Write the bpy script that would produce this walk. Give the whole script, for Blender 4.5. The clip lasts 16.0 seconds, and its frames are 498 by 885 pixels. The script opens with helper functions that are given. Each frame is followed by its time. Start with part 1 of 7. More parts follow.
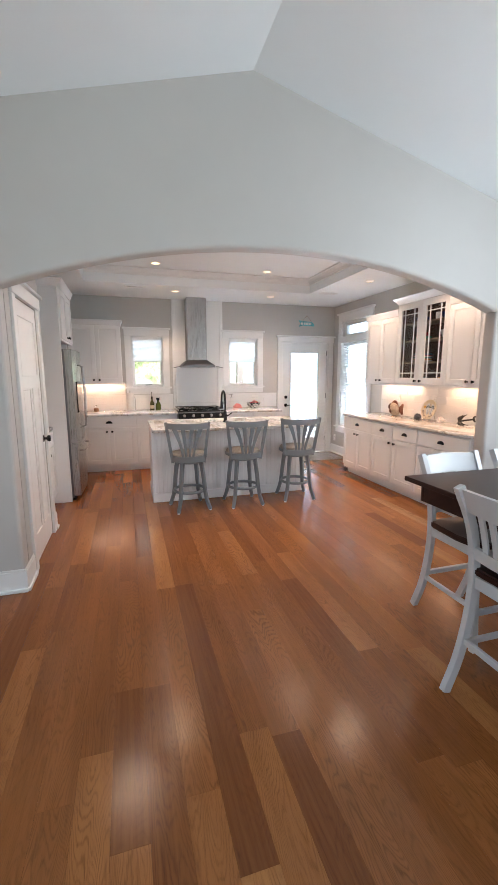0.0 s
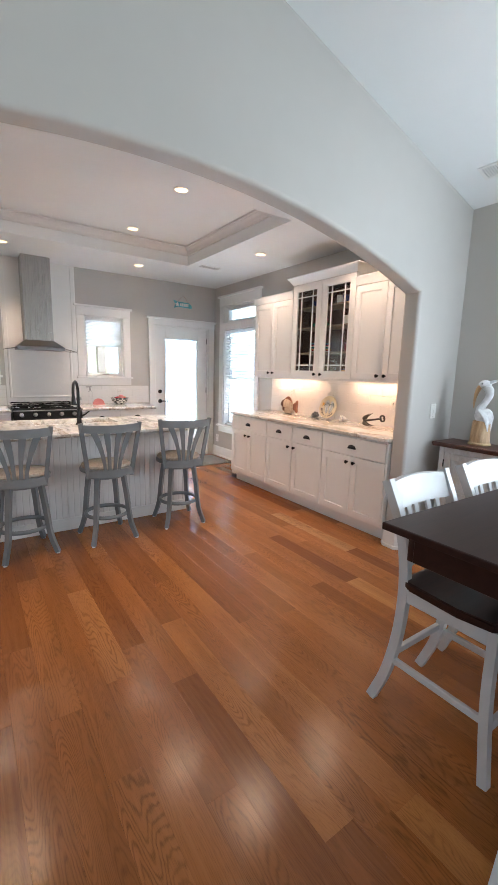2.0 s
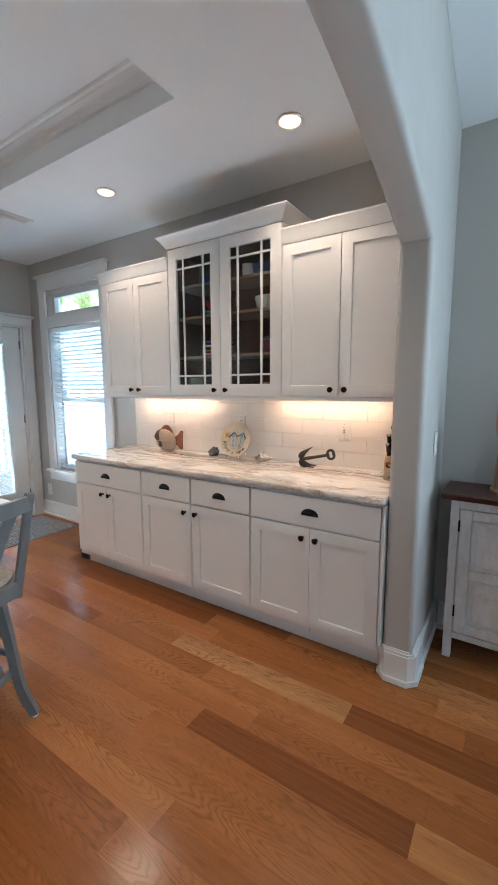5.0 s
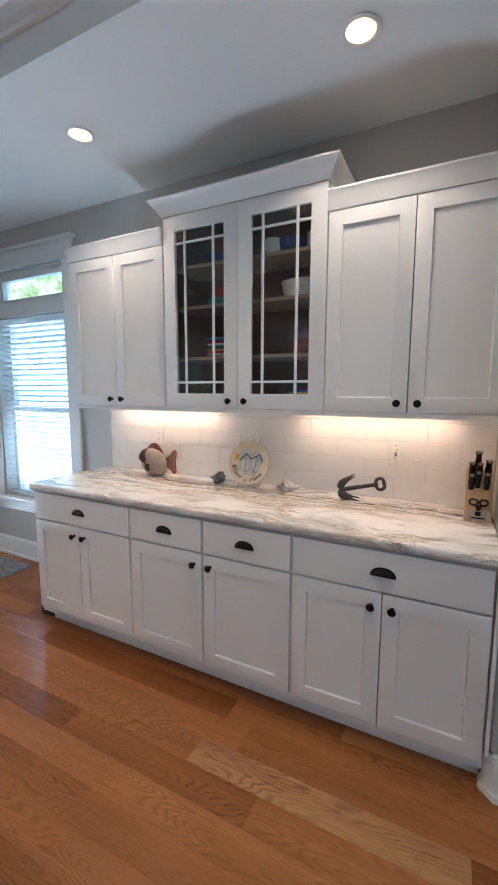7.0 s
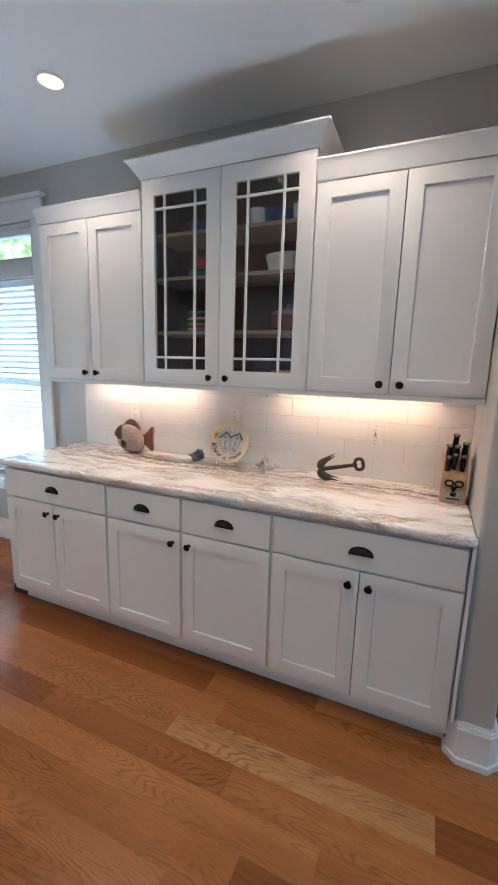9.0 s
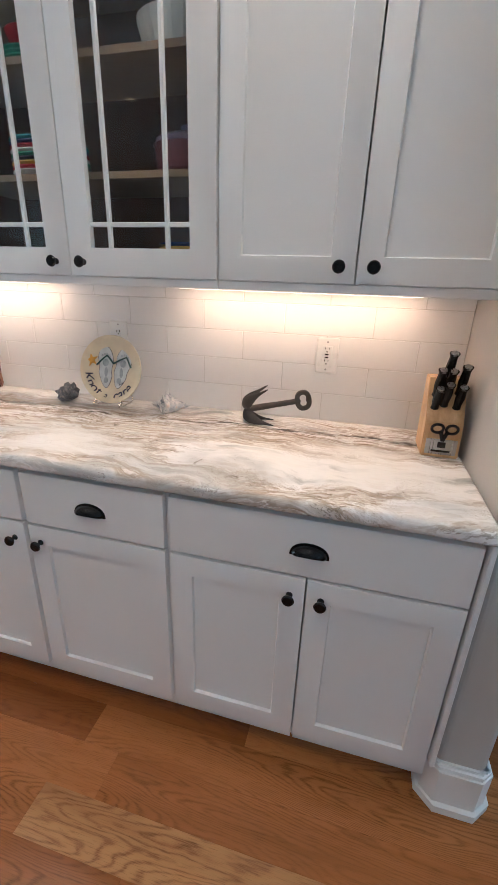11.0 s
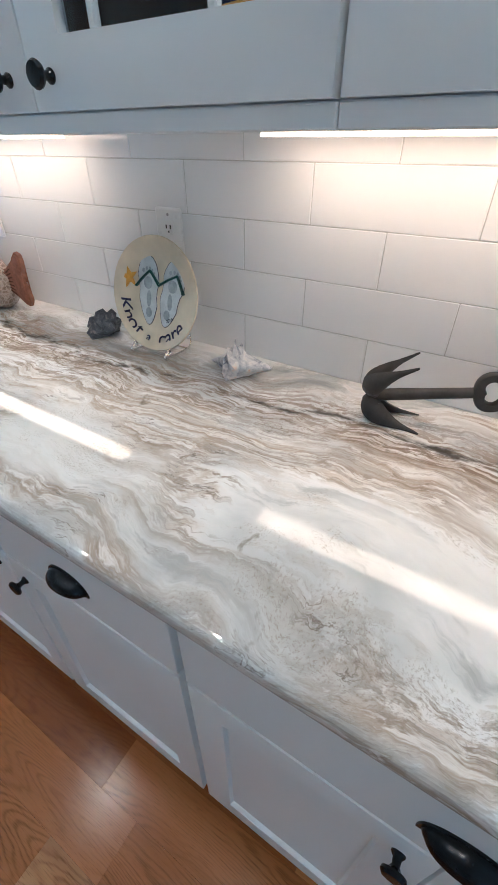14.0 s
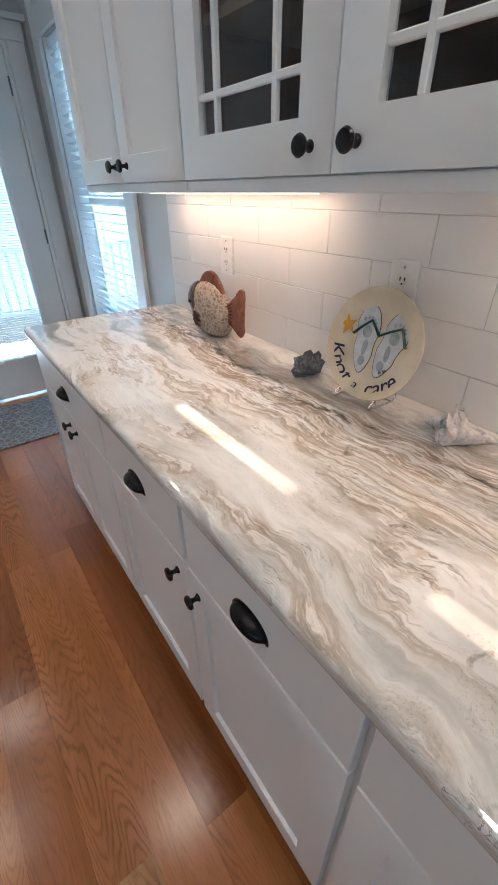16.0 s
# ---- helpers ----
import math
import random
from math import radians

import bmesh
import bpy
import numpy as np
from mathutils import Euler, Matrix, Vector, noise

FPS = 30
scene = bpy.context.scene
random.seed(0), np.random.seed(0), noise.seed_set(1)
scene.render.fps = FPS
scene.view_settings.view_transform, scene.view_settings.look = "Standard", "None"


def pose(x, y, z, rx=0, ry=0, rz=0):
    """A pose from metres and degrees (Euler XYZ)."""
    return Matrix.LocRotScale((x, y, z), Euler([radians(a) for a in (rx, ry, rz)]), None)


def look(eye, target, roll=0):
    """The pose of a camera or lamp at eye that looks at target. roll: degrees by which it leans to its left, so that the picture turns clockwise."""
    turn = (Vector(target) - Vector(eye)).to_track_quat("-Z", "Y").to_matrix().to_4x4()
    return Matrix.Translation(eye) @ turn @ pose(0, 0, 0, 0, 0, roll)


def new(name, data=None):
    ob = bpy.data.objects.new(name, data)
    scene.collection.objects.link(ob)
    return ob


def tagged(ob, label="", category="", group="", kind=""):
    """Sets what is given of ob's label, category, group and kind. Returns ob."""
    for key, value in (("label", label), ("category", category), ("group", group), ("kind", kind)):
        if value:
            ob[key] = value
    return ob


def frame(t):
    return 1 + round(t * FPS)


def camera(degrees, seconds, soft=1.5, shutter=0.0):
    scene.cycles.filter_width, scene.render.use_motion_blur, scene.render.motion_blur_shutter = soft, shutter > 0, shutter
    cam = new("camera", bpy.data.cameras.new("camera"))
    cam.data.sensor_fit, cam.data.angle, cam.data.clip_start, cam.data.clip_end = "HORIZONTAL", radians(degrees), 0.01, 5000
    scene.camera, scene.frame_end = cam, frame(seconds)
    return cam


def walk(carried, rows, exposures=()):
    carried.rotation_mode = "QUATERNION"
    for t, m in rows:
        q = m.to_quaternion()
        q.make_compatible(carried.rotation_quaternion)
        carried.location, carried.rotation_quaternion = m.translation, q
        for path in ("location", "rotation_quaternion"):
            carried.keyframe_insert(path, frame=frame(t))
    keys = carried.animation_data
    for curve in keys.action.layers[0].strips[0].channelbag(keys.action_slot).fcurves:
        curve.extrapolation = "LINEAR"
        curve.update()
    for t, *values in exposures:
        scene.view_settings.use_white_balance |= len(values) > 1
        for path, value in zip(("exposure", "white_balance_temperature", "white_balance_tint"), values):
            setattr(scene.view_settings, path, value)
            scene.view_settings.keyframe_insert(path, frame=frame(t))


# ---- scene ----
cam = camera(62.8, 16.0)
METRES, EYE, TILT, LEAN, TURN = 5.48, 1.498, 0.0, 0.0, -16.4
ROWS = [
    (0.0, 0.0, 0.0, 0.0, -0.02, -9.44, 0.09),
    (0.5, -0.0067, 0.036, -0.0031, -2.63, -10.1, -0.13),
    (1.0, -0.0159, 0.0843, -0.0039, -7.03, -10.37, -0.6),
    (1.5, -0.0071, 0.1437, -0.0101, -12.17, -10.21, -1.02),
    (2.0, 0.0034, 0.2052, -0.0126, -18.01, -9.89, -1.55),
    (2.5, 0.0102, 0.2651, -0.0118, -23.26, -9.57, -1.73),
    (3.0, 0.023, 0.3267, -0.0123, -27.92, -9.23, -1.5),
    (3.5, 0.0315, 0.3898, -0.0132, -32.28, -8.64, -1.01),
    (4.0, 0.0471, 0.4411, -0.0143, -35.59, -8.3, -0.53),
    (6.5, 0.1128, 0.638, -0.0055, -45.21, -7.11, 0.22),
    (7.0, 0.1102, 0.6631, -0.005, -46.62, -7.23, -0.18),
    (7.5, 0.1115, 0.6713, -0.0045, -47.33, -7.66, -0.52),
    (8.0, 0.1136, 0.6722, -0.0038, -47.92, -8.16, -0.89),
    (8.5, 0.1127, 0.6709, -0.0041, -48.6, -9.06, -1.32),
    (9.0, 0.1106, 0.6701, -0.004, -49.9, -10.46, -1.63),
    (9.5, 0.1138, 0.6745, -0.0095, -52.18, -12.65, -2.17),
    (10.0, 0.1412, 0.6861, -0.0162, -54.94, -15.12, -2.52),
    (12.5, 0.3332, 0.7847, -0.0289, -57.98, -32.54, -0.89),
    (13.0, 0.3410, 0.7878, -0.0298, -55.7, -36.7, -0.40),
    (13.5, 0.3420, 0.7902, -0.0282, -50.8, -38.3, 0.01),
    (14.0, 0.3325, 0.7963, -0.0278, -41.9, -36.4, 0.07),
    (14.5, 0.3224, 0.8035, -0.0267, -33.37, -34.17, 0.09),
    (15.0, 0.3174, 0.8102, -0.0258, -26.23, -32.92, 0.15),
    (15.5, 0.3155, 0.8147, -0.0251, -21.77, -32.13, 0.27),
    (16.0, 0.3164, 0.8165, -0.0254, -19.79, -31.69, 0.31),
]
walk(cam, [(t, pose(0, 0, EYE, TILT, LEAN, TURN) @ pose(METRES * x, METRES * y, METRES * z, 90 + pitch, roll, yaw)) for t, x, y, z, yaw, pitch, roll in ROWS],
     [(0.0, 0.34, 6900, 23), (4.0, -0.02, 6350, 15), (7.0, -0.31, 5500, 10), (9.0, -0.28, 5550, 11), (10.2, -0.19, 5550, 11), (12.3, -0.36, 4950, 6), (13.5, -0.50, 4750, 3), (14.5, -0.46, 4650, 1), (15.0, -0.46, 4700, 1), (16.0, -0.47, 5400, 9)])

# ---- light ----
world = bpy.data.worlds.new("sky")
scene.world = world
world.use_nodes = True
_nt = world.node_tree
_sky = _nt.nodes.new("ShaderNodeTexSky")
_sky.sky_type, _sky.sun_disc = "NISHITA", False
_sky.sun_elevation, _sky.sun_rotation = radians(58), radians(200)
_nt.links.new(_sky.outputs[0], _nt.nodes["Background"].inputs[0])
_nt.nodes["Background"].inputs[1].default_value = 0.12
sun = new("sun", bpy.data.lights.new("sun", "SUN"))
sun.data.energy, sun.data.angle, sun.data.color = 3.0, radians(0.6), (1.0, 0.95, 0.88)
sun.matrix_world = look((0, 0, 12), (1.5, 6, -1))


def area_lamp(name, eye, target, w, h, watts, colour):
    ob = new(name, bpy.data.lights.new(name, "AREA"))
    ob.data.shape, ob.data.size, ob.data.size_y = "RECTANGLE", w, h
    ob.data.energy, ob.data.color = watts, colour
    ob.matrix_world = look(eye, target)
    return ob


DAY = (0.69, 0.89, 1.0)
# two fill lamps at unseen, assumed windows, aimed at the kitchen cabinets
area_lamp("living_fill_light", (0.3, -3.30, 1.45), (2.6, 4.0, 1.2), 3.0, 2.0, 18, DAY)
area_lamp("side_fill_light", (-1.82, -0.6, 1.5), (3.1, 4.2, 1.0), 1.5, 1.3, 30, DAY)
area_lamp("dining_window_light", (3.77, 1.0, 1.58), (1.4, 2.6, 2.3), 1.3, 1.25, 68, DAY)
area_lamp("kitchen_window_light", (4.32, 6.42, 0.05), (2.6, 5.9, 2.7), 0.9, 0.5, 260, DAY)
area_lamp("door_light", (3.2, 7.80, 0.12), (2.6, 5.0, 2.7), 0.8, 0.3, 90, DAY)
area_lamp("back_window_light", (0.33, 7.62, 2.12), (0.33, 0, 0.6), 0.5, 0.4, 16, DAY)
area_lamp("back_window_light", (2.0, 7.62, 2.12), (2.0, 0, 0.6), 0.5, 0.4, 16, DAY)

# ---- materials ----


class Nodes:
    """A material under construction."""

    def __init__(self, name, colour=(0.8, 0.8, 0.8), rough=0.5, metal=0.0, **more):
        self.mat = bpy.data.materials.new(name)
        self.mat.use_nodes = True
        self.t = self.mat.node_tree
        self.b = self.t.nodes["Principled BSDF"]
        self.b.inputs["Base Color"].default_value = (*colour, 1)
        self.b.inputs["Roughness"].default_value = rough
        self.b.inputs["Metallic"].default_value = metal
        for k, v in more.items():
            self.b.inputs[k.replace("_", " ")].default_value = v

    def n(self, kind, ins=(), **props):
        node = self.t.nodes.new("ShaderNode" + kind)
        for k, v in props.items():
            setattr(node, k, v)
        for k, v in dict(ins).items():
            if isinstance(v, bpy.types.NodeSocket):
                self.t.links.new(v, node.inputs[k])
            else:
                node.inputs[k].default_value = v
        return node

    def to(self, socket, name):
        self.t.links.new(socket, self.b.inputs[name])

    def place(self):
        return self.n("NewGeometry").outputs["Position"]

    def own(self):
        return self.n("TexCoord").outputs["Object"]

    def scaled(self, vec, s, rot=(0, 0, 0)):
        return self.n("Mapping", {"Vector": vec, "Scale": s, "Rotation": rot}).outputs[0]

    def noise(self, vec, scale, detail=3.0, rough=0.5, dist=0.0, out=0):
        return self.n("TexNoise", {"Vector": vec, "Scale": scale, "Detail": detail, "Roughness": rough, "Distortion": dist}).outputs[out]

    def ramp(self, fac, stops):
        r = self.n("ValToRGB", {"Fac": fac})
        el = r.color_ramp.elements
        while len(el) < len(stops):
            el.new(0.5)
        for e, (p, c) in zip(el, stops):
            e.position, e.color = p, (*c, 1)
        return r.outputs[0]

    def mix(self, fac, a, b, mode="MIX"):
        m = self.n("Mix", data_type="RGBA", blend_type=mode)
        for k, v in ((0, fac), (6, a), (7, b)):
            if isinstance(v, bpy.types.NodeSocket):
                self.t.links.new(v, m.inputs[k])
            else:
                m.inputs[k].default_value = v if k == 0 else (*v, 1)
        return m.outputs[2]

    def math(self, op, a, b=0.0):
        m = self.n("Math", operation=op)
        for i, v in enumerate((a, b)):
            if isinstance(v, bpy.types.NodeSocket):
                self.t.links.new(v, m.inputs[i])
            else:
                m.inputs[i].default_value = v
        return m.outputs[0]

    def bump(self, height, strength, distance=0.002):
        self.to(self.n("Bump", {"Height": height, "Strength": strength, "Distance": distance}).outputs[0], "Normal")


def painted(name, colour, rough=0.45, vary=0.04, scale=3.0, relief=0.12, fine=180.0, **more):
    """Paint: faint cloudy tone and a fine roller or brush texture."""
    m = Nodes(name, colour, rough, **more)
    p = m.place()
    cloud = m.noise(p, scale, 4.0)
    dark = tuple(c * (1 - vary) for c in colour)
    light = tuple(min(1, c * (1 + vary)) for c in colour)
    m.to(m.ramp(cloud, [(0.3, dark), (0.7, light)]), "Base Color")
    m.to(m.ramp(m.noise(p, scale * 6, 3.0), [(0.3, (rough * 0.85,) * 3), (0.7, (min(1, rough * 1.15),) * 3)]), "Roughness")
    m.bump(m.noise(p, fine, 2.0), relief, 0.001)
    return m.mat


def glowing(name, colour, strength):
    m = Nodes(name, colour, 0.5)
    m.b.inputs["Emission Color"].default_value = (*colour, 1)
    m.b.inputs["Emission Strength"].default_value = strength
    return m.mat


WALL = painted("wall_paint", (0.52, 0.50, 0.475), 0.6, 0.03, 1.5, 0.25, 320)
CEIL = painted("ceiling_paint", (0.82, 0.85, 0.86), 0.8, 0.02, 1.2, 0.2, 260)
TRIM = painted("trim_paint", (0.80, 0.80, 0.79), 0.35, 0.02, 2.0, 0.05)
CAB = painted("cabinet_paint", (0.79, 0.79, 0.785), 0.36, 0.012, 1.2, 0.015, 300)
GROUT = painted("grout", (0.60, 0.58, 0.55), 0.8, 0.06, 9.0, 0.3)
TILE = painted("white_tile", (0.82, 0.81, 0.80), 0.09, 0.02, 4.0, 0.03, 30)
BLACK = painted("black_metal", (0.006, 0.006, 0.007), 0.24, 0.03, 30.0, 0.01, 300, Specular_IOR_Level=0.3)
STOOL = painted("grey_paint", (0.17, 0.185, 0.195), 0.42, 0.12, 9.0, 0.1)
CHAIR = painted("white_chair_paint", (0.54, 0.55, 0.56), 0.4, 0.05, 8.0, 0.1)
PLASTIC = painted("white_plastic", (0.80, 0.79, 0.77), 0.3, 0.01, 8.0, 0.02)


def blind_mat(name="blind_white", through_share=0.45):
    m = Nodes(name, (0.85, 0.86, 0.87), 0.5)
    tr = m.n("BsdfTranslucent", {"Color": (0.85, 0.87, 0.88, 1)})
    mx = m.n("MixShader", {0: through_share})
    m.t.links.new(m.b.outputs[0], mx.inputs[1])
    m.t.links.new(tr.outputs[0], mx.inputs[2])
    m.t.links.new(mx.outputs[0], m.t.nodes["Material Output"].inputs[0])
    return m.mat


BLIND = blind_mat()
RUBBER = painted("dark_rubber", (0.03, 0.03, 0.032), 0.7, 0.2, 30, 0.2)


def wood_floor(name, stops, bold=0.0):
    """Stained oak: a tone for each board, cathedral grain whose strength differs from board to board, pores and flecks."""
    m = Nodes(name, (0.3, 0.13, 0.05), 0.3, Specular_IOR_Level=0.32)
    rnd = m.n("ObjectInfo").outputs["Random"]
    isl = m.n("NewGeometry").outputs["Random Per Island"]
    r = m.math("FRACT", m.math("ADD", m.math("MULTIPLY", rnd, 7.31), m.math("MULTIPLY", isl, 3.7)))
    r2 = m.math("FRACT", m.math("MULTIPLY", r, 13.7))
    shift = m.n("CombineXYZ", {"X": m.math("MULTIPLY", r, 31.0), "Y": m.math("MULTIPLY", r, 57.0), "Z": 0.0}).outputs[0]
    p = m.n("VectorMath", {0: m.place(), 1: shift}, operation="ADD").outputs[0]
    tone = m.ramp(r, stops)
    cloud = m.noise(m.scaled(p, (9.0, 1.1, 1.0)), 1.0, 3.0, 0.55)
    tone = m.mix(m.ramp(cloud, [(0.32, (0.40,) * 3), (0.62, (0.0,) * 3)]), tone, (0.135, 0.041, 0.011))
    wob = m.noise(m.scaled(p, (30.0, 7.0, 1.0)), 1.0, 3.0, 0.5)
    warp = m.math("ADD", m.noise(m.scaled(p, (8.5, 0.95, 1.0)), 1.0, 1.2, 0.45), m.math("MULTIPLY", wob, 0.055))
    rings = m.math("ADD", m.math("MULTIPLY", m.math("SINE", m.math("MULTIPLY", warp, 245.0)), 0.5), 0.5)
    pores = m.noise(m.scaled(p, (480.0, 20.0, 1.0)), 1.0, 3.0, 0.6)
    streak = m.noise(m.scaled(p, (60.0, 1.6, 1.0)), 1.0, 3.0, 0.6)
    patch = m.ramp(m.noise(m.scaled(p, (6.0, 1.5, 1.0)), 1.0, 2.0), [(0.36, (0.25,) * 3), (0.62, (1.0,) * 3)])
    grain = m.math("MULTIPLY", m.math("POWER", rings, 3.0), m.ramp(pores, [(0.34, (0.35,) * 3), (0.56, (1.0,) * 3)]))
    grain = m.math("MULTIPLY", grain, patch)
    c = m.mix(m.math("MULTIPLY", grain, m.math("ADD", 0.42 + bold, m.math("MULTIPLY", r2, 0.26))), tone, (0.075, 0.023, 0.008))
    c = m.mix(m.ramp(pores, [(0.54, (0, 0, 0)), (0.70, (0.42,) * 3)]), c, (0.10, 0.034, 0.012))
    c = m.mix(m.ramp(streak, [(0.40, (0.0,) * 3), (0.75, (0.28,) * 3)]), c, (0.36, 0.140, 0.045))
    knot = m.ramp(m.noise(m.scaled(p, (9.0, 3.0, 1.0)), 1.0, 4.0, 0.6), [(0.70, (0.0,) * 3), (0.77, (0.6,) * 3)])
    c = m.mix(knot, c, (0.055, 0.020, 0.009))
    m.to(c, "Base Color")
    m.to(m.ramp(m.noise(m.place(), 3.0, 5.0, 0.65), [(0.3, (0.17,) * 3), (0.7, (0.25,) * 3)]), "Roughness")
    m.bump(m.math("ADD", m.math("MULTIPLY", pores, 0.5), m.math("ADD", m.noise(m.place(), 1.6, 2.0), m.math("MULTIPLY", rings, 0.12))), 0.10, 0.0015)
    return m.mat


FLOOR = wood_floor("oak_floor", [(0.0, (0.180, 0.056, 0.015)), (0.25, (0.240, 0.081, 0.022)), (0.62, (0.312, 0.113, 0.032)), (0.9, (0.39, 0.154, 0.047)), (1.0, (0.46, 0.205, 0.070))])
BLOND = wood_floor("blond_oak_floor", [(0.0, (0.37, 0.180, 0.066)), (1.0, (0.40, 0.198, 0.075))], 0.14)


def granite():
    """Polished stone: cloudy cream ground, sandy taupe bands of fine parallel lines along y, grey patches, one dark broken vein."""
    m = Nodes("veined_granite", (0.6, 0.55, 0.5), 0.12)
    p = m.place()

    def push(v, scale, amount, detail):
        n = m.noise(v, scale, detail, 0.55, 0.0, 1)
        n = m.n("VectorMath", {0: n, 1: (0.5, 0.5, 0.5)}, operation="SUBTRACT").outputs[0]
        n = m.n("VectorMath", {0: n, 1: amount}, operation="MULTIPLY").outputs[0]
        return m.n("VectorMath", {0: v, 1: n}, operation="ADD").outputs[0]
    p1 = push(p, 2.0, (0.20, 0.10, 0.2), 2.0)
    p2 = push(p1, 8.0, (0.055, 0.05, 0.04), 4.0)
    p3 = push(p2, 32.0, (0.008, 0.02, 0.008), 4.0)
    big = m.noise(m.scaled(p2, (6.4, 0.85, 6.4)), 1.0, 3.0, 0.5)
    mid = m.noise(m.scaled(p3, (26.0, 2.6, 26.0)), 1.0, 6.0, 0.62)
    fine = m.noise(m.scaled(p3, (110.0, 9.0, 110.0)), 1.0, 5.0, 0.68)
    mix = m.math("ADD", m.math("MULTIPLY", big, 0.62), m.math("ADD", m.math("MULTIPLY", mid, 0.30), m.math("MULTIPLY", fine, 0.08)))
    c = m.ramp(mix, [(0.375, (0.34, 0.355, 0.35)), (0.42, (0.54, 0.55, 0.54)), (0.45, (0.83, 0.825, 0.81)), (0.487, (0.90, 0.89, 0.875)), (0.515, (0.84, 0.81, 0.775)),
                     (0.532, (0.62, 0.55, 0.475)), (0.55, (0.82, 0.79, 0.745)), (0.572, (0.44, 0.365, 0.29)), (0.595, (0.64, 0.59, 0.53)), (0.625, (0.84, 0.82, 0.79)), (0.68, (0.46, 0.455, 0.445))])
    sand = m.ramp(big, [(0.48, (0.0,) * 3), (0.54, (1.0,) * 3), (0.60, (0.85,) * 3), (0.66, (0.1,) * 3)])
    lines = m.math("MULTIPLY", m.ramp(fine, [(0.50, (0.0,) * 3), (0.585, (0.8,) * 3), (0.66, (0.25,) * 3)]), sand)
    c = m.mix(lines, c, (0.29, 0.23, 0.17))
    soft = m.ramp(mid, [(0.53, (0.0,) * 3), (0.60, (0.34,) * 3), (0.66, (0.0,) * 3)])
    c = m.mix(soft, c, (0.46, 0.39, 0.32))
    cool = m.ramp(m.noise(m.scaled(p1, (5.0, 2.2, 5.0)), 1.0, 4.0, 0.6), [(0.53, (0.0,) * 3), (0.65, (0.6,) * 3)])
    c = m.mix(cool, c, (0.47, 0.49, 0.49))
    thin = m.math("ABSOLUTE", m.math("SUBTRACT", mid, 0.545))
    thin = m.math("MULTIPLY", m.ramp(thin, [(0.0, (0.9,) * 3), (0.012, (0.0,) * 3)]), m.ramp(m.noise(p1, 7.0, 4.0, 0.7), [(0.46, (0.0,) * 3), (0.58, (0.95,) * 3)]))
    thin = m.math("MULTIPLY", thin, m.ramp(big, [(0.47, (0.0,) * 3), (0.55, (1.0,) * 3)]))
    c = m.mix(thin, c, (0.15, 0.115, 0.08))
    clean = m.ramp(m.noise(m.scaled(p2, (4.6, 1.3, 4.6)), 1.0, 4.0, 0.55), [(0.50, (0.0,) * 3), (0.60, (0.82,) * 3)])
    c = m.mix(clean, c, m.mix(cool, (0.90, 0.89, 0.87), (0.66, 0.675, 0.67)))
    flow = m.n("SeparateXYZ", {0: push(push(p, 1.7, (0.16, 0.0, 0.0), 2.0), 7.0, (0.12, 0.0, 0.0), 8.0)}).outputs[0]
    band = m.math("ABSOLUTE", m.math("SUBTRACT", flow, 3.61))
    crack = m.noise(m.scaled(p, (30.0, 7.0, 30.0)), 1.0, 4.0, 0.7)
    halo = m.math("MULTIPLY", m.ramp(band, [(0.0, (0.9,) * 3), (0.10, (0.35,) * 3), (0.15, (0.0,) * 3)]), m.ramp(fine, [(0.45, (0.0,) * 3), (0.57, (1.0,) * 3)]))
    c = m.mix(halo, c, (0.26, 0.195, 0.14))
    line = m.math("MULTIPLY", m.ramp(band, [(0.003, (1,) * 3), (0.016, (0,) * 3)]), m.ramp(crack, [(0.42, (0.0,) * 3), (0.54, (0.95,) * 3)]))
    c = m.mix(line, c, (0.07, 0.065, 0.055))
    speck = m.ramp(m.noise(m.scaled(p2, (1.0, 0.6, 1.0)), 420.0, 3.0, 0.75), [(0.52, (0,) * 3), (0.64, (0.5,) * 3)])
    speck = m.math("MULTIPLY", speck, m.ramp(m.noise(m.scaled(p2, (1.0, 0.30, 1.0)), 13.0, 4.0, 0.65), [(0.50, (0,) * 3), (0.58, (1,) * 3)]))
    c = m.mix(speck, c, (0.26, 0.205, 0.15))
    blot = m.ramp(m.noise(p2, 11.0, 5.0, 0.7, 0.5), [(0.66, (0,) * 3), (0.74, (0.8,) * 3)])
    c = m.mix(blot, c, (0.20, 0.17, 0.12))
    m.to(c, "Base Color")
    m.to(m.ramp(m.noise(p, 40.0, 3.0), [(0.3, (0.03,) * 3), (0.7, (0.06,) * 3)]), "Roughness")
    return m.mat


GRANITE = granite()


def wood(name, dark, light, rough=0.35, scale=(40.0, 40.0, 4.0), **more):
    m = Nodes(name, light, rough, **more)
    p = m.own()
    g = m.noise(m.scaled(p, scale), 1.0, 4.0, 0.6, 0.6)
    m.to(m.ramp(g, [(0.3, dark), (0.7, light)]), "Base Color")
    m.bump(m.noise(m.scaled(p, tuple(4 * s for s in scale)), 1.0, 3.0), 0.15, 0.001)
    return m.mat


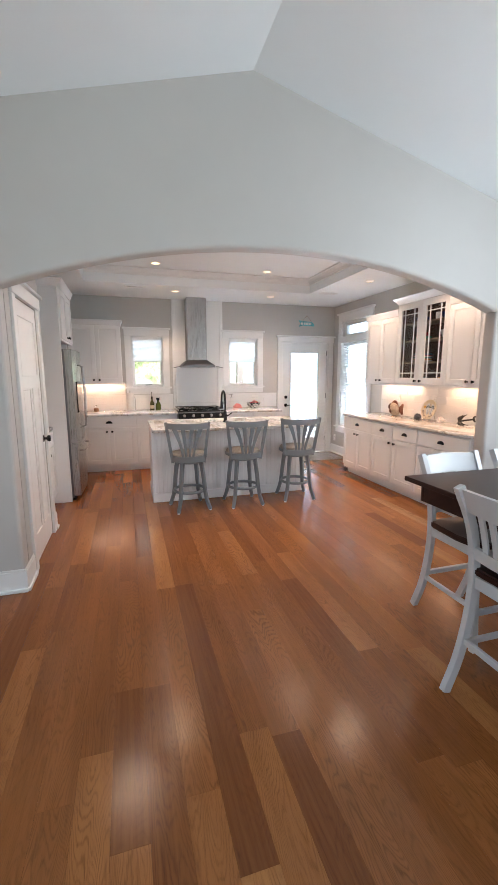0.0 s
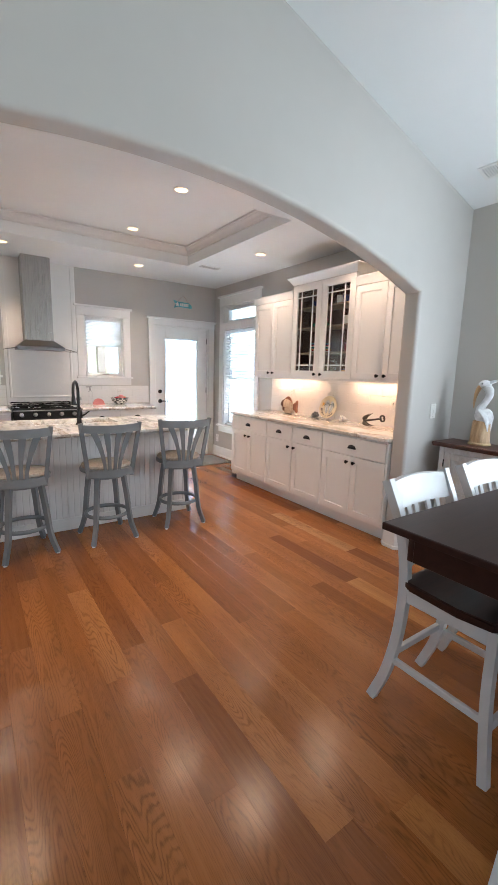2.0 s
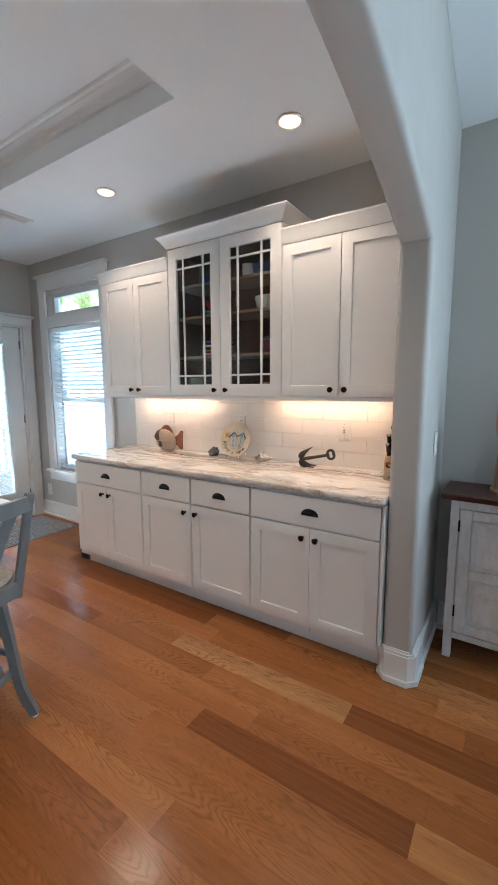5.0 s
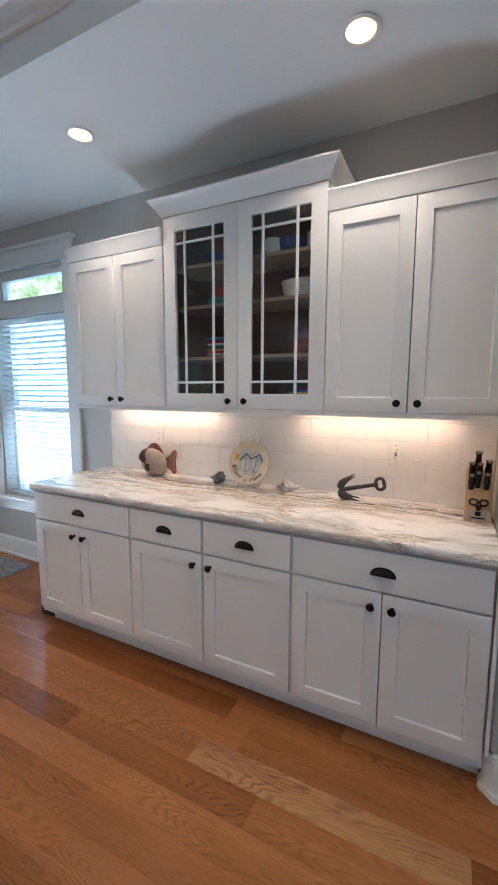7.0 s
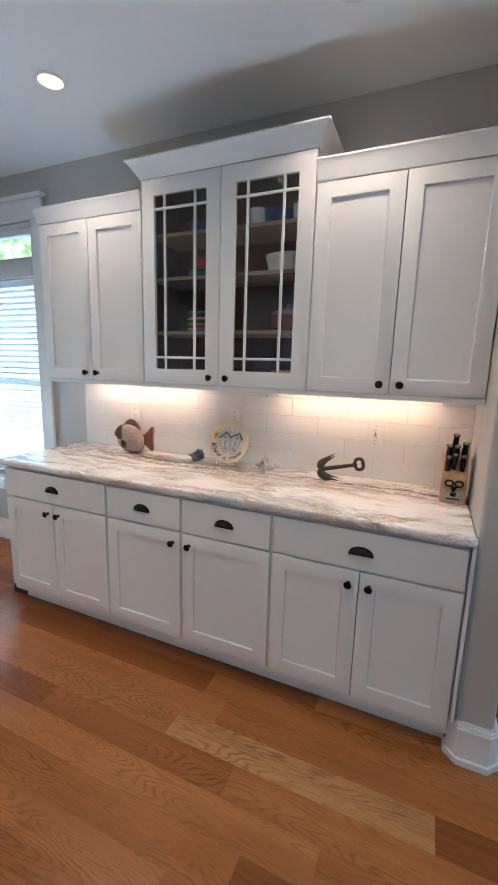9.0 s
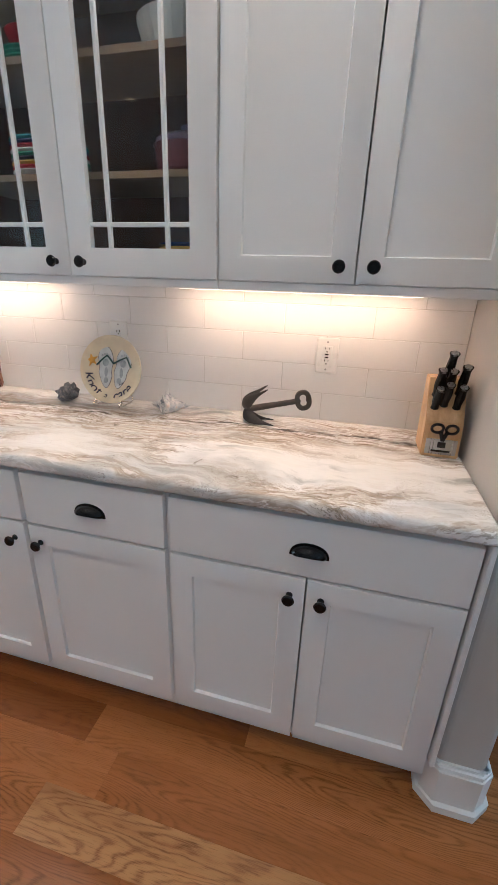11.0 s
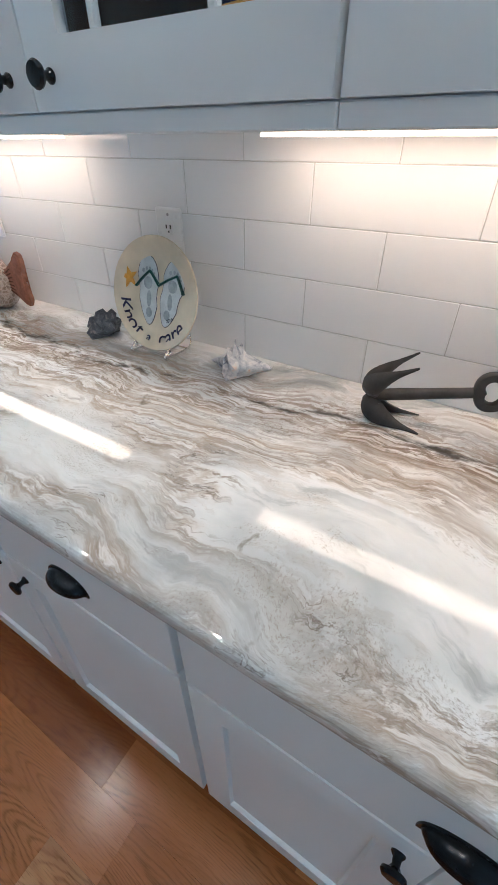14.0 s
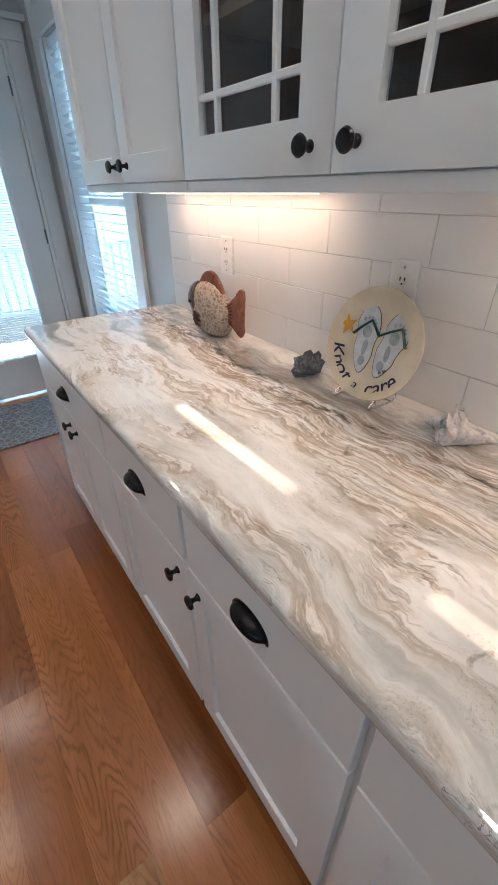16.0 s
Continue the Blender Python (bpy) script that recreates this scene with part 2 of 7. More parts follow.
DARKWOOD = wood("espresso_wood", (0.020, 0.007, 0.006), (0.036, 0.013, 0.010), 0.34, (3.0, 30.0, 30.0), Specular_IOR_Level=0.3)
REDWOOD = wood("cherry_wood", (0.045, 0.012, 0.009), (0.10, 0.028, 0.018), 0.35, (30.0, 4.0, 30.0))
OAK = wood("light_oak", (0.50, 0.30, 0.14), (0.68, 0.46, 0.25), 0.4, (40.0, 40.0, 6.0))
SHELFWOOD = wood("birch_ply", (0.24, 0.16, 0.10), (0.33, 0.23, 0.15), 0.5, (6.0, 40.0, 40.0))
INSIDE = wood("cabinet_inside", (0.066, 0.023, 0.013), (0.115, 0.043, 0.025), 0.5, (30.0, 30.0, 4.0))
DRIFT = wood("drift_wood", (0.30, 0.17, 0.08), (0.66, 0.46, 0.28), 0.6, (24.0, 24.0, 5.0))


def steel(name, rough=0.28, tint=(0.50, 0.50, 0.49), along=(3.0, 3.0, 260.0)):
    m = Nodes(name, tint, rough, 1.0)
    g = m.noise(m.scaled(m.place(), along), 1.0, 3.0)
    m.to(m.ramp(g, [(0.3, (rough * 0.92,) * 3), (0.7, (rough * 1.1,) * 3)]), "Roughness")
    m.to(m.ramp(m.noise(m.place(), 2.0, 2.0), [(0.3, tuple(c * 0.92 for c in tint)), (0.7, tint)]), "Base Color")
    return m.mat


STEEL = steel("brushed_steel", 0.28, (0.42, 0.41, 0.40), (260.0, 260.0, 3.0))
DARKSTEEL = steel("dark_steel", 0.34, (0.20, 0.20, 0.21), (260.0, 260.0, 3.0))
GLASS = Nodes("clear_glass", (1, 1, 1), 0.02, Transmission_Weight=1.0, IOR=1.15).mat
SMOKE = Nodes("cabinet_glass", (0.92, 0.95, 0.94), 0.02, Transmission_Weight=1.0, IOR=1.45).mat
BLACKGLASS = Nodes("black_glass", (0.008, 0.008, 0.009), 0.05).mat
LED = glowing("led_warm", (1.0, 0.64, 0.39), 15.5)
LAMP = glowing("downlight_glow", (1.0, 0.74, 0.40), 2.8)


def whitewash():
    m = Nodes("whitewashed_wood", (0.6, 0.6, 0.6), 0.6)
    p = m.own()
    g = m.noise(m.scaled(p, (14.0, 60.0, 5.0)), 1.0, 5.0, 0.7)
    k = m.noise(p, 7.0, 4.0, 0.7)
    c = m.mix(m.ramp(g, [(0.40, (0,) * 3), (0.62, (1,) * 3)]), (0.82, 0.81, 0.81), (0.70, 0.67, 0.66))
    c = m.mix(m.ramp(k, [(0.52, (0,) * 3), (0.72, (0.6,) * 3)]), c, (0.52, 0.48, 0.46))
    m.to(c, "Base Color")
    m.bump(g, 0.25, 0.001)
    return m.mat


WASHED = whitewash()


def fabric(name, a, b, scale=240.0):
    m = Nodes(name, a, 0.9)
    p = m.own()
    m.to(m.ramp(m.noise(p, scale, 3.0, 0.7), [(0.35, a), (0.65, b)]), "Base Color")
    m.bump(m.noise(p, scale * 2, 2.0), 0.4, 0.001)
    return m.mat


CUSHION = fabric("tan_fabric", (0.34, 0.29, 0.24), (0.47, 0.42, 0.36), 60.0)
SHADE = blind_mat("cellular_shade", 0.6)


def rug_mat():
    m = Nodes("woven_mat", (0.2, 0.2, 0.2), 0.95)
    p = m.place()
    v = m.n("TexVoronoi", {"Vector": p, "Scale": 26.0}, feature="DISTANCE_TO_EDGE").outputs[0]
    c = m.mix(m.ramp(v, [(0.05, (1,) * 3), (0.12, (0,) * 3)]), (0.14, 0.145, 0.15), (0.36, 0.36, 0.36))
    c = m.mix(m.ramp(m.noise(p, 300.0, 2.0), [(0.4, (0,) * 3), (0.6, (0.5,) * 3)]), c, (0.08, 0.08, 0.085))
    m.to(c, "Base Color")
    m.bump(m.noise(p, 400.0, 2.0), 0.6, 0.002)
    return m.mat


RUG = rug_mat()


# Leaf or grass colour that also emits, in place of daylight falling on it.
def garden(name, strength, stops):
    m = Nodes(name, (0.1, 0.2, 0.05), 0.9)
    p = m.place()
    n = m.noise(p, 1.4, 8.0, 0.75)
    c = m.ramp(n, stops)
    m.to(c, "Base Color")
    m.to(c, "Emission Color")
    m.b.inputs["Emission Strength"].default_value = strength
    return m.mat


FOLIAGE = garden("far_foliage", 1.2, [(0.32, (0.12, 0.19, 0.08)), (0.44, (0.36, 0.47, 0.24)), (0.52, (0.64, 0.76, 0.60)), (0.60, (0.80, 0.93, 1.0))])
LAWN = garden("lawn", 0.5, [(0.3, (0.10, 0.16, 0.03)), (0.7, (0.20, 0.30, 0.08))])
DECK = wood("deck_timber", (0.36, 0.30, 0.25), (0.52, 0.46, 0.40), 0.7, (4.0, 30.0, 30.0))

# ---- mesh helpers ----


def box(bm, a, b, bev=0.0, seg=1):
    m = Matrix.Translation([(p + q) / 2 for p, q in zip(a, b)]) @ Matrix.Diagonal([*(abs(q - p) for p, q in zip(a, b)), 1])
    made = bmesh.ops.create_cube(bm, size=1, matrix=m)["verts"]
    if bev:
        edges = list({e for v in made for e in v.link_edges})
        bmesh.ops.bevel(bm, geom=edges, offset=bev, segments=seg, affect="EDGES", profile=0.5)
    return bm


def boxes(*rows, bev=0.0, seg=1):
    bm = bmesh.new()
    for a, b in rows:
        box(bm, a, b, bev, seg)
    return bm


def lathe(bm, profile, n=24, at=(0, 0, 0), turn=None, scale=(1, 1, 1)):
    m = Matrix.Translation(at) @ (turn or Matrix()) @ Matrix.Diagonal((*scale, 1))
    rings = []
    for r, z in profile:
        if r < 1e-6:
            rings.append([bm.verts.new(m @ Vector((0, 0, z)))])
        else:
            rings.append([bm.verts.new(m @ Vector((r * math.cos(a), r * math.sin(a), z))) for a in (2 * math.pi * i / n for i in range(n))])
    for p, q in zip(rings, rings[1:]):
        for i in range(n):
            j = (i + 1) % n
            if len(p) == 1 and len(q) > 1:
                bm.faces.new((p[0], q[i], q[j]))
            elif len(q) == 1 and len(p) > 1:
                bm.faces.new((p[i], q[0], p[j]))
            elif len(p) > 1:
                bm.faces.new((p[i], p[j], q[j], q[i]))
    return bm


def tube(bm, pts, radii, n=10, closed=False, squash=1.0):
    pts = [Vector(p) for p in pts]
    if not hasattr(radii, "__len__"):
        radii = [radii] * len(pts)
    rings = []
    side = None
    for i, p in enumerate(pts):
        a = pts[i - 1] if i or closed else p
        b = pts[(i + 1) % len(pts)] if i + 1 < len(pts) or closed else p
        d = (b - a).normalized()
        if side is None:
            side = d.cross(Vector((0, 0, 1)) if abs(d.z) < 0.9 else Vector((1, 0, 0))).normalized()
        side = (side - d * side.dot(d)).normalized()
        up = d.cross(side)
        rings.append([bm.verts.new(p + radii[i] * (side * math.cos(t) + squash * up * math.sin(t))) for t in (2 * math.pi * k / n for k in range(n))])
    pairs = list(zip(rings, rings[1:])) + ([(rings[-1], rings[0])] if closed else [])
    for p, q in pairs:
        for i in range(n):
            j = (i + 1) % n
            bm.faces.new((p[i], p[j], q[j], q[i]))
    if not closed:
        bm.faces.new(list(reversed(rings[0])))
        bm.faces.new(rings[-1])
    return bm


def ribbon(bm, pts, w, t, across):
    """A bar of cross-section w (along the vector across) by t that follows pts."""
    pts = [Vector(p) for p in pts]
    across = Vector(across).normalized()
    ws = w if hasattr(w, "__len__") else [w] * len(pts)
    rings = []
    for i, p in enumerate(pts):
        d = (pts[min(i + 1, len(pts) - 1)] - pts[max(i - 1, 0)]).normalized()
        up = d.cross(across).normalized()
        side = up.cross(d)
        rings.append([bm.verts.new(p + side * ws[i] / 2 * sx + up * t / 2 * sy) for sx, sy in ((-1, -1), (1, -1), (1, 1), (-1, 1))])
    for p, q in zip(rings, rings[1:]):
        for i in range(4):
            j = (i + 1) % 4
            bm.faces.new((p[i], p[j], q[j], q[i]))
    bm.faces.new(list(reversed(rings[0])))
    bm.faces.new(rings[-1])
    return bm


def prism(bm, outline, axis, lo, hi):
    """The outline (two coordinates, in the order of the other axes) pulled along axis from lo to hi."""
    k = "xyz".index(axis)

    def v(p, c):
        q = list(p)
        q.insert(k, c)
        return bm.verts.new(q)
    a = [v(p, lo) for p in outline]
    b = [v(p, hi) for p in outline]
    bm.faces.new(a)
    bm.faces.new(list(reversed(b)))
    for i in range(len(a)):
        j = (i + 1) % len(a)
        bm.faces.new((a[j], a[i], b[i], b[j]))
    return bm


def mesh(name, bm, mats, smooth=32):
    bmesh.ops.recalc_face_normals(bm, faces=bm.faces)
    me = bpy.data.meshes.new(name)
    bm.to_mesh(me)
    bm.free()
    for mt in mats if isinstance(mats, (list, tuple)) else (mats,):
        me.materials.append(mt)
    if smooth:
        me.shade_smooth()
        me.set_sharp_from_angle(angle=radians(smooth))
        areas = np.array([p.area for p in me.polygons])
        large = areas > 12 * np.median(areas)          # broad flat faces stay flat beside their rounded edges
        for p in me.polygons:
            if large[p.index]:
                p.use_smooth = False
    return me


def part(name, bm, material, parent, label="", smooth=32):
    ob = new(name, mesh(name, bm, material, smooth))
    ob.parent = parent
    if label:
        ob["label"] = label
    return ob


def thing(name, m, label, category, group=""):
    ob = new(name)
    ob.empty_display_size = 0.1
    ob.matrix_basis = m
    return tagged(ob, label, category, group)


def solid(name, bm, material, label, category="", kind="", m=None, smooth=32, group=""):
    ob = new(name, mesh(name, bm, material, smooth))
    if m is not None:
        ob.matrix_basis = m
    return tagged(ob, label, category, group, kind)

# ---- the building ----
XW, YB, ZC = 3.80, 7.167, 2.74          # kitchen's window wall, back wall, ceiling
XL, YA, YA2 = -1.97, 3.0, 3.14          # left wall of the dining room, arch wall's faces
YN = -3.4
RIDGE_X, RIDGE_Z = 0.918, 3.53
EAVE_R, EAVE_L = 2.755, 2.755


def wall(name, axis, at, thick, lo, hi, z0, z1, openings, label, mat=WALL):
    """A wall across axis at the face 'at', thick away from the room, with openings (lo, hi, z0, z1)."""
    bm = bmesh.new()
    cuts = sorted({lo, hi, *(c for o in openings for c in o[:2])})
    for a, b in zip(cuts, cuts[1:]):
        mid = (a + b) / 2
        spans, z = [], z0
        for o in sorted((o for o in openings if o[0] < mid < o[1]), key=lambda o: o[2]):
            spans.append((z, o[2]))
            z = o[3]
        spans.append((z, z1))
        for p, q in spans:
            if q - p > 1e-4:
                if axis == "x":
                    box(bm, (at, a, p), (at + thick, b, q))
                else:
                    box(bm, (a, at, p), (b, at + thick, q))
    bmesh.ops.remove_doubles(bm, verts=bm.verts, dist=1e-5)
    return solid(name, bm, mat, label, "wall", "structure", smooth=0)


WIN1, WIN2 = (0.08, 0.60, 1.30, 2.13), (1.73, 2.27, 1.30, 2.13)
DOOR = (2.75, 3.68, 0.0, 2.09)
RW = (5.98, 6.86, 0.55, 2.06)
RT = (5.98, 6.86, 2.17, 2.43)
wall("wall_back", "y", YB, 0.16, -1.6, XW + 0.16, 0, 2.9, [WIN1, WIN2, DOOR], "grey painted back wall with two windows and a door")
wall("wall_window", "x", XW, 0.16, YA2, YB, 0, 2.9, [RW, RT], "grey painted side wall with a window under a transom")
wall("wall_dining_right", "x", XW, 0.16, YN, YA2 - 0.01, 0, 3.0, [(0.3, 1.7, 0.9, 2.25)], "pale grey painted dining room wall with a window")
wall("wall_kitchen_left", "x", -1.6, -0.16, YA2, YB + 0.16, 0, 2.9, [], "grey painted wall behind the refrigerator")
# left and near walls are out of view; their window openings are assumed
wall("wall_dining_left", "x", XL, -0.16, YN, YA, 0, 3.0, [(-1.4, 0.2, 0.75, 2.25)], "pale grey painted wall with an added, unseen window")
wall("wall_near", "y", YN, -0.16, XL - 0.16, XW + 0.16, 0, 3.8, [(-1.2, 1.8, 0.4, 2.5)], "pale grey painted wall with a large added, unseen window")


def arch_wall():
    half, mid, z_end, rise = (3.19 + 0.75) / 2, (3.19 - 0.75) / 2, 2.049, 0.360
    rad = (half * half + rise * rise) / (2 * rise)
    arc = []
    for i in range(41):
        x = mid - half + 2 * half * i / 40
        arc.append((x, z_end + rise - rad + math.sqrt(rad * rad - (x - mid) ** 2)))
    outline = [(XL, 0), (-0.75, 0), *arc, (3.19, 0), (XW, 0), (XW, EAVE_R + 0.05), (RIDGE_X, RIDGE_Z + 0.05), (XL, EAVE_L + 0.05)]
    bm = prism(bmesh.new(), outline, "y", YA, YA2)

    def inner(v):
        return -0.7501 < v.co.x < 3.1901 and v.co.z < 2.45
    bmesh.ops.recalc_face_normals(bm, faces=bm.faces)
    edges = [e for e in bm.edges if inner(e.verts[0]) and inner(e.verts[1]) and abs(e.verts[0].co.y - e.verts[1].co.y) < 1e-6 and max(v.co.z for v in e.verts) > 0.01]
    bmesh.ops.bevel(bm, geom=edges, offset=0.026, segments=5, affect="EDGES", profile=0.5)
    ngon = [f for f in bm.faces if len(f.verts) > 4]
    bmesh.ops.triangulate(bm, faces=ngon)
    return solid("wall_arch", bm, WALL, "pale grey gable wall with a wide low arch and rounded plaster edges", "wall", "structure", smooth=40)


arch_wall()

# vaulted dining ceiling: two slopes
bm = bmesh.new()
prism(bm, [(RIDGE_X, RIDGE_Z), (XW + 0.1, EAVE_R - 0.027), (XW + 0.1, EAVE_R + 0.15), (RIDGE_X, RIDGE_Z + 0.17), (XL - 0.1, EAVE_L + 0.15), (XL - 0.1, EAVE_L - 0.027)], "y", YN, YA - 0.001)
solid("ceiling_dining", bm, CEIL, "white vaulted ceiling with a ridge", "ceiling", "structure", smooth=0)

# kitchen ceiling with its raised tray
TX0, TX1, TY0, TY1, TZ = -0.50, 2.79, 4.06, 6.11, 2.95
bm = boxes(((-1.6, YA2, ZC), (TX0, YB, ZC + 0.35)), ((TX1, YA2, ZC), (XW, YB, ZC + 0.35)), ((TX0, YA2, ZC), (TX1, TY0, ZC + 0.35)),
           ((TX0, TY1, ZC), (TX1, YB, ZC + 0.35)), ((TX0, TY0, TZ), (TX1, TY1, TZ + 0.14)))
solid("ceiling_kitchen", bm, CEIL, "white kitchen ceiling with a recessed tray", "ceiling", "structure", smooth=0)


def tray_crown():
    prof = [(0.0, 0.0), (0.020, 0.0), (0.022, 0.014), (0.012, 0.018), (0.013, 0.030), (0.024, 0.050), (0.046, 0.068), (0.048, 0.074), (0.066, 0.078), (0.068, 0.094), (0.0, 0.095)]
    z0 = TZ - 0.096
    bm = bmesh.new()
    rings = []
    for sx, sy, cx, cy in ((1, 1, TX0, TY0), (-1, 1, TX1, TY0), (-1, -1, TX1, TY1), (1, -1, TX0, TY1)):
        rings.append([bm.verts.new((cx + sx * (d + 0.001), cy + sy * (d + 0.001), z0 + z)) for d, z in prof])
    for k in range(4):
        p, q = rings[k], rings[(k + 1) % 4]
        for i in range(len(prof)):
            j = (i + 1) % len(prof)
            bm.faces.new((p[i], p[j], q[j], q[i]))
    ob = solid("tray_moulding", bm, TRIM, "white crown moulding round the ceiling tray", "trim", "structure", smooth=20)
    return ob


tray_crown()

# subfloor under the planks, ground and garden
solid("floor", boxes(((XL - 0.1, YN - 0.1, -0.12), (XW + 0.1, YB + 0.1, -0.012))), RUBBER, "oak plank floor, warm brown stain", "floor", "structure", smooth=0)
bm = bmesh.new()
bmesh.ops.create_grid(bm, x_segments=8, y_segments=8, size=400, matrix=Matrix.Translation((0, 0, -0.55)))
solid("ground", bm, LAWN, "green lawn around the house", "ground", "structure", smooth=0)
# tree backdrop: its brightness is emission put into the material
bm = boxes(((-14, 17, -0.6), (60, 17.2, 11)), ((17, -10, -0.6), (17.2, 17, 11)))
solid("backdrop", bm, FOLIAGE, "backdrop of green trees that glows by itself", "backdrop", "structure", smooth=0)
solid("porch_deck", boxes(((1.2, YB + 0.17, -0.3), (5.4, 10.4, -0.04))), DECK, "grey timber porch deck behind the house", "deck", "structure", smooth=0)
# glowing sheets added outside window and door to supply the outdoor brightness
GLOW_SHEET = glowing("backdrop_glow", (0.52, 0.79, 1.0), 2.6)
solid("backdrop", boxes(((5.6, 4.2, -0.5), (5.65, 13.0, 2.64))), GLOW_SHEET, "glowing pale blue sheet added outside the side window", "backdrop", "structure", smooth=0)
solid("backdrop", boxes(((3.3, 11.6, -0.5), (9.0, 11.65, 3.2))), GLOW_SHEET, "glowing pale blue sheet added beyond the porch", "backdrop", "structure", smooth=0)


def porch_railing():
    ob = thing("porch_railing", pose(4.1, 9.7, -0.04), "white painted porch railing with square balusters", "railing")
    part("top_rail", boxes(((-1.6, -0.04, 0.80), (1.4, 0.04, 0.84)), bev=0.004), TRIM, ob)
    part("bottom_rail", boxes(((-1.6, -0.025, 0.08), (1.4, 0.025, 0.12)), bev=0.004), TRIM, ob)
    bal = mesh("baluster", boxes(((-0.016, -0.016, 0.12), (0.016, 0.016, 0.80)), bev=0.002), TRIM)
    for k in range(26):
        b = new("baluster", bal)
        b.parent = ob
        b.location = (-1.54 + 0.115 * k, 0, 0)
    for x in (-1.55, 1.35):
        part("post", boxes(((x - 0.05, -0.05, 0), (x + 0.05, 0.05, 0.95)), bev=0.004), TRIM, ob)


porch_railing()
for x in (1.95, 2.35):
    solid("porch_post", boxes(((x, 8.9, -0.05), (x + 0.14, 9.04, 2.7)), bev=0.006), DECK, "brown timber porch post on the deck", "post", group="porch posts")


def casing(name, m, w, h, z0, cw, label, sill=True, head=0.14, mullion=None):
    """Window or door trim in a local frame: width along x, room at -y."""
    ob = thing(name, m, label, "trim")
    ob["kind"] = "structure"
    for s, nm in ((-1, "side_casing"), (1, "side_casing")):
        x = s * (w / 2 + cw / 2)
        part(nm, boxes(((x - cw / 2, -0.022, z0), (x + cw / 2, 0, z0 + h)), bev=0.003), TRIM, ob)
    part("head_casing", boxes(((-w / 2 - cw - 0.004, -0.026, z0 + h + 0.001), (w / 2 + cw + 0.004, 0, z0 + h + head)), bev=0.003), TRIM, ob)
    part("head_cap", boxes(((-w / 2 - cw - 0.03, -0.05, z0 + h + head + 0.001), (w / 2 + cw + 0.03, 0, z0 + h + head + 0.028)), bev=0.005, seg=2), TRIM, ob)
    if sill:
        part("window_sill", boxes(((-w / 2 - cw - 0.02, -0.055, z0 - 0.03), (w / 2 + cw + 0.02, 0.02, z0 - 0.001)), bev=0.006, seg=2), TRIM, ob)
        part("apron", boxes(((-w / 2 - cw, -0.02, z0 - 0.12), (w / 2 + cw, 0, z0 - 0.031)), bev=0.003), TRIM, ob)
    return ob


def sash(name, parent, x0, x1, z0, z1, y, fw=0.045, bars=()):
    f = part(name, boxes(((x0, y, z0), (x0 + fw, y + 0.05, z1)), ((x1 - fw, y, z0), (x1, y + 0.05, z1)), ((x0 + fw, y, z1 - fw), (x1 - fw, y + 0.05, z1)),
                         ((x0 + fw, y, z0), (x1 - fw, y + 0.05, z0 + fw)), *[((x0 + fw, y, b - 0.02), (x1 - fw, y + 0.05, b + 0.02)) for b in bars], bev=0.003), TRIM, parent)
    p = part("pane", boxes(((x0 + fw, y + 0.02, z0 + fw), (x1 - fw, y + 0.026, z1 - fw))), GLASS, f, smooth=0)
    p.visible_shadow = False
    return f


def back_window(name, o):
    w, h = o[1] - o[0], o[3] - o[2]
    ob = casing(name, pose((o[0] + o[1]) / 2, YB, 0), w, h, o[2], 0.10, "white framed casement window with a half-drawn cellular shade", True, 0.11)
    part("jamb", boxes(((-w / 2, 0, o[2]), (-w / 2 + 0.015, 0.15, o[3])), ((w / 2 - 0.015, 0, o[2]), (w / 2, 0.15, o[3])), ((-w / 2, 0, o[3] - 0.015), (w / 2, 0.15, o[3])), ((-w / 2, 0.021, o[2]), (w / 2, 0.15, o[2] + 0.012))), TRIM, ob)
    sash("sash", ob, -w / 2 + 0.016, w / 2 - 0.016, o[2] + 0.013, o[3] - 0.016, 0.06, 0.04)
    s = part("shade", bmesh.new(), SHADE, ob, "white pleated cellular shade")
    bm = bmesh.new()
    z, k = o[3] - 0.06, 0
    top = z
    while z > o[3] - 0.40:
        prism(bm, [(0.03, z), (0.018, z - 0.0095), (0.03, z - 0.019), (0.042, z - 0.0095)], "x", -w / 2 + 0.03, w / 2 - 0.03)
        z -= 0.019
    s.data = mesh("shade", bm, SHADE, 0)
    part("shade_rail", boxes(((-w / 2 + 0.025, 0.012, top), (w / 2 - 0.025, 0.048, top + 0.045)), ((-w / 2 + 0.028, 0.016, z - 0.014), (w / 2 - 0.028, 0.044, z)), bev=0.003), TRIM, s)
    part("crank_handle", tube(bmesh.new(), [(0.06, 0.05, o[2] + 0.03), (0.06, 0.02, o[2] + 0.035), (0.0, 0.01, o[2] + 0.03), (-0.04, 0.01, o[2] + 0.028)], 0.006), STEEL, ob)
    return ob


back_window("window_1", WIN1)
back_window("window_2", WIN2)


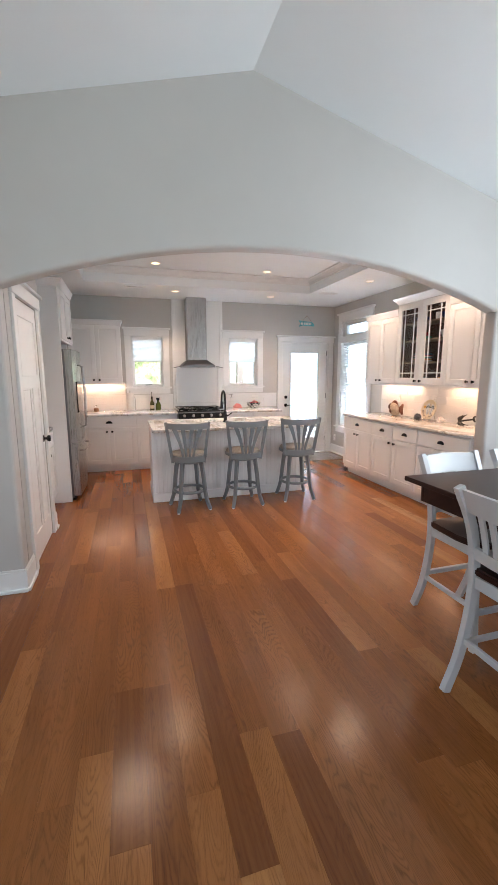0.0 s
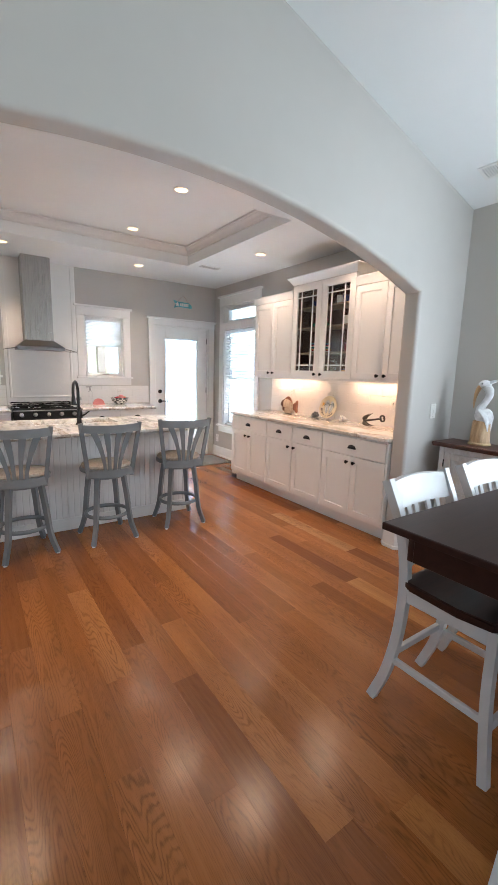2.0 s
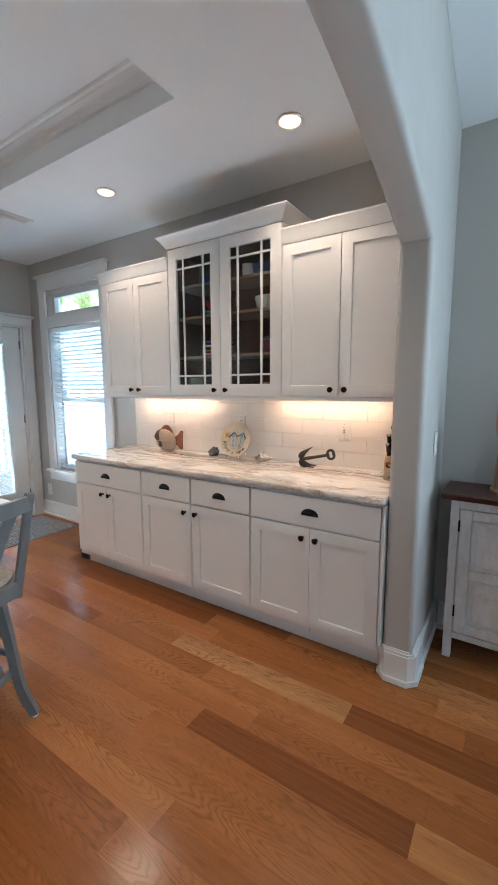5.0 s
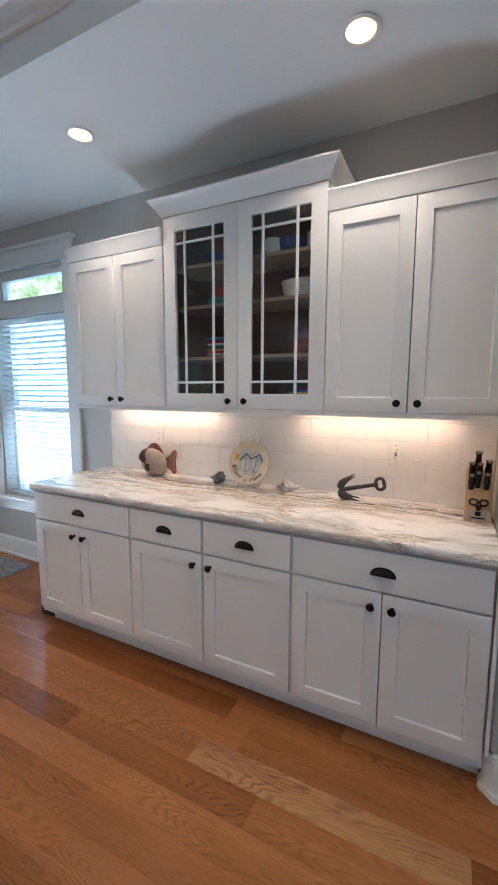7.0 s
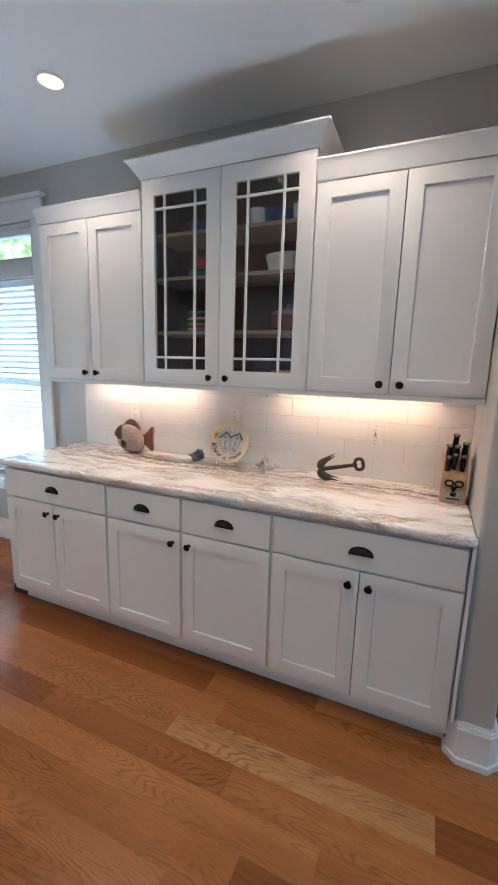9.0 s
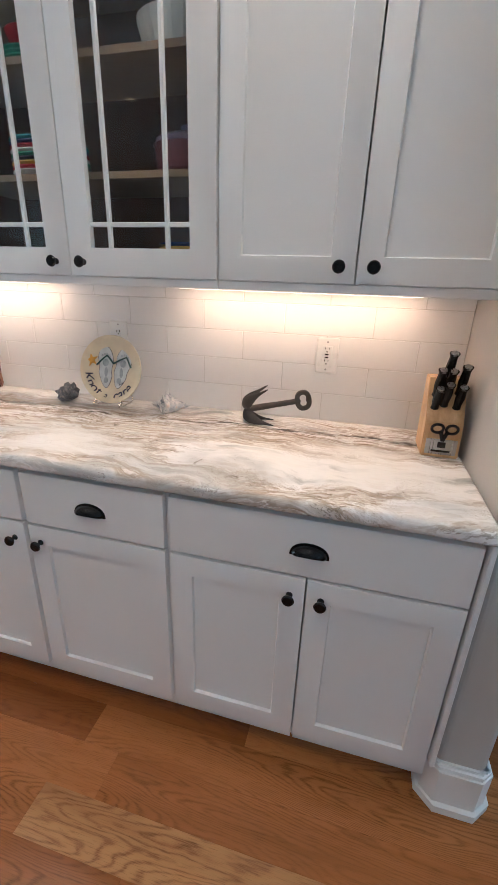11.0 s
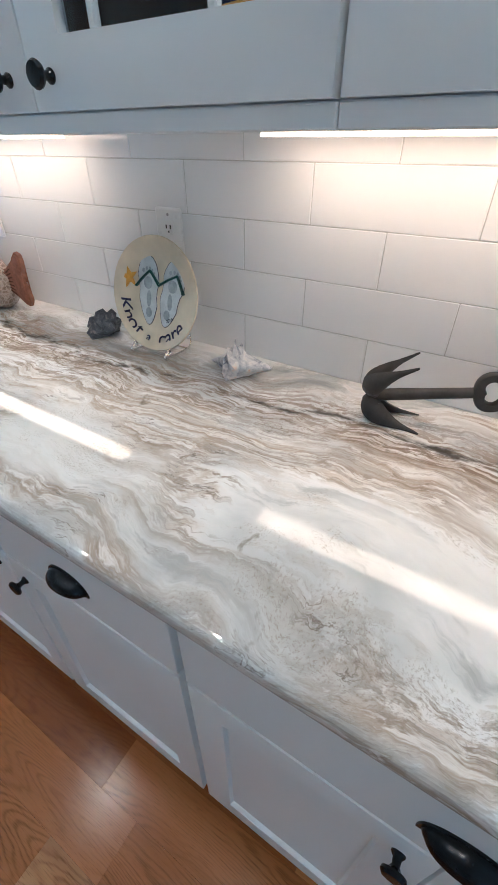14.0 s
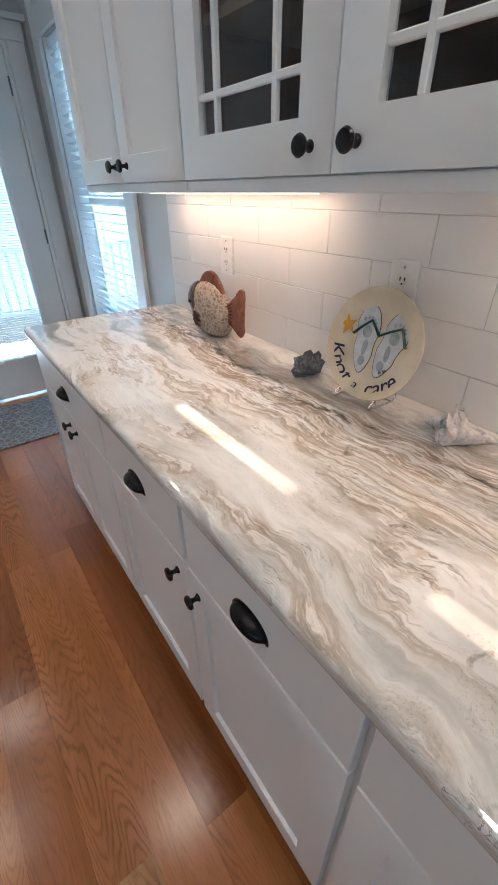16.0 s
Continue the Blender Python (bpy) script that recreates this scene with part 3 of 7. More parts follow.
def side_window():
    yc, w = (RW[0] + RW[1]) / 2, RW[1] - RW[0]
    ob = casing("window_3", pose(XW, yc, 0, 0, 0, -90), w, RT[3] - RW[2], RW[2], 0.115, "white double-hung window with slatted blinds below a transom", True, 0.13)
    part("transom_bar", boxes(((-w / 2, -0.024, RW[3]), (w / 2, 0.0, RT[2])), bev=0.003), TRIM, ob)
    part("jamb", boxes(((-w / 2, 0, RW[2]), (-w / 2 + 0.015, 0.15, RW[3])), ((w / 2 - 0.015, 0, RW[2]), (w / 2, 0.15, RW[3])), ((-w / 2, 0, RT[2]), (-w / 2 + 0.015, 0.15, RT[3])),
                       ((w / 2 - 0.015, 0, RT[2]), (w / 2, 0.15, RT[3])), ((-w / 2, 0, RT[3] - 0.015), (w / 2, 0.15, RT[3]))), TRIM, ob)
    sash("transom_sash", ob, -w / 2 + 0.016, w / 2 - 0.016, RT[2] + 0.002, RT[3] - 0.017, 0.05, 0.045)
    sash("sash", ob, -w / 2 + 0.016, w / 2 - 0.016, RW[2] + 0.002, RW[3] - 0.002, 0.09, 0.045, ((RW[2] + RW[3]) / 2,))
    bl = part("blind", boxes(((-w / 2 + 0.02, 0.015, RW[3] - 0.05), (w / 2 - 0.02, 0.07, RW[3] - 0.004)), ((-w / 2 + 0.022, 0.02, RW[2] + 0.012), (w / 2 - 0.022, 0.06, RW[2] + 0.03)), bev=0.004), BLIND, ob)
    sl = mesh("slat", boxes(((-w / 2 + 0.022, -0.024, -0.0015), (w / 2 - 0.022, 0.024, 0.0015))), BLIND, 0)
    z = RW[2] + 0.055
    while z < RW[3] - 0.06:
        s = new("slat", sl)
        s.parent = bl
        s.matrix_basis = pose(0, 0.042, z, -16)
        z += 0.043
    for x in (-w * 0.3, w * 0.3):
        part("cord", tube(bmesh.new(), [(x, 0.016, RW[2] + 0.02), (x, 0.016, RW[3] - 0.03)], 0.0012, 5), BLIND, bl)
    return ob


side_window()


def glazed_door(name, o):
    w, h = o[1] - o[0], o[3]
    ob = casing(name, pose((o[0] + o[1]) / 2, YB, 0), w, h, 0, 0.095, "white glazed back door with an enclosed blind, shut", False, 0.085)
    ob["category"] = "door"
    part("jamb", boxes(((-w / 2, 0, 0), (-w / 2 + 0.018, 0.15, h)), ((w / 2 - 0.018, 0, 0), (w / 2, 0.15, h)), ((-w / 2 + 0.018, 0, h - 0.018), (w / 2 - 0.018, 0.15, h))), TRIM, ob)
    x0, x1, g0, g1 = -w / 2 + 0.02, w / 2 - 0.02, 0.30, h - 0.20
    lx0, lx1 = x0 + 0.17, x1 - 0.17
    slab = part("door_leaf", boxes(((x0, 0.03, 0.008), (lx0, 0.075, h - 0.02)), ((lx1, 0.03, 0.008), (x1, 0.075, h - 0.02)), ((lx0, 0.03, 0.008), (lx1, 0.075, g0)), ((lx0, 0.03, g1), (lx1, 0.075, h - 0.02)), bev=0.002), TRIM, ob)
    part("glazing_bead", boxes(((lx0 - 0.03, 0.018, g0 - 0.03), (lx0, 0.03, g1 + 0.03)), ((lx1, 0.018, g0 - 0.03), (lx1 + 0.03, 0.03, g1 + 0.03)), ((lx0, 0.018, g1), (lx1, 0.03, g1 + 0.03)), ((lx0, 0.018, g0 - 0.03), (lx1, 0.03, g0)), bev=0.004), TRIM, slab)
    p = part("pane", boxes(((lx0, 0.036, g0), (lx1, 0.041, g1))), GLASS, slab, smooth=0)
    p.visible_shadow = False
    sl = mesh("slat", boxes(((lx0 + 0.006, -0.007, -0.0006), (lx1 - 0.006, 0.007, 0.0006))), BLIND, 0)
    z = g0 + 0.02
    while z < g1 - 0.02:
        s = new("slat", sl)
        s.parent = slab
        s.matrix_basis = pose(0, 0.055, z, -28)
        z += 0.0155
    t = Matrix.Rotation(radians(90), 4, "X")
    part("deadbolt", lathe(bmesh.new(), [(0, 0), (0.03, 0), (0.03, 0.008), (0.012, 0.014), (0, 0.03)], 20, (x0 + 0.07, 0.03, 1.08), t), BLACK, slab, "black deadbolt")
    hn = part("door_handle", lathe(bmesh.new(), [(0, 0), (0.032, 0), (0.032, 0.008), (0.012, 0.014), (0.011, 0.045), (0, 0.046)], 20, (x0 + 0.07, 0.03, 0.93), t), BLACK, slab, "black lever handle")
    bm = tube(bmesh.new(), [(x0 + 0.07, -0.012, 0.93), (x0 + 0.11, -0.018, 0.932), (x0 + 0.18, -0.014, 0.928)], [0.011, 0.009, 0.006])
    part("lever", bm, BLACK, hn)
    for z in (0.22, 1.05, 1.85):
        part("hinge", boxes(((x1 - 0.006, 0.02, z), (x1 + 0.012, 0.032, z + 0.09)), bev=0.002), DARKSTEEL, slab)
    return ob


glazed_door("door_1", DOOR)

# white painted boards behind the hood
bm = boxes(((0.753, YB - 0.016, 0.92), (1.628, YB, ZC)), bev=0.002)
for x in (0.765, 1.57):
    box(bm, (x, YB - 0.028, 1.66), (x + 0.045, YB - 0.014, ZC - 0.002), 0.002)
solid("hood_panel", bm, TRIM, "white painted wall panel behind the range hood", "panel", "structure")


def base_board(name, runs):
    """Skirting: runs of (x0, y0, x1, y1, nx, ny) with the room on the side of n."""
    for x0, y0, x1, y1, nx, ny in runs:
        bm = bmesh.new()
        for h0, h1, d in ((0.0, 0.15, 0.016), (0.15, 0.165, 0.010), (0.0, 0.025, 0.030)):
            a = (min(x0, x1, x0 + nx * d, x1 + nx * d), min(y0, y1, y0 + ny * d, y1 + ny * d), h0)
            b = (max(x0, x1, x0 + nx * d, x1 + nx * d), max(y0, y1, y0 + ny * d, y1 + ny * d), h1)
            box(bm, a, b, 0.003)
        solid(name, bm, TRIM, "tall white painted baseboard", "baseboard", "structure")


base_board("baseboard", [(3.36, YA, XW, YA, 0, -1), (XW, YN, XW, YA - 0.03, -1, 0), (XL, YA, -0.735, YA, 0, -1), (-0.75, YA - 0.016, -0.75, 3.255, 1, 0),
                         (XW, 5.60, XW, YB, -1, 0), (XL, YN, XL, YA - 0.03, 1, 0), (-0.752, 4.20, -0.752, 4.28, 1, 0)])



def pier_base():
    """The baseboard that wraps the free end of the arch wall, its corners cut at 45 degrees."""
    bm = bmesh.new()
    for h0, h1, d, e in ((0.0, 0.145, 0.020, 0.013), (0.145, 0.158, 0.014, 0.010), (0.158, 0.168, 0.007, 0.006), (0.0, 0.026, 0.034, 0.024)):
        c = d + 0.012
        prism(bm, [(3.36, YA), (3.36, YA - d), (3.19 - d + c, YA - d), (3.19 - d, YA - d + c), (3.19 - d, YA2 + e - c), (3.19 - d + c, YA2 + e), (3.245, YA2 + e), (3.245, YA2 - 0.001), (3.191, YA2 - 0.001), (3.191, YA)], "z", h0, h1)
    return solid("baseboard", bm, TRIM, "white baseboard with clipped corners round the pier", "baseboard", "structure", smooth=0)


pier_base()

# pantry closet
PX = -0.752
wall("wall_pantry", "x", PX, -0.11, YA2 + 0.001, 4.28, 0, ZC, [(3.345, 4.10, 0, 2.06)], "grey painted closet wall")
wall("wall_pantry_end", "y", 4.28, -0.11, -1.6, PX - 0.11, 0, ZC, [], "grey painted closet end wall")


def pantry_door():
    y0, y1, h = 3.345, 4.10, 2.06
    w = y1 - y0
    ob = casing("door_2", pose(PX, (y0 + y1) / 2, 0, 0, 0, 90), w, h, 0, 0.085, "white panelled pantry door with a black knob, shut", False, 0.10)
    ob["category"] = "door"
    leaf = part("door_leaf", boxes(((-w / 2 + 0.004, 0.006, 0.01), (w / 2 - 0.004, 0.035, h - 0.004)), bev=0.002), TRIM, ob)
    for a, b, z0, z1 in ((-w / 2 + 0.11, w / 2 - 0.11, 1.50, h - 0.13), (-w / 2 + 0.11, -0.05, 0.24, 1.38), (0.05, w / 2 - 0.11, 0.24, 1.38)):
        bm = boxes(((a - 0.012, -0.001, z0 - 0.012), (a, 0.008, z1 + 0.012)), ((b, -0.001, z0 - 0.012), (b + 0.012, 0.008, z1 + 0.012)), ((a, -0.001, z1), (b, 0.008, z1 + 0.012)), ((a, -0.001, z0 - 0.012), (b, 0.008, z0)), bev=0.003)
        part("panel_moulding", bm, TRIM, leaf)
    t = Matrix.Rotation(radians(90), 4, "X")
    part("door_knob", lathe(bmesh.new(), [(0, 0), (0.032, 0), (0.032, 0.006), (0.012, 0.012), (0.011, 0.03), (0.024, 0.036), (0.03, 0.048), (0.026, 0.06), (0, 0.066)], 20, (w / 2 - 0.065, 0.006, 0.93), t), BLACK, leaf, "black round knob")
    for z in (0.25, 0.98, 1.80):
        part("hinge", boxes(((-w / 2 - 0.004, -0.008, z), (-w / 2 + 0.01, 0.006, z + 0.09)), bev=0.002), STEEL, leaf)


pantry_door()

# ---- cabinets ----
# Local frame of every cabinet: width along x from 0, front at y = 0 with the room at -y, floor at z = 0.
ROT_X = Matrix.Rotation(radians(90), 4, "X")


def shaker_bm(x0, x1, z0, z1, y=0.0, th=0.02, rail=0.062, hole=False, bm=None):
    bm = bm or bmesh.new()
    r = rail

    def ring(a, yy):
        return [bm.verts.new(p) for p in ((x0 + a, yy, z0 + a), (x1 - a, yy, z0 + a), (x1 - a, yy, z1 - a), (x0 + a, yy, z1 - a))]
    o, i, b = ring(0, y - th), ring(r, y - th), ring(0, y)
    p = ring(r if hole else r + 0.003, y if hole else y - th + 0.009)
    for k in range(4):
        j = (k + 1) % 4
        bm.faces.new((o[k], o[j], i[j], i[k]))
        bm.faces.new((i[k], i[j], p[j], p[k]))
        bm.faces.new((o[j], o[k], b[k], b[j]))
        if hole:
            bm.faces.new((b[k], b[j], p[j], p[k]))
    if not hole:
        bm.faces.new(p)
        bm.faces.new(list(reversed(b)))
    bm.edges.ensure_lookup_table()
    es = [e for e in bm.edges if all(v in o for v in e.verts)]
    bmesh.ops.bevel(bm, geom=es, offset=0.0022, segments=2, affect="EDGES", profile=0.5)
    return bm


KNOB = mesh("knob", lathe(bmesh.new(), [(0, 0), (0.009, 0), (0.009, 0.002), (0.0055, 0.006), (0.005, 0.013), (0.0075, 0.017), (0.015, 0.020), (0.0162, 0.0235), (0.0135, 0.0275), (0, 0.0295)], 20, turn=ROT_X), BLACK, 40)


def cup_mesh():
    bm = bmesh.new()
    w, d, h = 0.045, 0.026, 0.034
    rows = []
    for i in range(7):
        v = i / 6 * math.pi / 2                    # from the back edge over the top to the front lip
        rows.append([bm.verts.new((w * math.cos(u) * (0.55 + 0.45 * math.cos(v * 0.55)), -d * math.sin(v) * math.sin(u) ** 0.6 if 0 < u < math.pi else 0.0,
                                   h * (math.cos(v) * 0.62 + 0.38) * math.sin(u) ** 0.8 if 0 < u < math.pi else 0.0)) for u in (math.pi * k / 16 for k in range(17))])
    for p, q in zip(rows, rows[1:]):
        for k in range(16):
            if len({p[k], p[k + 1], q[k + 1], q[k]}) == 4:
                try:
                    bm.faces.new((p[k], p[k + 1], q[k + 1], q[k]))
                except ValueError:
                    pass
    bmesh.ops.remove_doubles(bm, verts=bm.verts, dist=1e-5)
    g = bm.faces[:] 
    bmesh.ops.solidify(bm, geom=g, thickness=0.0022)
    fl = [(w * 1.07 * math.cos(u), h * 1.12 * math.sin(u) ** 0.8 if 0 < u < math.pi else 0.0) for u in (math.pi * k / 16 for k in range(17))]
    prism(bm, fl, "y", -0.0025, 0.0)
    return mesh("cup_pull", bm, BLACK, 40)


CUP = cup_mesh()


def fitting(data, parent, x, y, z, label=""):
    ob = new(data.name, data)
    ob.parent = parent
    ob.matrix_basis = pose(x, y, z)
    if label:
        ob["label"] = label
    return ob


TH = 0.02


def carcass(w, z0, z1, depth, slots):
    """A cabinet box with narrow open slots, 4 cm deep, behind the gaps where two doors meet."""
    bm = boxes(((0, 0.041 if slots else 0.001, z0), (w, depth, z1)))
    if slots:
        xs = [0.0, *(x for c in slots for x in (c - 0.004, c + 0.004)), w]
        for a, b in zip(xs[::2], xs[1::2]):
            box(bm, (a, 0.001, z0), (b, 0.041, z1))
    return bm


def base_cabinet(m, w, drawers, doors, label, depth=0.60, h=0.875, toe=0.092, group="base cabinets"):
    """drawers: list of (x0, x1); doors: list of (x0, x1, knob side)."""
    ob = thing("base_cabinet", m, label, "cabinet", group)
    slots = [(p[1] + q[0]) / 2 for p, q in zip(doors, doors[1:]) if q[0] - p[1] < 0.006]
    part("body", carcass(w, toe, h, depth, slots), CAB, ob, smooth=0)
    part("toe_kick", boxes(((0, 0.075, 0), (w, depth, toe - 0.001))), CAB, ob)
    for a, b in drawers:
        d = part("drawer_front", boxes(((a, -TH, 0.701), (b, 0, h - 0.012)), bev=0.0025, seg=2), CAB, ob)
        fitting(CUP, d, (a + b) / 2, -TH, 0.762, "black cup pull")
    top = 0.692 if drawers else h - 0.012
    for a, b, s in doors:
        d = part("door", shaker_bm(a, b, 0.134, top), CAB, ob)
        if s:
            fitting(KNOB, d, b - 0.038 if s > 0 else a + 0.038, -TH, top - 0.054, "black round knob")
    return ob


def crown_bm(x0, x1, depth, z, h=0.085, out=0.03, left=True, right=True):
    """Cove cornice along the front (y = 0) and back along the sides."""
    prof = [(0.0, 0.0), (0.003, 0.0), (0.005, 0.006), (0.30 * out + 0.003, 0.34 * h), (0.66 * out, 0.66 * h), (0.95 * out, 0.87 * h), (out, 0.89 * h), (out, h - 0.002), (out - 0.002, h), (0.0, h)]
    bm = bmesh.new()
    path = [(x0, depth, -1, 0), (x0, -TH, -1, -1), (x1, -TH, 1, -1), (x1, depth, 1, 0)]
    if not left:
        path = [(x0, -TH, 0, -1)] + path[2:]
    if not right:
        path = path[:-2] + [(x1, -TH, 0, -1)]
    rings = [[bm.verts.new((px + nx * d, py + ny * d, z + zz)) for d, zz in prof] for px, py, nx, ny in path]
    for p, q in zip(rings, rings[1:]):
        for i in range(len(prof)):
            j = (i + 1) % len(prof)
            bm.faces.new((p[i], p[j], q[j], q[i]))
    for r in (rings[0], rings[-1]):
        bm.faces.new(r)
    return bm


def upper_cabinet(m, w, doors, label, z0=1.374, z1=2.255, depth=0.315, group="wall cabinets", crown=(0.085, 0.03, True, True)):
    ob = thing("wall_cabinet", m, label, "cabinet", group)
    slots = [(p[1] + q[0]) / 2 for p, q in zip(doors, doors[1:]) if q[0] - p[1] < 0.006]
    part("body", carcass(w, z0, z1, depth, slots), CAB, ob, smooth=0)
    part("light_rail", boxes(((0.0008, -0.0125, z0 - 0.0195), (w - 0.0008, 0.012, z0 + 0.0045)), bev=0.002), CAB, ob)
    for a, b, s in doors:
        d = part("door", shaker_bm(a, b, z0 + 0.006, z1 - 0.004), CAB, ob)
        fitting(KNOB, d, b - 0.04 if s > 0 else a + 0.04, -TH, z0 + 0.045, "black round knob")
    if crown:
        part("crown_moulding", crown_bm(0, w, depth, z1, *crown), CAB, ob, smooth=20)
    return ob


LX, UX = 3.186, 3.485                       # carcass fronts of the long run; the doors stand 2 cm before them


def right(x, y):
    return pose(x, y, 0, 0, 0, -90)


G = 0.0035
YL = (5.575, 4.815, 3.905, 3.156)
E = 0.0075                                 # reveal of the face frame beside doors and drawers
w = YL[0] - YL[1]
base_cabinet(right(LX, YL[0]), w, [(E, w - E)], [(E, w / 2 - G / 2, 1), (w / 2 + G / 2, w - E, -1)], "white shaker base cabinet with one drawer above two doors", group="long base run")
w = YL[1] - YL[2]
base_cabinet(right(LX, YL[1]), w, [(E, w / 2 - E), (w / 2 + E, w - E)], [(E, w / 2 - E, 1), (w / 2 + E, w - E, -1)], "white shaker base cabinet with two drawers above two doors", group="long base run")
w = YL[2] - YL[3]
base_cabinet(right(LX, YL[2]), w, [(E, w - E)], [(E, w / 2 - G / 2, 1), (w / 2 + G / 2, w - E, -1)], "white shaker base cabinet with one wide drawer above two doors", group="long base run")


def counter(name, x0, x1, y0, y1, label, z=0.877, t=0.038, cut=None):
    bm = bmesh.new()
    if cut:
        a, b, c, d = cut
        for r in (((x0, y0, z), (a, y1, z + t)), ((b, y0, z), (x1, y1, z + t)), ((a, y0, z), (b, c, z + t)), ((a, d, z), (b, y1, z + t))):
            box(bm, *r)
        bmesh.ops.remove_doubles(bm, verts=bm.verts, dist=1e-5)
        seen = {}
        for f in bm.faces:
            seen.setdefault(tuple(sorted(v.index for v in f.verts)), []).append(f)
        es = [e for e in bm.edges if all(abs(v.co.z - z - t) < 1e-5 for v in e.verts) and (abs(e.verts[0].co.x - e.verts[1].co.x) < 1e-6 and e.verts[0].co.x in (x0, x1))]
    else:
        box(bm, (x0, y0, z), (x1, y1, z + t), 0.014, 5)
    return solid(name, bm, GRANITE, label, "countertop")


counter("countertop", 3.150, XW + 0.03, YA2 + 0.001, 5.60, "polished granite worktop with cream, taupe and grey veins")

YU = (5.527, 4.79, 3.872, 3.142)
w = YU[0] - YU[1]
upper_cabinet(right(UX, YU[0]), w, [(G, w / 2 - G / 2, 1), (w / 2 + G / 2, w - G, -1)], "white shaker wall cabinet with two doors beside the window", group="long wall run", crown=(0.085, 0.022, True, False))
w = YU[2] - YU[3]
upper_cabinet(right(UX, YU[2]), w, [(G, w / 2 - G / 2, 1), (w / 2 + G / 2, w - G, -1)], "white shaker wall cabinet with two tall doors by the arch", group="long wall run", crown=(0.085, 0.022, False, False))


def glass_cabinet():
    w, z0, z1, dep = YU[1] - YU[2], 1.374, 2.388, 0.315
    ob = thing("display_cabinet", right(UX, YU[1]), "white display cabinet with two mullioned glass doors and dishes inside", "cabinet", "long wall run")
    s = 0.018
    part("body", boxes(((0, 0.001, z0), (s, dep, z1)), ((w - s, 0.001, z0), (w, dep, z1)), ((s, 0.001, z0), (w - s, dep, z0 + s)), ((s, 0.001, z1 - s), (w - s, dep, z1)), ((w / 2 - 0.018, 0.001, z0 + s), (w / 2 + 0.018, 0.02, z1 - s))), CAB, ob, smooth=0)
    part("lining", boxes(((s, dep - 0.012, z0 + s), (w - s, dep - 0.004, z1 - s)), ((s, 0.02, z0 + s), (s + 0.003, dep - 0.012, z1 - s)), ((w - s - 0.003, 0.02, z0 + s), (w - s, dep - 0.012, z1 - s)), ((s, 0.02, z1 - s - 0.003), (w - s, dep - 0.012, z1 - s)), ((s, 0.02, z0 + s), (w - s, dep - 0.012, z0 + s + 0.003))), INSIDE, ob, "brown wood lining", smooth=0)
    for z in SHELVES:
        part("shelf", boxes(((s + 0.003, 0.04, z - 0.018), (w - s - 0.003, dep - 0.013, z)), bev=0.001), SHELFWOOD, ob, "light plywood shelf")
    part("light_rail", boxes(((0.0008, -0.0125, z0 - 0.0195), (w - 0.0008, 0.012, z0 + 0.0045)), bev=0.002), CAB, ob)
    for a, b, sd in ((G, w / 2 - G / 2, 1), (w / 2 + G / 2, w - G, -1)):
        rail = 0.075
        d = part("door", shaker_bm(a, b, z0 + 0.006, z1 - 0.004, rail=rail, hole=True), CAB, ob)
        ia, ib, ja, jb = a + rail, b - rail, z0 + 0.006 + rail, z1 - 0.004 - rail
        pw, ph = ib - ia, jb - ja
        for f in (0.20, 0.78):
            x = ia + f * pw
            part("mullion", boxes(((x - 0.006, -0.018, ja), (x + 0.006, -0.006, jb)), bev=0.002), CAB, d)
        for f in (0.07, 0.925):
            z = ja + f * ph
            part("mullion", boxes(((ia, -0.017, z - 0.006), (ib, -0.007, z + 0.006)), bev=0.002), CAB, d)
        p = part("pane", boxes(((ia, -0.005, ja), (ib, -0.002, jb))), SMOKE, d, smooth=0)
        p.visible_shadow = False
        fitting(KNOB, d, b - 0.045 if sd > 0 else a + 0.045, -TH, z0 + 0.043, "black round knob")
    part("crown_moulding", crown_bm(0, w, dep, z1, 0.080, 0.058), CAB, ob, smooth=20)


SHELVES = (1.655, 1.93, 2.145)
glass_cabinet()

# filler strip at the arch pier, end panels
solid("filler_strip", boxes(((LX - 0.024, 3.1415, 0.168), (LX + 0.02, 3.1545, 0.874)), bev=0.002), CAB, "white filler strip beside the pier", "trim", "structure")


def led_bar(m, ln, label="slim warm under-cabinet light bar"):
    ob = thing("light_bar", m, label, "light", "under-cabinet lights")
    part("housing", boxes(((-ln / 2, -0.035, 0.006), (ln / 2, 0.035, 0.0215)), bev=0.001), PLASTIC, ob)
    part("diffuser", boxes(((-ln / 2 + 0.008, -0.030, 0.0), (ln / 2 - 0.008, 0.030, 0.0055)), bev=0.001), LED, ob, "glowing warm diffuser")
    return ob


for y, ln in ((5.025, 0.83), (3.695, 0.78)):
    led_bar(pose(3.70, y, 1.352, 0, 0, -90), ln)

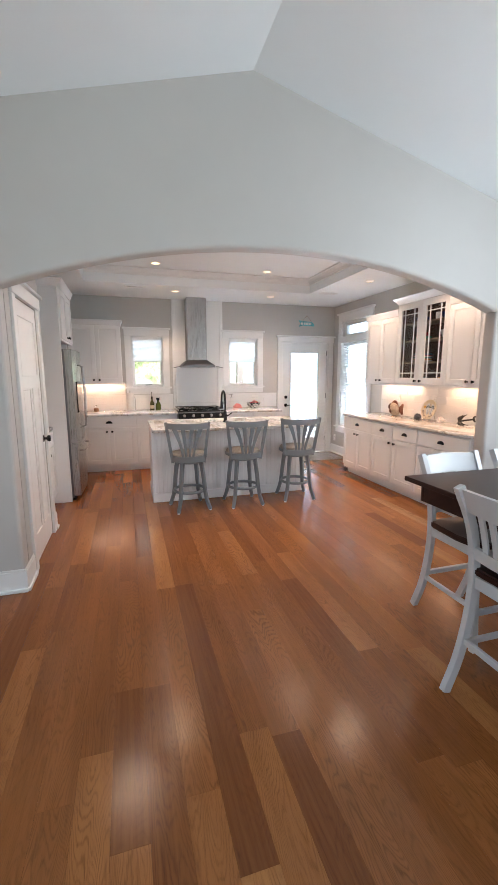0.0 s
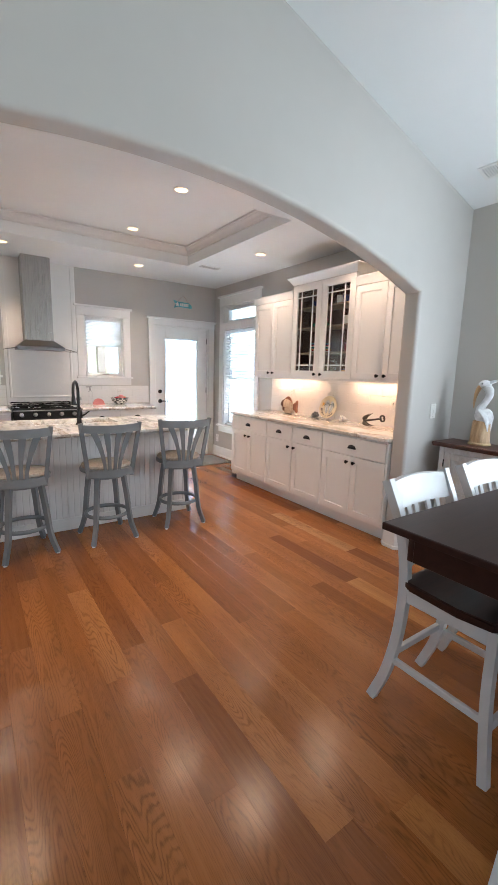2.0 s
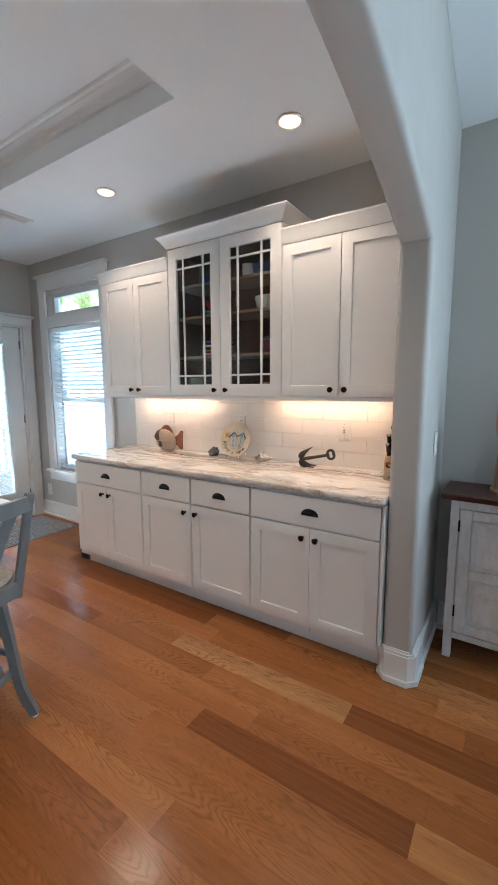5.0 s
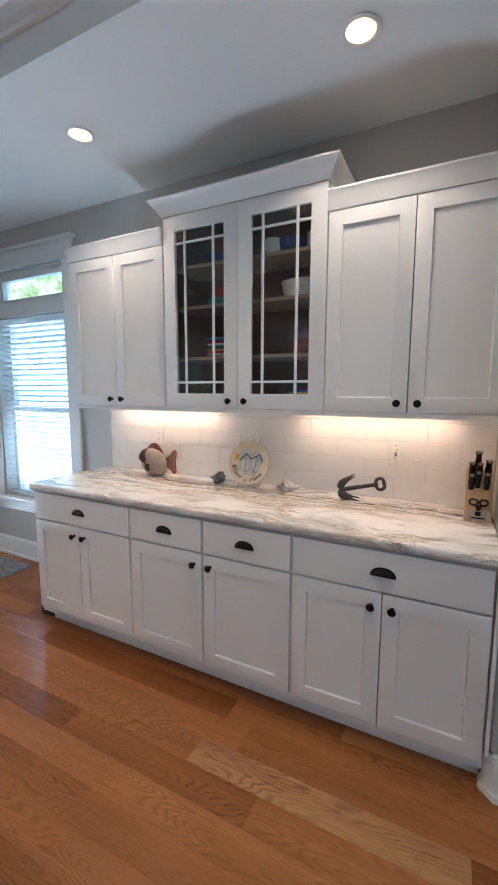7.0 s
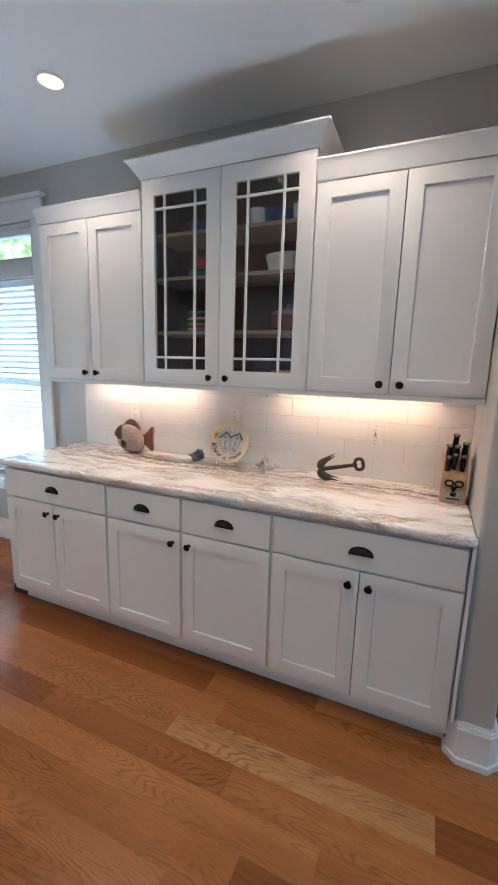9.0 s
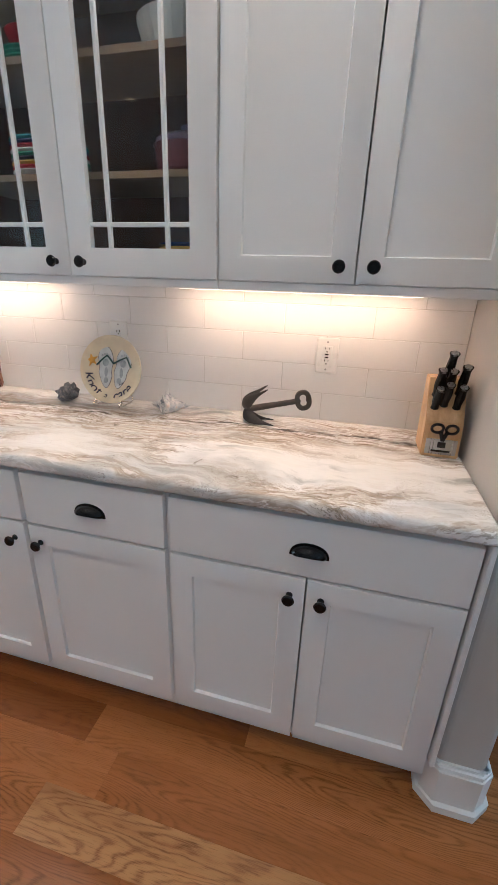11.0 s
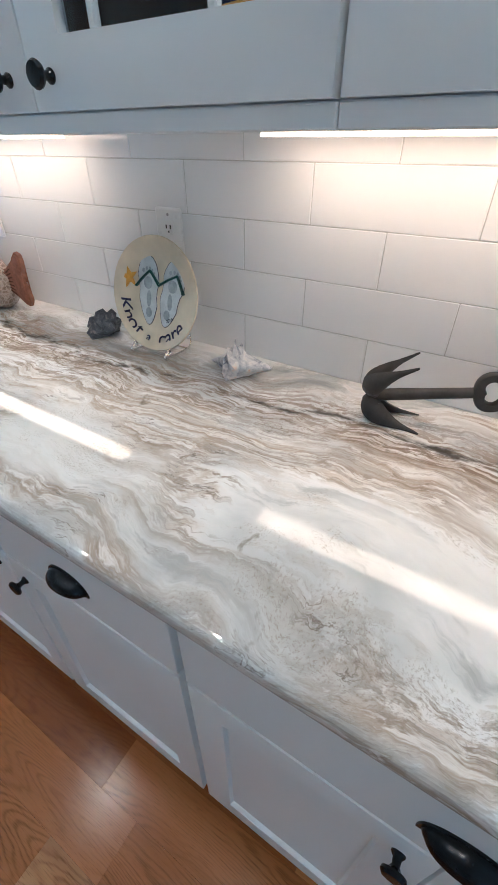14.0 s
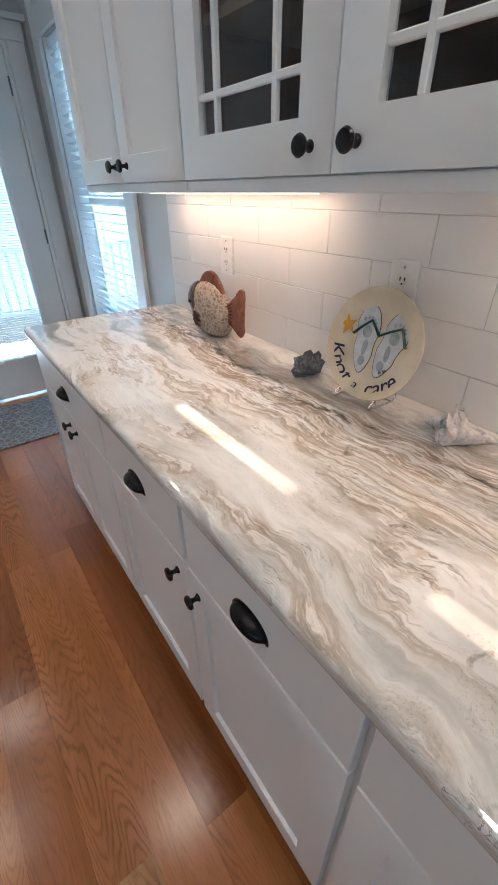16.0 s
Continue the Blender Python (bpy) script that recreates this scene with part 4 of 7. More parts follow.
# back wall: left run, range, right run
BY = 6.575
w = 0.75
base_cabinet(pose(-0.86, BY, 0), 0.16, [], [(G, 0.16 - G, 1)], "narrow white shaker base cabinet", group="back base run")
base_cabinet(pose(-0.70, BY, 0), 0.80, [(G, 0.80 - G)], [(G, 0.40 - G / 2, 1), (0.40 + G / 2, 0.80 - G, -1)], "white shaker base cabinet with one drawer above two doors", group="back base run")
base_cabinet(pose(0.10, BY, 0), 0.64, [(G, 0.64 - G)], [(G, 0.32 - G / 2, 1), (0.32 + G / 2, 0.64 - G, -1)], "white shaker base cabinet beside the range", group="back base run")
base_cabinet(pose(1.53, BY, 0), 0.96, [(G, 0.48 - G / 2), (0.48 + G / 2, 0.96 - G)], [(G, 0.48 - G / 2, 1), (0.48 + G / 2, 0.96 - G, -1)], "white shaker base cabinet with two drawers beside the door", group="back base run")
counter("countertop", -1.46, 0.745, 6.525, YB - 0.010, "polished veined granite worktop along the back wall")
counter("countertop", 1.527, 2.515, 6.525, YB - 0.010, "short polished veined granite worktop by the back door")
upper_cabinet(pose(-0.835, 6.845, 0), 0.76, [(G, 0.38 - G / 2, 1), (0.38 + G / 2, 0.76 - G, -1)], "white shaker wall cabinet with two doors over the back worktop", group="back wall cabinets", crown=(0.075, 0.03, False, True))
led_bar(pose(-0.45, 7.09, 1.352), 0.68)

# tall refrigerator surround and the small base beside it
FX = -0.70
ob = upper_cabinet(pose(FX, 5.137, 0, 0, 0, 90), 0.92, [(G, 0.46 - G / 2, 1), (0.46 + G / 2, 0.92 - G, -1)], "white shaker cabinet above the refrigerator", 1.90, 2.46, 0.88, "over refrigerator", (0.085, 0.04, False, False))
part("side_panel", boxes(((-0.037, 0.0, 0.0), (-0.002, 0.898, 2.46)), bev=0.002), CAB, ob, "tall white end panel")
part("side_panel", boxes(((0.923, 0.06, 0.0), (0.953, 0.898, 2.46)), bev=0.002), CAB, ob, "tall white end panel")
solid("cornice", crown_bm(0, 0.036, 0.88, 2.46, 0.085, 0.04, True, False), CAB, "white cornice on the tall panel", "trim", "structure", pose(FX, 5.10, 0, 0, 0, 90), 20)
base_cabinet(pose(-0.87, 4.30, 0, 0, 0, 90), 0.79, [(G, 0.79 - G)], [(G, 0.395 - G / 2, 1), (0.395 + G / 2, 0.79 - G, -1)], "white base cabinet between pantry and refrigerator", group="niche cabinet")
counter("countertop", -1.59, -0.845, 4.285, 5.098, "small granite worktop beside the refrigerator")


def refrigerator():
    ob = thing("refrigerator", pose(-0.68, 5.145, 0, 0, 0, 90), "stainless steel french-door refrigerator with a bottom freezer", "refrigerator")
    w, h = 0.905, 1.79
    part("body", boxes(((0.004, 0.0, 0.03), (w, 0.72, h)), bev=0.006), DARKSTEEL, ob)
    part("plinth", boxes(((0.02, -0.02, 0.0), (w - 0.02, 0.3, 0.03))), BLACK, ob)
    def door(x0, x1, z0, z1, nm):
        bm = bmesh.new()
        n = 10
        pts = [(x0, 0.0)] + [(x0 + (x1 - x0) * i / n, -0.075 - 0.02 * math.sin(math.pi * i / n)) for i in range(n + 1)] + [(x1, 0.0)]
        pts = [(a, b - 0.002) for a, b in pts]
        prism(bm, pts, "z", z0, z1)
        return part(nm, bm, STEEL, ob)
    def bar(p, pts):
        bm = tube(bmesh.new(), pts, 0.011, 10)
        part("handle", bm, STEEL, p, "curved steel bar handle")
    m = w / 2
    d1 = door(0.006, m - 0.002, 0.70, h, "left_door")
    d2 = door(m + 0.002, w - 0.002, 0.70, h, "right_door")
    fz = door(0.006, w - 0.002, 0.06, 0.69, "freezer_drawer")
    for d, x in ((d1, m - 0.045), (d2, m + 0.045)):
        bar(d, [(x, -0.09, 1.62), (x, -0.14, 1.60), (x, -0.155, 1.25), (x, -0.14, 0.86), (x, -0.09, 0.84)])
    bar(fz, [(0.10, -0.085, 0.60), (0.12, -0.14, 0.60), (m, -0.16, 0.60), (w - 0.12, -0.14, 0.60), (w - 0.10, -0.085, 0.60)])
    part("dispenser", boxes(((0.12, -0.102, 1.05), (0.33, -0.085, 1.42)), bev=0.004), BLACKGLASS, d1, "black water dispenser")


refrigerator()


def kitchen_range():
    ob = thing("range", pose(0.752, 6.50, 0), "stainless steel gas range with black cast grates", "range")
    w = 0.762
    part("body", boxes(((0, 0.02, 0.02), (w, 0.64, 0.905)), bev=0.003), DARKSTEEL, ob)
    part("oven_door", boxes(((0.01, -0.02, 0.20), (w - 0.01, 0.018, 0.76)), bev=0.005), BLACKGLASS, ob)
    part("oven_window", boxes(((0.13, -0.024, 0.32), (w - 0.13, -0.019, 0.62)), bev=0.002), BLACKGLASS, ob)
    part("handle", tube(bmesh.new(), [(0.06, -0.02, 0.71), (0.06, -0.065, 0.71), (w - 0.06, -0.065, 0.71), (w - 0.06, -0.02, 0.71)], 0.012), STEEL, ob)
    part("drawer", boxes(((0.01, -0.018, 0.05), (w - 0.01, 0.018, 0.19)), bev=0.004), STEEL, ob)
    bm = bmesh.new()
    prism(bm, [(-0.02, 0.775), (0.03, 0.92), (0.06, 0.92), (0.06, 0.775)], "x", 0.0, w)
    cp = part("control_panel", bm, BLACKGLASS, ob, "sloping black control panel")
    for k in range(5):
        part("knob", lathe(bmesh.new(), [(0, 0), (0.024, 0), (0.022, 0.02), (0.019, 0.032), (0, 0.034)], 18, (0.09 + k * 0.145, 0.0, 0.85), Matrix.Rotation(radians(71), 4, "X")), STEEL, cp, "steel control knob")
    part("cooktop", boxes(((0.0, 0.06, 0.905), (w, 0.64, 0.925)), bev=0.004), BLACKGLASS, ob)
    for k in range(3):
        x0 = 0.02 + k * 0.243
        bm = boxes(((x0, 0.09, 0.945), (x0 + 0.012, 0.61, 0.96)), ((x0 + 0.223, 0.09, 0.945), (x0 + 0.235, 0.61, 0.96)), ((x0, 0.09, 0.945), (x0 + 0.235, 0.102, 0.96)), ((x0, 0.598, 0.945), (x0 + 0.235, 0.61, 0.96)),
                   ((x0, 0.345, 0.945), (x0 + 0.235, 0.357, 0.96)), ((x0 + 0.112, 0.09, 0.945), (x0 + 0.124, 0.61, 0.96)), ((x0, 0.09, 0.924), (x0 + 0.012, 0.102, 0.946)), ((x0 + 0.223, 0.598, 0.924), (x0 + 0.235, 0.61, 0.946)), bev=0.002)
        part("grate", bm, BLACK, ob, "black cast iron grate")
        for y in (0.22, 0.48):
            part("burner", lathe(bmesh.new(), [(0, 0.924), (0.05, 0.924), (0.045, 0.938), (0, 0.942)], 18, (x0 + 0.118, y, 0)), BLACK, ob)


kitchen_range()


def hood():
    ob = thing("range_hood", pose(1.135, YB - 0.017, 0), "stainless steel chimney range hood with a curved glass canopy", "range hood")
    part("chimney", boxes(((-0.16, -0.27, 1.70), (0.16, 0, ZC - 0.001)), bev=0.003), STEEL, ob)
    bm = bmesh.new()
    a = [bm.verts.new(p) for p in ((-0.16, -0.27, 1.74), (0.16, -0.27, 1.74), (0.16, 0, 1.74), (-0.16, 0, 1.74))]
    b = [bm.verts.new(p) for p in ((-0.26, -0.42, 1.655), (0.26, -0.42, 1.655), (0.26, 0, 1.655), (-0.26, 0, 1.655))]
    c = [bm.verts.new((v.co.x, v.co.y, 1.62)) for v in b]
    for p, q in ((a, b), (b, c)):
        for i in range(4):
            bm.faces.new((p[i], p[(i + 1) % 4], q[(i + 1) % 4], q[i]))
    bm.faces.new(list(reversed(a)))
    bm.faces.new(c)
    part("motor_housing", bm, DARKSTEEL, ob, smooth=0)
    bm = bmesh.new()
    n = 16
    top, bot = [], []
    for i in range(n + 1):
        x = -0.40 + 0.80 * i / n
        z = 1.665 - 0.05 * (x / 0.40) ** 2
        yf = -0.46 + 0.06 * (x / 0.40) ** 2
        top.append((bm.verts.new((x, yf, z)), bm.verts.new((x, -0.02, z))))
        bot.append((bm.verts.new((x, yf, z - 0.008)), bm.verts.new((x, -0.02, z - 0.008))))
    for i in range(n):
        bm.faces.new((top[i][0], top[i + 1][0], top[i + 1][1], top[i][1]))
        bm.faces.new((bot[i][0], bot[i][1], bot[i + 1][1], bot[i + 1][0]))
        bm.faces.new((top[i][0], bot[i][0], bot[i + 1][0], top[i + 1][0]))
    bm.faces.new((top[0][0], top[0][1], bot[0][1], bot[0][0]))
    bm.faces.new((top[n][0], bot[n][0], bot[n][1], top[n][1]))
    part("glass_canopy", bm, GLASS, ob, "curved clear glass canopy")
    part("canopy_edge", tube(bmesh.new(), [(-0.40 + 0.80 * i / n, -0.462 + 0.06 * (1 - 2 * i / n) ** 2, 1.661 - 0.05 * (1 - 2 * i / n) ** 2) for i in range(n + 1)], 0.005, 6), DARKSTEEL, ob)


hood()

# ---- island ----
IX0, IX1, IY0, IY1 = 0.245, 2.14, 4.80, 5.42


def island():
    ob = thing("kitchen_island", pose((IX0 + IX1) / 2, (IY0 + IY1) / 2, 0), "white beadboard kitchen island with seating overhang", "island")
    hx, hy = (IX1 - IX0) / 2, (IY1 - IY0) / 2
    part("body", boxes(((-hx, -hy, 0), (hx, hy, 0.875))), CAB, ob, smooth=0)
    n = 38
    bw = 2 * hx / n
    plank = mesh("board", boxes(((0.0015, -0.008, 0.11), (bw - 0.0015, 0.002, 0.86)), bev=0.003), CAB)
    for k in range(n):
        fitting(plank, ob, -hx + bw * k, -hy, 0)
    bw = 2 * hy / 12
    plank = mesh("board", boxes(((0.0015, -0.008, 0.11), (bw - 0.0015, 0.002, 0.86)), bev=0.003), CAB)
    for k in range(12):
        for sx in (-1, 1):
            bd = fitting(plank, ob, 0, 0, 0)
            bd.matrix_basis = pose(sx * hx, sx * (-hy + bw * k) , 0, 0, 0, 90 * sx)
    part("plinth", boxes(((-hx - 0.016, -hy - 0.016, 0), (hx + 0.016, -hy + 0.002, 0.11)), ((-hx - 0.016, -hy + 0.002, 0), (-hx + 0.002, hy, 0.11)), ((hx - 0.002, -hy + 0.002, 0), (hx + 0.016, hy, 0.11)), bev=0.004), CAB, ob)
    for sx in (-1, 1):
        part("corner_post", boxes(((sx * hx - 0.014, -hy - 0.014, 0.11), (sx * hx + 0.014, -hy + 0.02, 0.875)), bev=0.003), CAB, ob)


island()
SX0, SX1, SY0, SY1 = 0.80, 1.52, 5.02, 5.36
bm = bmesh.new()
tx0, tx1, ty0, ty1, tz, tt = 0.225, 2.20, 4.45, 5.46, 0.877, 0.038
outer = [(tx0, ty0), (tx1, ty0), (tx1, ty1), (tx0, ty1)]
inner = [(SX0, SY0), (SX1, SY0), (SX1, SY1), (SX0, SY1)]
vs = {(k, i, z): bm.verts.new((*p, z)) for k, ring in (("o", outer), ("i", inner)) for i, p in enumerate(ring) for z in (tz, tz + tt)}
for i in range(4):
    j = (i + 1) % 4
    for z in (tz, tz + tt):
        bm.faces.new((vs["o", i, z], vs["o", j, z], vs["i", j, z], vs["i", i, z]))
    for k in "oi":
        bm.faces.new((vs[k, i, tz], vs[k, j, tz], vs[k, j, tz + tt], vs[k, i, tz + tt]))
es = [e for e in bm.edges if all(any(v is vs["o", i, z] for i in range(4) for z in (tz, tz + tt)) for v in e.verts)]
bmesh.ops.bevel(bm, geom=es, offset=0.012, segments=3, affect="EDGES", profile=0.5)
solid("island_worktop", bm, GRANITE, "polished veined granite island worktop with a sink cut-out", "countertop")


def sink():
    ob = thing("sink", pose((SX0 + SX1) / 2, (SY0 + SY1) / 2, 0.6765), "black undermount sink in the island worktop", "sink")
    hx, hy = (SX1 - SX0) / 2 + 0.005, (SY1 - SY0) / 2 + 0.005
    t = 0.008
    part("basin", boxes(((-hx, -hy, 0), (hx, hy, t)), ((-hx, -hy, t), (-hx + t, hy, 0.2)), ((hx - t, -hy, t), (hx, hy, 0.2)), ((-hx + t, -hy, t), (hx - t, -hy + t, 0.2)), ((-hx + t, hy - t, t), (hx - t, hy, 0.2)), ((-t / 2, -hy + t, t), (t / 2, hy - t, 0.16))), DARKSTEEL, ob)
    part("drain", lathe(bmesh.new(), [(0, t), (0.045, t), (0.045, t + 0.003), (0, t + 0.002)], 20, (-0.18, 0, 0)), STEEL, ob)


sink()


def faucet():
    ob = thing("faucet", pose(1.145, 4.93, 0.9155), "tall black gooseneck kitchen faucet on the island", "faucet")
    part("base", lathe(bmesh.new(), [(0, 0), (0.03, 0), (0.029, 0.012), (0.021, 0.02), (0.019, 0.12), (0.014, 0.135), (0, 0.137)], 20), BLACK, ob)
    pts = [(0, 0, 0.12), (0, 0, 0.26)] + [(0, 0.10 - 0.10 * math.cos(a), 0.28 + 0.10 * math.sin(a)) for a in (math.pi * k / 10 for k in range(11))] + [(0, 0.2, 0.24)]
    part("spout", tube(bmesh.new(), pts, 0.0125, 12), BLACK, ob)
    part("spray_head", tube(bmesh.new(), [(0, 0.2, 0.25), (0, 0.2, 0.20), (0, 0.2, 0.16)], [0.014, 0.018, 0.02], 14), BLACK, ob)
    part("lever", tube(bmesh.new(), [(0.015, 0, 0.075), (0.05, 0, 0.09), (0.09, 0, 0.12)], [0.010, 0.007, 0.005]), BLACK, ob)


faucet()


# ---- ceiling lights, vents ----
def downlight(x, y, z):
    ob = thing("recessed_light", pose(x, y, z), "round recessed ceiling light, lit warm white", "ceiling light", "recessed lights")
    bm = lathe(bmesh.new(), [(0.055, 0.0), (0.070, -0.001), (0.072, -0.005), (0.060, -0.008), (0.053, -0.004)], 32)
    part("trim_ring", bm, TRIM, ob)
    part("lens", lathe(bmesh.new(), [(0, -0.004), (0.055, -0.004), (0.055, -0.001), (0, -0.001)], 28), LAMP, ob, "glowing lens")
    lamp = new("spot", bpy.data.lights.new("spot", "SPOT"))
    lamp.data.energy, lamp.data.color, lamp.data.spot_size, lamp.data.spot_blend, lamp.data.shadow_soft_size = DOWN_W, (1.0, 0.77, 0.55), radians(120), 0.8, 0.06
    lamp.parent = ob
    lamp.matrix_basis = pose(0, 0, -0.02)


DOWN_W = 40
for x, y in ((2.315, 3.705), (3.225, 3.70), (3.197, 5.077), (2.28, 6.50), (0.76, 6.48), (-0.1, 3.70)):
    downlight(x, y, ZC)
for x, y in ((0.43, 5.80), (1.985, 5.83), (1.985, 4.58), (0.43, 4.58)):
    downlight(x, y, TZ)


VENTGREY = painted("vent_shadow_grey", (0.22, 0.22, 0.22), 0.6, 0.05, 8.0, 0.05)


def vent(m, w, d, label):
    ob = thing("ceiling_vent", m, label, "vent")
    part("frame", boxes(((-w / 2, -d / 2, -0.008), (-w / 2 + 0.02, d / 2, -0.0005)), ((w / 2 - 0.02, -d / 2, -0.008), (w / 2, d / 2, -0.0005)), ((-w / 2 + 0.02, -d / 2, -0.008), (w / 2 - 0.02, -d / 2 + 0.02, -0.0005)), ((-w / 2 + 0.02, d / 2 - 0.02, -0.008), (w / 2 - 0.02, d / 2, -0.0005)), bev=0.002), TRIM, ob)
    part("backing", boxes(((-w / 2 + 0.02, -d / 2 + 0.02, -0.003), (w / 2 - 0.02, d / 2 - 0.02, -0.0005))), VENTGREY, ob)
    x = -w / 2 + 0.028
    while x < w / 2 - 0.024:
        part("slat", boxes(((x, -d / 2 + 0.02, -0.007), (x + 0.008, d / 2 - 0.02, -0.003))), TRIM, ob)
        x += 0.0165


vent(pose(0.17, 6.30, ZC), 0.30, 0.10, "white slotted kitchen ceiling vent")
vent(pose(3.05, 6.0, ZC), 0.27, 0.12, "white slotted ceiling vent near the window")
SL = math.degrees(math.atan2(RIDGE_Z - EAVE_R, XW - RIDGE_X))
vent(pose(3.455, 2.63, RIDGE_Z - (3.455 - RIDGE_X) * math.tan(radians(SL)), 0, SL, 0) @ pose(0, 0, 0, 0, 0, 90), 0.30, 0.14, "white slotted vent in the sloping dining ceiling")


# ---- furniture ----
def bezier(pts, n=10):
    """Smooth points through a chain of control points (Catmull-Rom)."""
    p = [Vector(q) for q in pts]
    p = [2 * p[0] - p[1], *p, 2 * p[-1] - p[-2]]
    out = []
    for i in range(1, len(p) - 2):
        for k in range(n):
            t = k / n
            a, b, c, d = p[i - 1], p[i], p[i + 1], p[i + 2]
            out.append(0.5 * ((2 * b) + (c - a) * t + (2 * a - 5 * b + 4 * c - d) * t * t + (3 * b - a - 3 * c + d) * t ** 3))
    return out + [p[-2]]


def bar_stool(m, swivel):
    """A swivel stool whose back stands at -y; the legs stay square to m, the seat turns."""
    ob = thing("bar_stool", m, "grey painted swivel bar stool with a slatted back and tan seat", "stool", "stools at the island")
    for sx in (-1, 1):
        for sy in (-1, 1):
            pts = bezier([(sx * 0.105, sy * 0.105, 0.565), (sx * 0.125, sy * 0.125, 0.38), (sx * 0.145, sy * 0.145, 0.16), (sx * 0.182, sy * 0.182, 0.008)], 5)
            n = len(pts)
            lg = part("leg", ribbon(bmesh.new(), pts, [0.040 - 0.012 * i / n for i in range(n)], 0.034, (sx, -sy, 0)), STOOL, ob, smooth=50)
            part("glide", lathe(bmesh.new(), [(0, 0), (0.014, 0), (0.013, 0.008), (0, 0.009)], 12, (sx * 0.182, sy * 0.182, 0)), PLASTIC, lg, "white plastic glide")
    ring = [(0.172 * math.cos(a), 0.172 * math.sin(a), 0.215) for a in (2 * math.pi * k / 32 for k in range(32))]
    part("footrest_ring", tube(bmesh.new(), ring, 0.013, 8, True, 1.3), STOOL, ob)
    part("leg_frame", lathe(bmesh.new(), [(0, 0.535), (0.155, 0.535), (0.16, 0.545), (0.16, 0.568), (0, 0.57)], 28), STOOL, ob)
    turn = Matrix.Rotation(radians(swivel), 4, "Z")

    def top(name, bm, mat, parent=None, label="", smooth=45):
        bmesh.ops.transform(bm, matrix=turn, verts=bm.verts)
        return part(name, bm, mat, parent or ob, label, smooth)
    top("swivel_plate", boxes(((-0.09, -0.09, 0.5705), (0.09, 0.09, 0.583)), bev=0.003), BLACK)
    seat = top("seat", lathe(bmesh.new(), [(0, 0.5835), (0.19, 0.5835), (0.205, 0.592), (0.208, 0.612), (0.20, 0.622), (0, 0.622)], 36), STOOL)
    top("cushion", lathe(bmesh.new(), [(0, 0.6225), (0.190, 0.6225), (0.197, 0.632), (0.19, 0.648), (0.15, 0.658), (0, 0.662)], 36), CUSHION, seat, "tan padded seat")

    def curve(u, z):                              # back surface: u across, z up
        half = 0.172 + 0.056 * (z - 0.58) / 0.42
        lean = 0.055 * (z - 0.58) / 0.42
        bow = 0.055 + 0.010 * (z - 0.58) / 0.42
        return Vector((u * half, -0.20 - lean - bow * (1 - u * u) + 0.055, z))
    for u in (-1, 1):
        pts = bezier([curve(u, 0.555), curve(u, 0.75), curve(u, 0.90), curve(u, 1.005)], 4)
        top("back_post", ribbon(bmesh.new(), pts, 0.030, 0.026, (1, 0, 0)), STOOL)
    for name, z, hgt in (("top_rail", 0.965, 0.062), ("lower_rail", 0.595, 0.060)):
        bm = bmesh.new()
        pts = [curve(-1.0 + 2.0 * k / 14, z) for k in range(15)]
        rings = []
        for k, p in enumerate(pts):
            u = -1 + 2 * k / 14
            d = (pts[min(k + 1, 14)] - pts[max(k - 1, 0)]).normalized()
            nrm = Vector((-d.y, d.x, 0)).normalized() * 0.011
            cr = 0.012 * (1 - u * u) if name == "top_rail" else 0
            cr = -0.5 * cr
            rings.append([bm.verts.new(p + s * nrm + Vector((0, 0, h + cr))) for s, h in ((-1, -hgt / 2), (1, -hgt / 2), (1, hgt / 2), (-1, hgt / 2))])
        for p, q in zip(rings, rings[1:]):
            for i in range(4):
                bm.faces.new((p[i], p[(i + 1) % 4], q[(i + 1) % 4], q[i]))
        bm.faces.new(rings[0])
        bm.faces.new(rings[-1])
        top(name, bm, STOOL)
    for a, b in ((-0.30, -0.66), (-0.11, -0.23), (0.11, 0.23), (0.30, 0.66)):
        us = [a + (b - a) * t ** 1.6 for t in (0, 0.2, 0.4, 0.6, 0.8, 1.0)]
        pts = [curve(u, 0.615 + 0.335 * t) for u, t in zip(us, (0, 0.2, 0.4, 0.6, 0.8, 1.0))]
        top("slat", ribbon(bmesh.new(), pts, [0.024, 0.025, 0.029, 0.036, 0.043, 0.046], 0.011, (1, 0, 0)), STOOL)
    return ob


bar_stool(pose(0.622, 4.503, 0, 0, 0, 8), -18)
bar_stool(pose(1.25, 4.50, 0, 0, 0, 4), -5)
bar_stool(pose(1.93, 4.54, 0, 0, 0, -4), -3)


